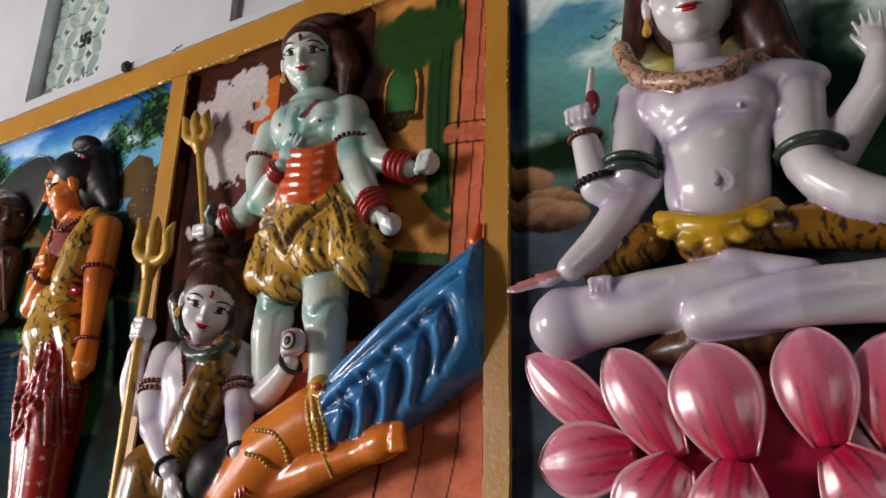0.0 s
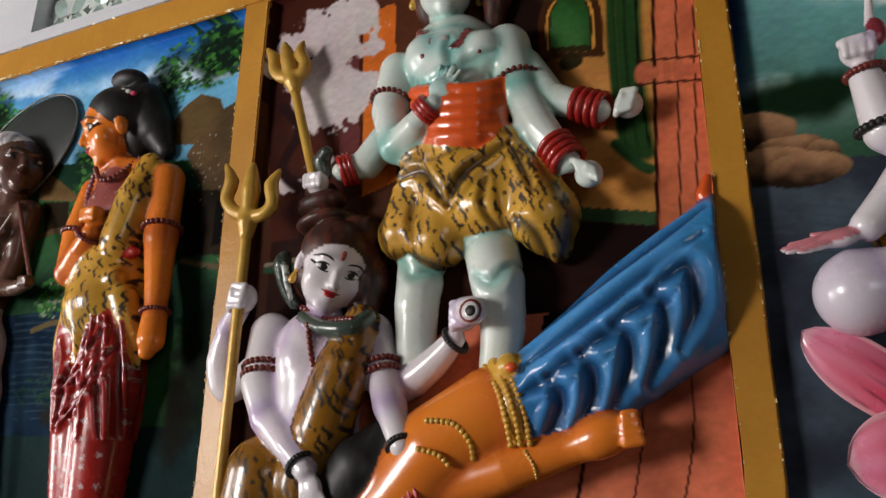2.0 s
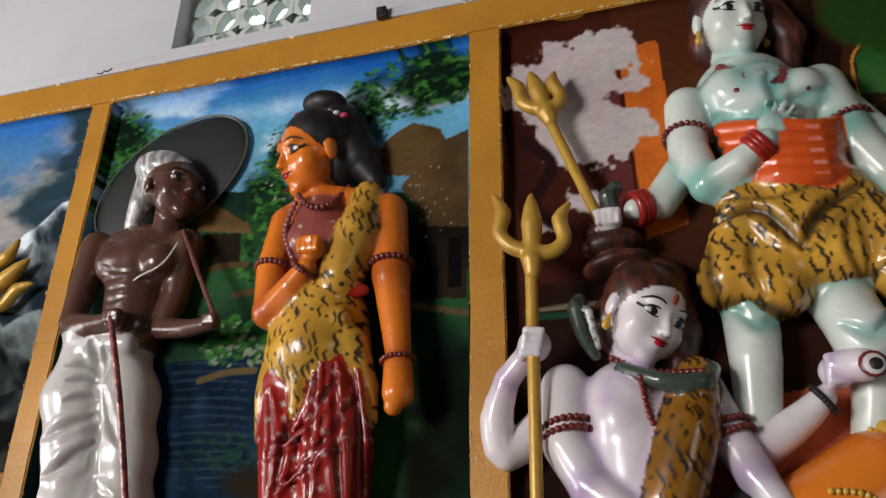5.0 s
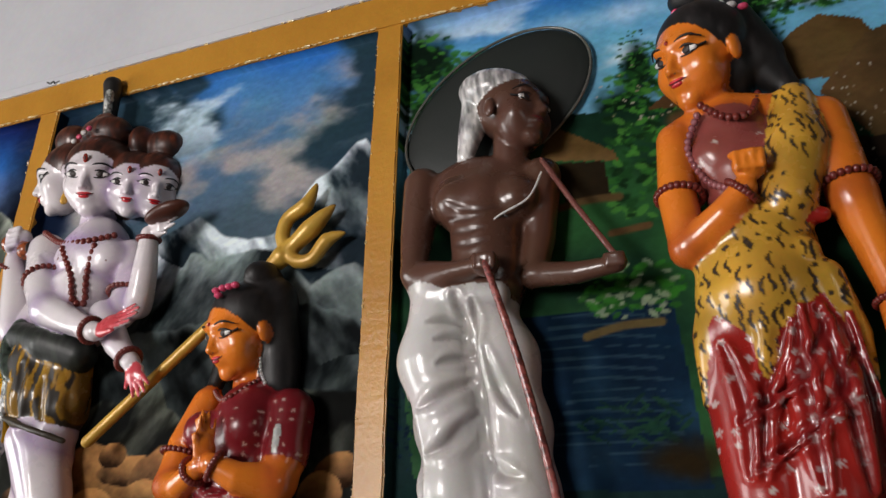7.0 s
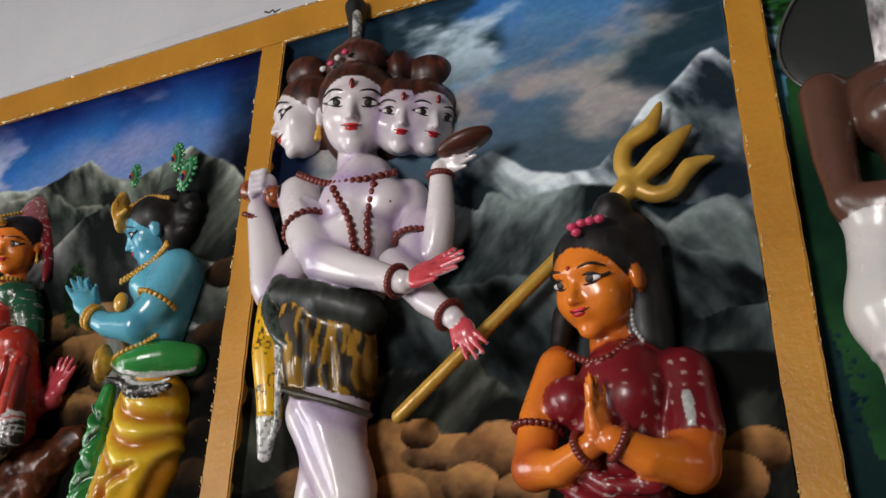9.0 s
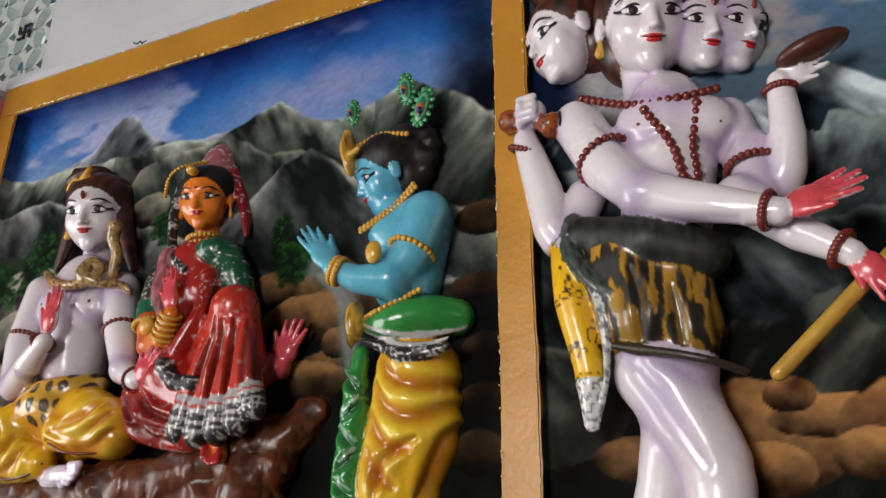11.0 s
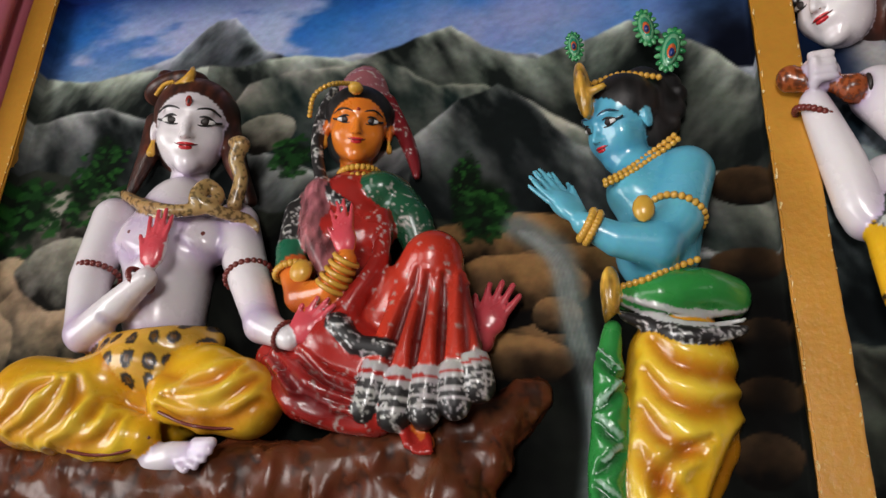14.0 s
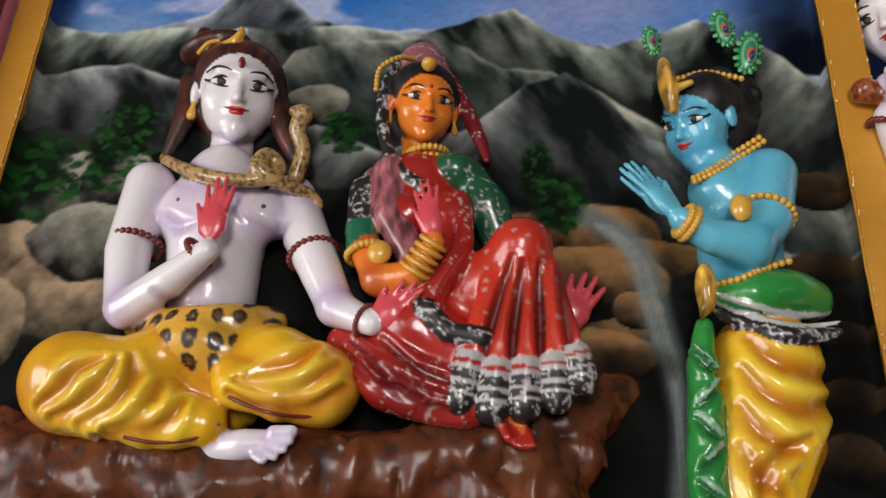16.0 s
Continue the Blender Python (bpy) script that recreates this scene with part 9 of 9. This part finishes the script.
# palace wall with a niche, pillars and peeling plaster
m = Mural(*PANELS[1])
m.sky((1.0, (0.06, 0.025, 0.018)), (2.0, (0.07, 0.03, 0.02)), (2.6, (0.14, 0.07, 0.035)), (3.1, (0.12, 0.05, 0.025)))
m.area([(-2.303, 3.225), (-1.928, 3.217), (-1.914, 2.940), (-1.885, 2.372), (-2.177, 2.190)], (0.07, 0.025, 0.018), light=(0.10, 0.035, 0.02))
m.area([(-2.274, 3.171), (-1.432, 3.173), (-1.433, 3.113), (-2.265, 3.080)], (0.10, 0.03, 0.018))
m.area([(-1.923, 2.963), (-1.798, 2.978), (-1.777, 2.389), (-1.884, 2.355)], (0.42, 0.16, 0.04), light=(0.5, 0.2, 0.05))
m.stroke([(-1.915, 2.960), (-1.888, 2.364)], 0.0080, (0.10, 0.03, 0.015))
m.area([(-1.994, 2.921), (-1.922, 2.942), (-1.896, 2.444), (-1.962, 2.420)], (0.15, 0.06, 0.06))
m.blob(-1.993, 2.900, 0.150, 0.134, (0.46, 0.42, 0.42), soft=0.12, ragged=0.9, seed=1, size=16)
m.blob(-2.044, 2.753, 0.110, 0.140, (0.46, 0.42, 0.42), soft=0.12, ragged=0.9, seed=2, size=16)
m.blob(-1.939, 2.672, 0.089, 0.100, (0.46, 0.42, 0.42), soft=0.12, ragged=0.9, seed=3, size=16)
m.blob(-2.137, 2.876, 0.089, 0.120, (0.46, 0.42, 0.42), soft=0.12, ragged=0.9, seed=4, size=16)
m.blob(-2.119, 2.428, 0.060, 0.030, (0.46, 0.42, 0.42), soft=0.12, ragged=0.9, seed=5, size=16)
m.blob(-2.044, 2.488, 0.060, 0.040, (0.46, 0.42, 0.42), soft=0.12, ragged=0.9, seed=6, size=16)
m.stroke([(-2.186, 2.706), (-2.115, 2.614), (-2.166, 2.492), (-2.077, 2.404)], 0.0240, (0.05, 0.02, 0.02))
m.area([(-2.184, 2.260), (-1.773, 2.254), (-1.747, 1.525), (-2.183, 1.520)], (0.05, 0.022, 0.016))
m.stroke([(-2.197, 2.192), (-2.023, 2.196), (-1.787, 2.183)], 0.0080, (0.22, 0.20, 0.15))
m.stroke([(-2.196, 2.175), (-1.787, 2.167)], 0.0112, (0.03, 0.10, 0.06))
m.area([(-1.380, 3.175), (-1.025, 3.179), (-1.083, 2.171), (-1.401, 2.263)], (0.42, 0.24, 0.09), light=(0.48, 0.29, 0.12))
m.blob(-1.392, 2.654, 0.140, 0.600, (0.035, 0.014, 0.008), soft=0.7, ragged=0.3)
m.area([(-1.336, 2.684), (-1.332, 2.815), (-1.298, 2.869), (-1.258, 2.885), (-1.213, 2.844), (-1.198, 2.778), (-1.199, 2.657)], (0.07, 0.06, 0.02))
m.area([(-1.320, 2.697), (-1.316, 2.802), (-1.288, 2.843), (-1.259, 2.852), (-1.226, 2.821), (-1.213, 2.773), (-1.216, 2.679)], (0.05, 0.14, 0.05), light=(0.09, 0.20, 0.08))
m.stroke([(-1.352, 2.679), (-1.185, 2.645)], 0.0112, (0.09, 0.05, 0.02))
m.blob(-1.268, 2.641, 0.031, 0.024, (0.06, 0.05, 0.02), soft=0.2)
m.stroke([(-1.336, 2.684), (-1.337, 2.799), (-1.298, 2.864), (-1.258, 2.885), (-1.213, 2.839), (-1.193, 2.759), (-1.195, 2.653)], 0.0157, (0.10, 0.045, 0.015), soft=0.2)
m.stroke([(-1.327, 2.694), (-1.326, 2.796), (-1.292, 2.851), (-1.258, 2.867), (-1.220, 2.830), (-1.203, 2.762), (-1.206, 2.668)], 0.0042, (0.50, 0.30, 0.10), soft=0.3)
m.stroke([(-1.126, 3.160), (-1.156, 2.801), (-1.158, 2.548), (-1.144, 2.357)], 0.0160, (0.045, 0.10, 0.035), soft=0.7)
m.stroke([(-1.117, 3.157), (-1.147, 2.798), (-1.150, 2.546), (-1.137, 2.371)], 0.0042, (0.01, 0.03, 0.01))
m.stroke([(-1.096, 3.149), (-1.127, 2.792), (-1.130, 2.542), (-1.117, 2.352)], 0.0358, (0.045, 0.10, 0.035), soft=0.7)
m.stroke([(-1.087, 3.145), (-1.118, 2.790), (-1.122, 2.540), (-1.110, 2.366)], 0.0060, (0.01, 0.03, 0.01))
m.stroke([(-1.066, 3.137), (-1.098, 2.784), (-1.103, 2.535), (-1.091, 2.347)], 0.0320, (0.045, 0.10, 0.035), soft=0.7)
m.stroke([(-1.057, 3.134), (-1.089, 2.781), (-1.094, 2.533), (-1.083, 2.360)], 0.0042, (0.01, 0.03, 0.01))
m.stroke([(-1.164, 2.384), (-1.113, 2.321), (-1.087, 2.302)], 0.0179, (0.05, 0.12, 0.05))
m.blob(-1.208, 2.943, 0.170, 0.120, (0.05, 0.11, 0.035), soft=0.3)
m.area([(-1.386, 2.258), (-1.075, 2.191), (-1.078, 2.156), (-1.387, 2.223)], (0.07, 0.12, 0.06))
m.area([(-1.447, 2.231), (-1.078, 2.156), (-1.118, 1.530), (-1.485, 1.527)], (0.035, 0.014, 0.012), light=(0.05, 0.02, 0.015))
m.area([(-1.029, 3.123), (-0.880, 3.160), (-0.940, 1.853), (-1.088, 2.020)], (0.46, 0.19, 0.11), light=(0.52, 0.22, 0.13))
m.stroke([(-1.029, 3.123), (-1.080, 2.129)], 0.0060, (0.07, 0.02, 0.012))
m.stroke([(-0.971, 3.101), (-1.027, 2.149)], 0.0030, (0.09, 0.03, 0.018))
m.stroke([(-0.926, 3.084), (-0.988, 2.171)], 0.0030, (0.09, 0.03, 0.018))
m.blob(-1.083, 2.563, 0.029, 0.040, (0.44, 0.18, 0.11), soft=0.3, ragged=0.1)
m.blob(-1.055, 2.559, 0.013, 0.020, (0.44, 0.18, 0.11), soft=0.3, ragged=0.1)
m.blob(-1.028, 2.556, 0.013, 0.040, (0.44, 0.18, 0.11), soft=0.3, ragged=0.1)
m.blob(-1.001, 2.553, 0.018, 0.040, (0.44, 0.18, 0.11), soft=0.3, ragged=0.1)
m.blob(-0.975, 2.549, 0.026, 0.020, (0.44, 0.18, 0.11), soft=0.3, ragged=0.1)
m.blob(-0.948, 2.546, 0.013, 0.020, (0.44, 0.18, 0.11), soft=0.3, ragged=0.1)
m.stroke([(-1.105, 2.536), (-0.945, 2.514)], 0.0040, (0.07, 0.02, 0.012))
m.stroke([(-1.101, 2.603), (-0.939, 2.578)], 0.0040, (0.07, 0.02, 0.012))
m.area([(-1.929, 1.893), (-1.451, 1.973), (-0.905, 1.975), (-0.929, 1.532), (-1.939, 1.523)], (0.46, 0.19, 0.12), light=(0.54, 0.24, 0.15))
m.area([(-1.365, 1.966), (-0.906, 2.079), (-0.915, 1.926), (-1.368, 1.857)], (0.02, 0.009, 0.008))
m.stroke([(-1.141, 1.893), (-1.145, 1.694), (-1.177, 1.530)], 0.0030, (0.06, 0.018, 0.012))
m.stroke([(-1.031, 1.885), (-1.038, 1.691), (-1.072, 1.531)], 0.0030, (0.06, 0.018, 0.012))
m.stroke([(-1.271, 1.903), (-1.270, 1.697), (-1.300, 1.529)], 0.0060, (0.06, 0.018, 0.012))
m.blob(-1.089, 1.764, 0.180, 0.070, (0.16, 0.045, 0.03), soft=0.8, alpha=0.6)
m.build("mural of palace wall with niche, white plaster peeling through")
# dark lake with rocks and a glow of sky
m = Mural(*PANELS[0])
m.sky((1.0, (0.03, 0.04, 0.05)), (1.9, (0.04, 0.05, 0.06)), (2.3, (0.08, 0.15, 0.10)), (2.7, (0.20, 0.36, 0.36)), (3.1, (0.08, 0.24, 0.40)))
m.clouds(2.45, 3.0, (0.60, 0.66, 0.64), 0.52, 5, 2.0, 2.4)
m.blob(-0.872, 2.761, 0.060, 0.600, (0.02, 0.05, 0.12), soft=0.8, ragged=0.2)
m.blob(-0.373, 2.739, 0.184, 0.260, (0.60, 0.44, 0.10), soft=0.6, ragged=0.3)
m.blob(-0.724, 2.421, 0.240, 0.070, (0.015, 0.045, 0.018), soft=0.7)
m.blob(-0.065, 2.480, 0.170, 0.240, (0.02, 0.06, 0.04), soft=0.7)
m.area([(-0.926, 2.281), (-0.578, 2.248), (0.118, 2.139), (0.006, 1.439), (-0.925, 1.394)], (0.075, 0.085, 0.105), light=(0.12, 0.15, 0.18))
m.stroke([(-0.875, 2.239), (-0.777, 2.229), (-0.669, 2.200)], 0.0020, (0.10, 0.12, 0.13), alpha=0.5)
m.stroke([(-0.875, 2.217), (-0.777, 2.207), (-0.670, 2.179)], 0.0020, (0.10, 0.12, 0.13), alpha=0.5)
m.stroke([(-0.876, 2.195), (-0.778, 2.185), (-0.671, 2.158)], 0.0045, (0.10, 0.12, 0.13), alpha=0.5)
m.stroke([(-0.876, 2.172), (-0.778, 2.163), (-0.671, 2.137)], 0.0040, (0.10, 0.12, 0.13), alpha=0.5)
m.stroke([(-0.876, 2.150), (-0.779, 2.142), (-0.672, 2.117)], 0.0040, (0.10, 0.12, 0.13), alpha=0.5)
m.stroke([(-0.876, 2.129), (-0.779, 2.121), (-0.673, 2.096)], 0.0045, (0.10, 0.12, 0.13), alpha=0.5)
m.stroke([(-0.876, 2.107), (-0.780, 2.099), (-0.674, 2.076)], 0.0040, (0.10, 0.12, 0.13), alpha=0.5)
m.stroke([(-0.876, 2.085), (-0.780, 2.078), (-0.674, 2.055)], 0.0020, (0.10, 0.12, 0.13), alpha=0.5)
m.stroke([(-0.876, 2.064), (-0.781, 2.057), (-0.675, 2.035)], 0.0020, (0.10, 0.12, 0.13), alpha=0.5)
m.rock(-0.849, 2.349, 0.080, 0.056, (0.36, 0.24, 0.15), (0.05, 0.03, 0.02), 1, 0)
m.rock(-0.784, 2.303, 0.080, 0.030, (0.36, 0.24, 0.15), (0.05, 0.03, 0.02), 2, 0)
m.rock(-0.712, 2.281, 0.035, 0.028, (0.36, 0.24, 0.15), (0.05, 0.03, 0.02), 3, 0)
m.rock(-0.825, 2.263, 0.101, 0.050, (0.36, 0.24, 0.15), (0.05, 0.03, 0.02), 4, 0)
m.rock(-0.753, 2.242, 0.089, 0.040, (0.36, 0.24, 0.15), (0.05, 0.03, 0.02), 5, 0)
m.rock(-0.079, 2.191, 0.050, 0.030, (0.36, 0.24, 0.15), (0.05, 0.03, 0.02), 6, 0)
m.stroke([(-0.639, 2.753), (-0.619, 2.736), (-0.597, 2.741)], 0.0038, (0.03, 0.05, 0.06), alpha=0.8)
m.stroke([(-0.572, 2.722), (-0.556, 2.706), (-0.538, 2.712)], 0.0038, (0.03, 0.05, 0.06), alpha=0.8)
m.stroke([(-0.578, 2.781), (-0.557, 2.764), (-0.535, 2.768)], 0.0038, (0.03, 0.05, 0.06), alpha=0.8)
m.stroke([(-0.598, 2.769), (-0.586, 2.754), (-0.572, 2.762)], 0.0038, (0.03, 0.05, 0.06), alpha=0.8)
m.build("mural of dark lake with brown rocks and pale sky")
